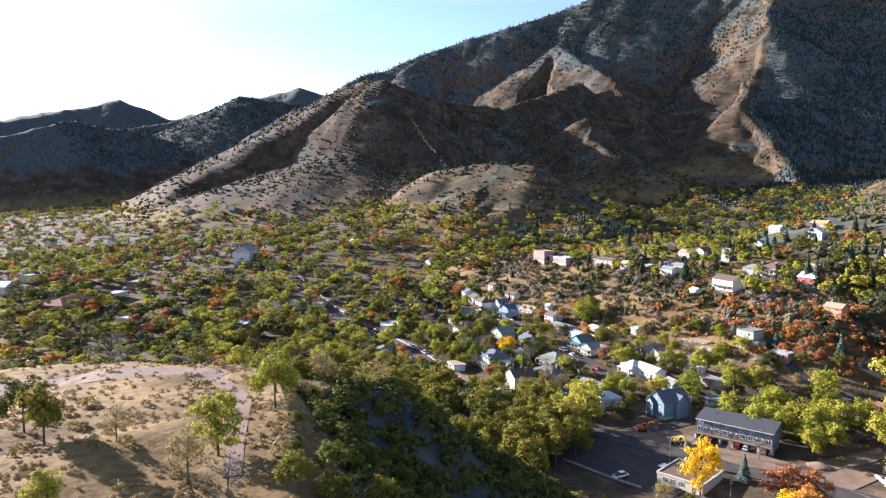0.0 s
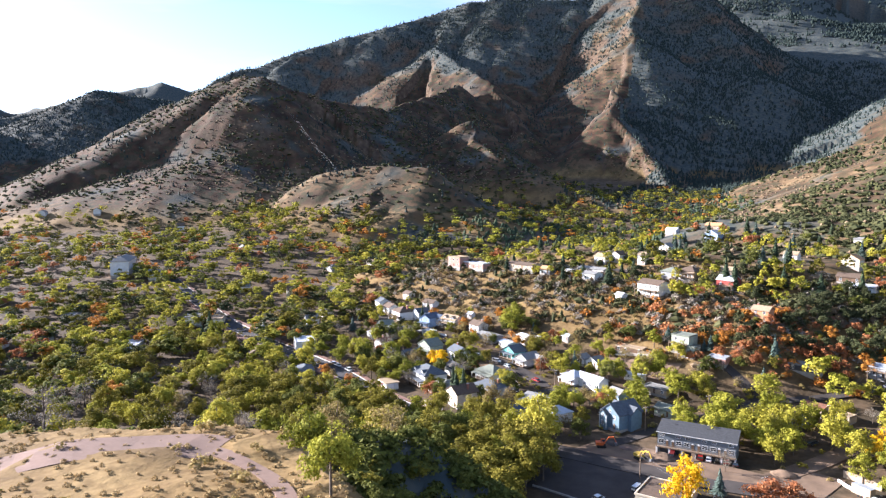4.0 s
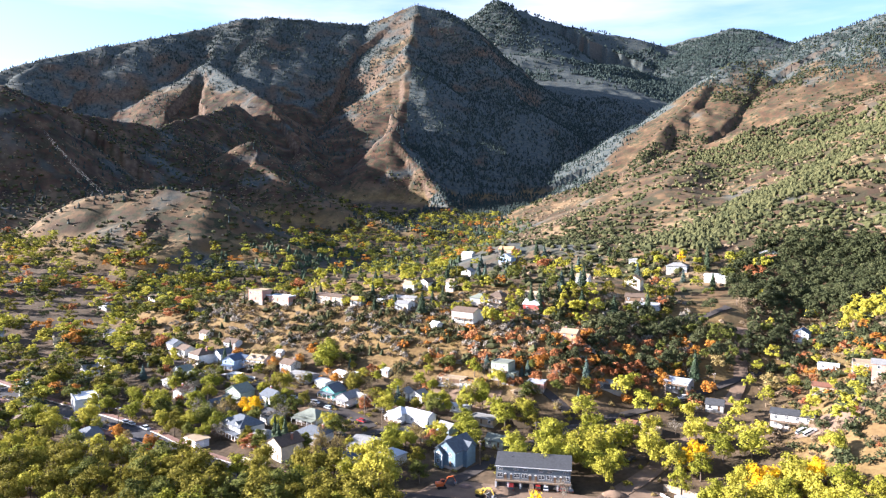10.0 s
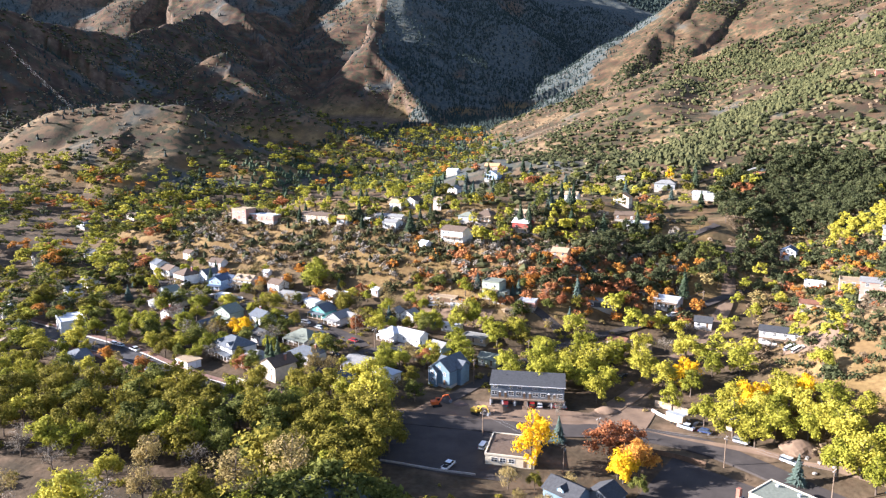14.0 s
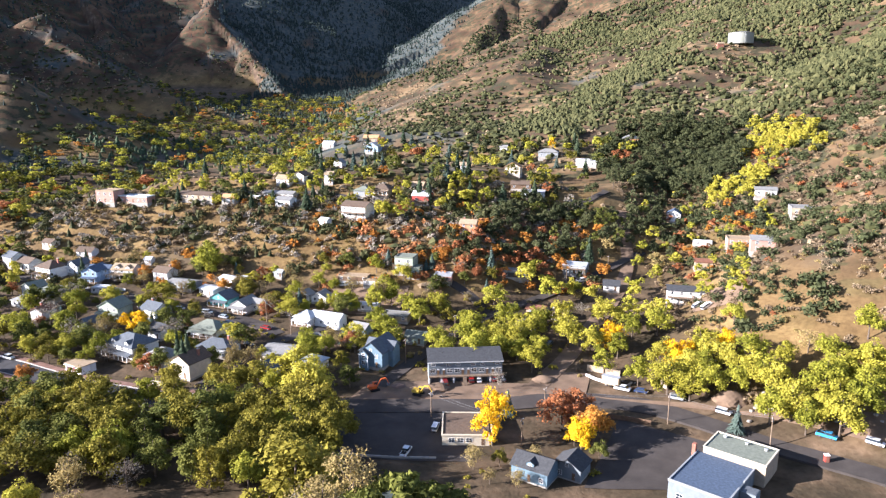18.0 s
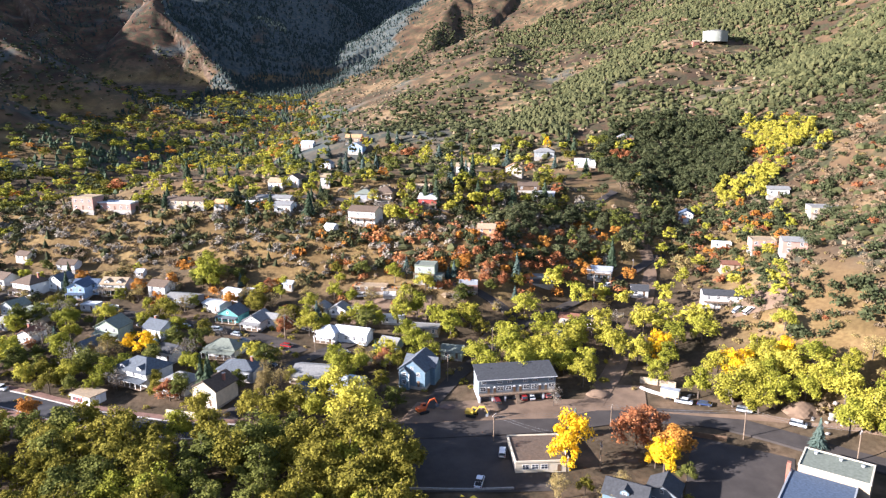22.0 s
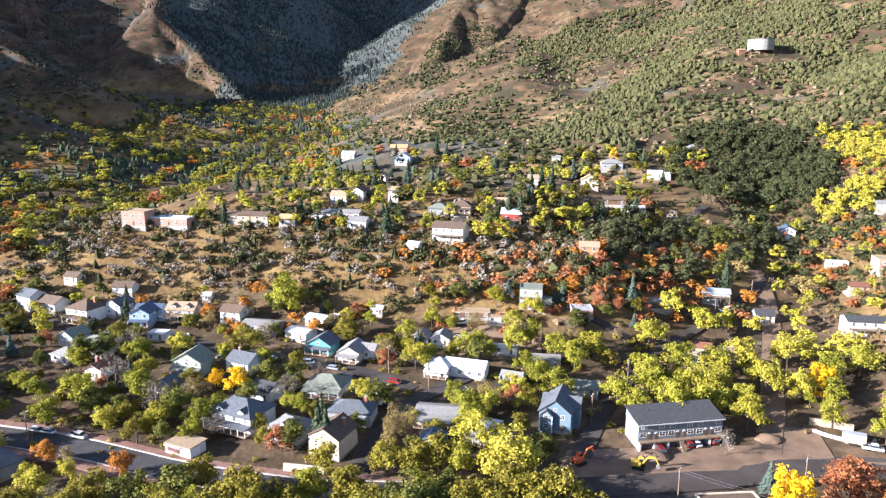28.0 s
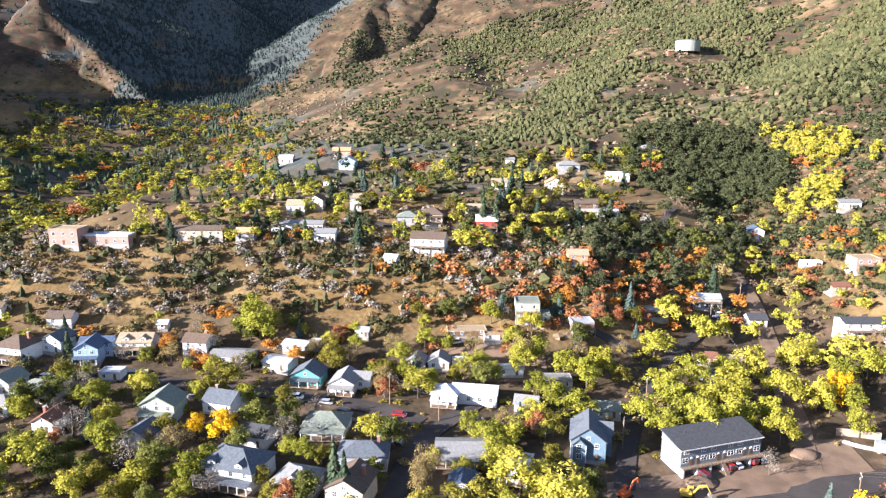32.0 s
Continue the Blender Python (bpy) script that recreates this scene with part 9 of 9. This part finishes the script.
def car(x, y, yaw, colour, shape):
    """A parked car, bonnet towards +x before its turn: body, cabin, windows, four wheels with rims, lamps."""
    n, w, hb, hr, c0, c1, fw, rw = CAR_SHAPE[shape]
    word = {"sky": "bright blue", "darkred": "dark red", "navy": "dark blue", "dark": "black"}.get(colour, colour)
    thing = tagged(new("pickup_truck" if shape == "pickup" else "car"), f"{word} {WORD_CAR[shape]} parked on the ground", "car", "parked cars")
    here, tall = ground_at(x, y), [ground_at(x + math.cos(radians(yaw)) * d, y + math.sin(radians(yaw)) * d) for d in (-1.5, 1.5)]
    thing.matrix_world = pose(x, y, max(here, sum(tall) / 2) + 0.22, 0, -math.degrees(math.atan2(tall[1] - tall[0], 3.0)), yaw)

    def body_bm():
        bm = bmesh.new()
        ring = [(-n / 2, 0.35), (n / 2 - 0.08, 0.32), (n / 2, 0.62), (n / 2 - 0.15, hb - 0.14), (c1 + 0.35, hb), (-n / 2 + 0.12, hb), (-n / 2, hb - 0.15)]
        solid(bm, [(p, -w / 2, q) for p, q in ring], [(p, w / 2, q) for p, q in ring])
        bmesh.ops.recalc_face_normals(bm, faces=bm.faces)
        bmesh.ops.bevel(bm, geom=[e for e in bm.edges if len(e.link_faces) == 2 and e.calc_face_angle() > 0.7], offset=0.07, segments=2, affect="EDGES")
        if shape == "pickup":
            box(bm, -n / 2 + 0.15, c0 - 0.25, -w / 2 + 0.02, -w / 2 + 0.1, hb - 0.02, hb + 0.08)
            box(bm, -n / 2 + 0.15, c0 - 0.25, w / 2 - 0.1, w / 2 - 0.02, hb - 0.02, hb + 0.08)
        return bm

    def cabin_bm():
        bm = bmesh.new()
        i = 0.16
        solid(bm, [(c0 - rw, -w / 2 + 0.05, hb - 0.02), (c1 + fw, -w / 2 + 0.05, hb - 0.02), (c1 + fw, w / 2 - 0.05, hb - 0.02), (c0 - rw, w / 2 - 0.05, hb - 0.02)], [(c0, -w / 2 + i, hr - 0.06), (c1, -w / 2 + i, hr - 0.06), (c1, w / 2 - i, hr - 0.06), (c0, w / 2 - i, hr - 0.06)])
        return bm
    hang("body", shared(("car_body", shape, colour), "body", body_bm, CAR_PAINT[colour]), thing, Matrix())
    cabin = hang("cabin_glass", shared(("car_cabin", shape), "cabin_glass", cabin_bm, GLASS), thing, Matrix())
    hang("roof", shared(("car_roof", shape, colour), "roof", lambda: boxes((c0 + 0.02, c1 - 0.02, -w / 2 + 0.15, w / 2 - 0.15, hr - 0.06, hr)), CAR_PAINT[colour]), thing, Matrix())
    if shape == "pickup":
        hang("load_bed", shared(("bed",), "load_bed", lambda: boxes((-n / 2 + 0.2, c0 - 0.3, -w / 2 + 0.12, w / 2 - 0.12, hb - 0.03, hb + 0.015)), RUBBER), thing, Matrix())

    def wheel_bm():
        bm = bmesh.new()
        bmesh.ops.create_cone(bm, cap_ends=True, segments=14, radius1=0.34, radius2=0.34, depth=0.22, matrix=pose(0, 0, 0, 90))
        return bm

    def rim_bm():
        bm = bmesh.new()
        bmesh.ops.create_cone(bm, cap_ends=True, segments=10, radius1=0.2, radius2=0.2, depth=0.24, matrix=pose(0, 0, 0, 90))
        return bm
    for sx in (-0.3, 0.31):
        for sy in (-1, 1):
            wh = hang("wheel", shared(("wheel",), "wheel", wheel_bm, RUBBER), thing, pose(sx * n, sy * (w / 2 - 0.1), 0.34))
            hang("rim", shared(("rim",), "rim", rim_bm, STEEL), wh, Matrix())
    for sy in (-1, 1):
        hang("headlight", shared(("headlight",), "headlight", lambda: boxes((-0.03, 0.05, -0.2, 0.2, -0.08, 0.08)), LAMP), thing, pose(n / 2 - 0.06, sy * (w / 2 - 0.28), hb - 0.26))
        hang("tail_light", shared(("tail_light",), "tail_light", lambda: boxes((-0.05, 0.03, -0.14, 0.14, -0.1, 0.1)), TAIL), thing, pose(-n / 2 + 0.02, sy * (w / 2 - 0.2), hb - 0.24))


POLES = []


def utility_pole(x, y, tall):
    """A wooden pole with a crossarm, insulators and a transformer."""
    thing = tagged(new("utility_pole"), "brown wooden utility pole with a crossarm", "pole", "utility poles")
    z = ground_at(x, y)
    thing.matrix_world = pose(x, y, z, 0, 0, 60)
    bm = bmesh.new()
    bmesh.ops.create_cone(bm, cap_ends=True, segments=8, radius1=0.18, radius2=0.12, depth=tall + 0.6, matrix=pose(0, 0, tall / 2 - 0.3))
    part("post", bm, WOOD, thing)
    arm = part("crossarm", boxes((-1.2, 1.2, -0.07, 0.07, tall - 0.75, tall - 0.6)), WOOD, thing)
    for k in (-1.05, -0.5, 0.5, 1.05):
        part("insulator", boxes((k - 0.05, k + 0.05, -0.05, 0.05, tall - 0.6, tall - 0.42)), TRIM, arm)
    bm = bmesh.new()
    bmesh.ops.create_cone(bm, cap_ends=True, segments=10, radius1=0.26, radius2=0.26, depth=0.85, matrix=pose(0.42, 0, tall - 1.8))
    part("transformer", bm, STEEL, thing)
    POLES.append((x, y, z + tall - 0.45))


def excavator(x, y, yaw, colour):
    """A tracked digger at rest: tracks, house, cab, boom, arm and bucket."""
    thing = tagged(new("excavator"), f"{colour} tracked excavator standing on bare dirt", "excavator", "building machines")
    thing.matrix_world = pose(x, y, ground_at(x, y) + 0.16, 0, 0, yaw)
    coat = painted("machine_" + colour, {"orange": (0.62, 0.13, 0.03), "yellow": (0.62, 0.42, 0.06)}[colour], 0.5, 0, 0.2, 1.5)
    for sy in (-1, 1):
        bm = bmesh.new()
        ring = [(-1.7, 0.25), (-1.4, 0), (1.4, 0), (1.7, 0.25), (1.6, 0.7), (1.3, 0.85), (-1.3, 0.85), (-1.6, 0.7)]
        solid(bm, [(p, sy * 1.15 - 0.28, q) for p, q in ring], [(p, sy * 1.15 + 0.28, q) for p, q in ring])
        part("track", bm, RUBBER, thing)
    part("engine_house", boxes((-2.0, 0.6, -1.15, 1.15, 0.95, 2.0)), coat, thing)
    cab = part("cab", boxes((-0.1, 1.3, 0.15, 1.15, 0.95, 2.8)), coat, thing)
    part("cab_window", boxes((0.1, 1.34, 0.1, 1.19, 1.75, 2.65)), GLASS, cab)
    for name, pts, half in (("boom", ((1.0, 1.6), (2.4, 3.7), (4.2, 3.9)), 0.22), ("arm", ((4.2, 4.0), (5.3, 1.9)), 0.16)):
        bm = bmesh.new()
        for (p0, q0), (p1, q1) in zip(pts, pts[1:]):
            solid(bm, [(p0, -half - 0.4, q0 - 0.25), (p0, half - 0.4, q0 - 0.25), (p0, half - 0.4, q0 + 0.25), (p0, -half - 0.4, q0 + 0.25)], [(p1, -half - 0.4, q1 - 0.2), (p1, half - 0.4, q1 - 0.2), (p1, half - 0.4, q1 + 0.2), (p1, -half - 0.4, q1 + 0.2)])
        part(name, bm, coat, thing)
    bm = bmesh.new()
    ring = [(4.9, 1.9), (5.6, 1.9), (5.5, 1.1), (4.9, 0.9), (4.6, 1.3)]
    solid(bm, [(p, -0.95, q) for p, q in ring], [(p, 0.15, q) for p, q in ring])
    part("bucket", bm, STEEL, thing)


# ---- walls, heaps and site clutter ----
def long_wall(name, points, tall, thick, material, label, category="wall"):
    """A wall along a line that steps with the ground."""
    p = smooth_line(points, 2.0)
    thing = tagged(new(name), label, category)
    for k in range(len(p) - 1):
        (x0, y0), (x1, y1) = p[k], p[k + 1]
        z = max(ground_at(x0, y0), ground_at(x1, y1))
        a = math.degrees(math.atan2(y1 - y0, x1 - x0))
        n = math.hypot(x1 - x0, y1 - y0) / 2
        ob = part("panel", boxes((-n + 0.015, n - 0.015, -thick / 2, thick / 2, -1.5, tall)), material, thing)
        ob.matrix_basis = pose((x0 + x1) / 2, (y0 + y1) / 2, z, 0, 0, a)
    return thing


long_wall("retaining_wall", ((-109, 217.6), (-103, 216.4), (-97, 215.4)), 2.6, 0.4, PAINT["cream"], "pale stone retaining wall beside the footway")
long_wall("retaining_wall", ((47, 236.5), (52.5, 234.5), (58, 231.5)), 2.2, 0.5, PAINT["tan"], "tan concrete retaining wall at the building site")
long_wall("retaining_wall", ((14, 357), (26, 353), (34, 352)), 1.3, 0.35, PAINT["brick"], "low red brick wall beside the ridge street")
long_wall("barrier", ((46, 232.5), (49, 229.5), (52.5, 226.8)), 0.9, 0.45, TRIM, "white concrete road barrier", "barrier")
long_wall("kerb_wall", ((-34, 177.5), (-20, 177.0), (-4, 177.4)), 0.7, 0.4, STONE, "low grey concrete wall at the parking lot edge")
long_wall("garden_wall", ((-84, 257), (-92, 263.5), (-100, 270.5)), 0.9, 0.3, STONE, "low pale garden wall along the street")
long_wall("picket_fence", ((-182, 307.5), (-170, 308.5), (-160, 306)), 1.1, 0.08, TRIM, "white board fence before the old houses", "fence")
long_wall("hedge_fence", ((40, 203.5), (50, 201.8), (62, 197)), 1.6, 0.1, PAINT["brown"], "dark board fence beside the red lot", "fence")


def heap(name, x, y, r, tall, material, label):
    """A loose heap with an uneven outline."""
    bm = bmesh.new()
    bmesh.ops.create_icosphere(bm, subdivisions=3, radius=1)
    for v in bm.verts:
        j = 1 + 0.25 * noise.noise(v.co * 1.7 + Vector((x, y, 0)))
        v.co = Vector((v.co.x * r * j, v.co.y * r * 0.8 * j, max(-0.3, v.co.z) * tall * (1 - 0.25 * math.hypot(v.co.x, v.co.y))))
    me = bpy.data.meshes.new(name)
    bm.to_mesh(me)
    bm.free()
    me.materials.append(material)
    ob = tagged(new(name, me), label, "heap")
    ob.matrix_world = pose(x, y, ground_at(x, y))


heap("heap_of_dirt", 88, 206.5, 5.5, 3.4, DIRT, "big heap of brown dirt beside the road")
heap("heap_of_dirt", -6, 221.0, 4.2, 2.0, DIRT, "heap of dug-up dirt beside the townhouses")
heap("heap_of_dirt", -20, 222.0, 2.6, 1.0, RED_DIRT, "low heap of red dirt on the building site")
heap("heap_of_dirt", 31, 229, 4.0, 1.6, DIRT, "low spread heap of dirt at the road fork")


def rocks(x, y, n, spread, size):
    """Loose boulders, each a stone of its own."""
    rng = np.random.default_rng(n)
    for k in range(n):
        bm = bmesh.new()
        bmesh.ops.create_icosphere(bm, subdivisions=1, radius=size * rng.uniform(0.5, 1.2))
        for v in bm.verts:
            v.co *= rng.uniform(0.75, 1.2)
            v.co.z *= 0.7
        me = bpy.data.meshes.new("boulder")
        bm.to_mesh(me)
        bm.free()
        me.materials.append(STONE)
        ob = tagged(new("boulder", me), "pale rough boulder on the dirt verge", "rock", "boulders by the road")
        px, py = x + rng.normal() * spread, y + rng.normal() * spread * 0.5
        ob.matrix_world = pose(px, py, ground_at(px, py) + size * 0.3, 0, 0, rng.uniform(0, 360))


rocks(98, 200, 26, 6.0, 1.0)
rocks(118, 187, 16, 5.0, 0.8)
rocks(58, 226, 10, 4.0, 0.7)


def box_trailer(x, y, yaw):
    thing = tagged(new("box_trailer"), "tan box trailer parked on the dirt verge", "trailer")
    thing.matrix_world = pose(x, y, ground_at(x, y) + 0.2, 0, 0, yaw)
    part("box", boxes((-3, 3, -1.2, 1.2, 0.7, 3.4)), PAINT["tan"], thing)
    part("roof", boxes((-3.05, 3.05, -1.25, 1.25, 3.4, 3.5)), ROOFING["metal"], thing)
    part("hitch", boxes((3, 4.3, -0.1, 0.1, 0.55, 0.7)), STEEL, thing)
    for sx in (-0.8, 0.4):
        for sy in (-1, 1):
            bm = bmesh.new()
            bmesh.ops.create_cone(bm, cap_ends=True, segments=12, radius1=0.36, radius2=0.36, depth=0.22, matrix=pose(sx, sy * 1.2, 0.36, 90))
            part("wheel", bm, RUBBER, thing)


box_trailer(71, 219.5, 55)
box_trailer(53.5, 224.6, -30)


def toilet(x, y):
    thing = tagged(new("portable_toilet"), "red portable toilet with a white roof", "toilet")
    thing.matrix_world = pose(x, y, ground_at(x, y) + 0.25)
    part("cabin", boxes((-0.6, 0.6, -0.6, 0.6, 0, 2.1)), PAINT["red"], thing)
    part("roof", boxes((-0.65, 0.65, -0.65, 0.65, 2.1, 2.3)), TRIM, thing)
    part("door", boxes((-0.4, 0.4, -0.64, -0.6, 0.1, 2.0)), PAINT["brick"], thing)


toilet(103, 175)


def shop_front():
    """The small white kiosk with a red panel and a wooden flat roof by the footway."""
    thing = tagged(new("kiosk"), "small white kiosk with a red front and brown flat roof", "kiosk")
    thing.matrix_world = pose(-138.5, 228.5, ground_at(-139, 227) + 0.3, 0, 0, -27)
    part("wall", boxes((-4.5, 4.5, -2.5, 3.5, -1, 3.0)), PAINT["white"], thing)
    part("roof", boxes((-4.8, 4.8, -2.8, 4.2, 3.0, 3.25)), ROOFING["tan"], thing)
    part("panel", boxes((-3.9, 0.9, -2.56, -2.5, 0.9, 2.7)), PAINT["red"], thing)
    part("shelf", boxes((-4.2, 1.2, -3.1, -2.52, 0.75, 0.9)), TRIM, thing)
    part("canopy", boxes((-4.4, 1.4, -3.4, -2.5, 2.72, 2.88)), TRIM, thing)
    for k in range(3):
        part("opening", boxes((-3.6 + 1.5 * k, -2.5 + 1.5 * k, -2.6, -2.57, 1.15, 2.0)), PAINT["dark"], thing)
    part("sign_board", boxes((4.5, 4.58, -2.2, 1.2, 0.4, 2.8)), TRIM, thing)


shop_front()


def string_poles():
    pairs = ((0, 1), (1, 4), (4, 2), (5, 7), (7, 6), (6, 10), (10, 11), (8, 9), (0, 3))
    for a, b in pairs:
        for o in (-0.8, 0.8):
            (x0, y0, z0), (x1, y1, z1) = POLES[a], POLES[b]
            cable("overhead_cable", (x0 + o * 0.5, y0 + o * 0.8, z0), (x1 + o * 0.5, y1 + o * 0.8, z1), 1.2, "thin dark cable hung between utility poles")


# ---- cars, poles and other small things ----
car(-185.6, 240.7, -17, "white", "sedan")
car(-181.6, 239.7, -17, "white", "sedan")
car(-171.9, 237.2, -17, "white", "pickup")
car(-3.9, 223.5, 100, "darkred", "suv")
car(5.0, 226.5, 100, "red", "suv")
car(7.7, 226.7, 100, "white", "sedan")
car(13.1, 228.3, 105, "red", "suv")
car(16.0, 227.9, 105, "dark", "sedan")
car(-191.4, 305.8, -15, "white", "suv")
car(-185.5, 303.4, -12, "white", "sedan")
car(-124.9, 284.6, -10, "white", "sedan")
car(-111.0, 280.7, -15, "white", "suv")
car(-101.8, 275.9, -20, "silver", "sedan")
car(-96.5, 268.9, -30, "dark", "suv")
car(-80.2, 265.5, -20, "red", "sedan")
car(-57.7, 259.3, -5, "dark", "suv")
car(-54.9, 302.5, 0, "white", "pickup")
car(-46.8, 287.9, 0, "blue", "pickup")
car(-142.4, 285.9, -15, "silver", "sedan")
car(-83.1, 251.5, -30, "dark", "sedan")
car(-5.3, 193.8, 80, "white", "suv")
car(-13.0, 179.9, 75, "white", "pickup")
car(56.7, 220.6, -32, "white", "pickup")
car(62.4, 217.7, -32, "navy", "sedan")
car(72.3, 211.1, -32, "silver", "suv")
car(83.7, 200.5, -38, "white", "suv")
car(107.0, 184.2, -38, "sky", "pickup")
car(97.6, 266.1, 20, "white", "suv")
car(95.6, 271.4, 20, "silver", "sedan")
car(117.5, 178.9, -38, "white", "suv")
car(35.2, 256.8, 60, "dark", "sedan")
car(55.0, 313.3, 20, "white", "pickup")
utility_pole(-7.2, 201.0, 9)
utility_pole(29.2, 206.9, 8)
utility_pole(91.2, 183.3, 10)
utility_pole(20.7, 185.3, 9)
utility_pole(66.1, 197.7, 10)
utility_pole(-19.5, 239.7, 10)
utility_pole(38.1, 271.1, 10)
utility_pole(-2.0, 260.8, 10)
utility_pole(-82.2, 273.1, 10)
utility_pole(-68.7, 261.5, 9)
utility_pole(47.0, 306.4, 10)
utility_pole(67.8, 319.4, 10)
utility_pole(-186.0, 236.8, 9)
excavator(-28.2, 218.8, 30, "orange")
excavator(-12.6, 215.7, -20, "yellow")
string_poles()
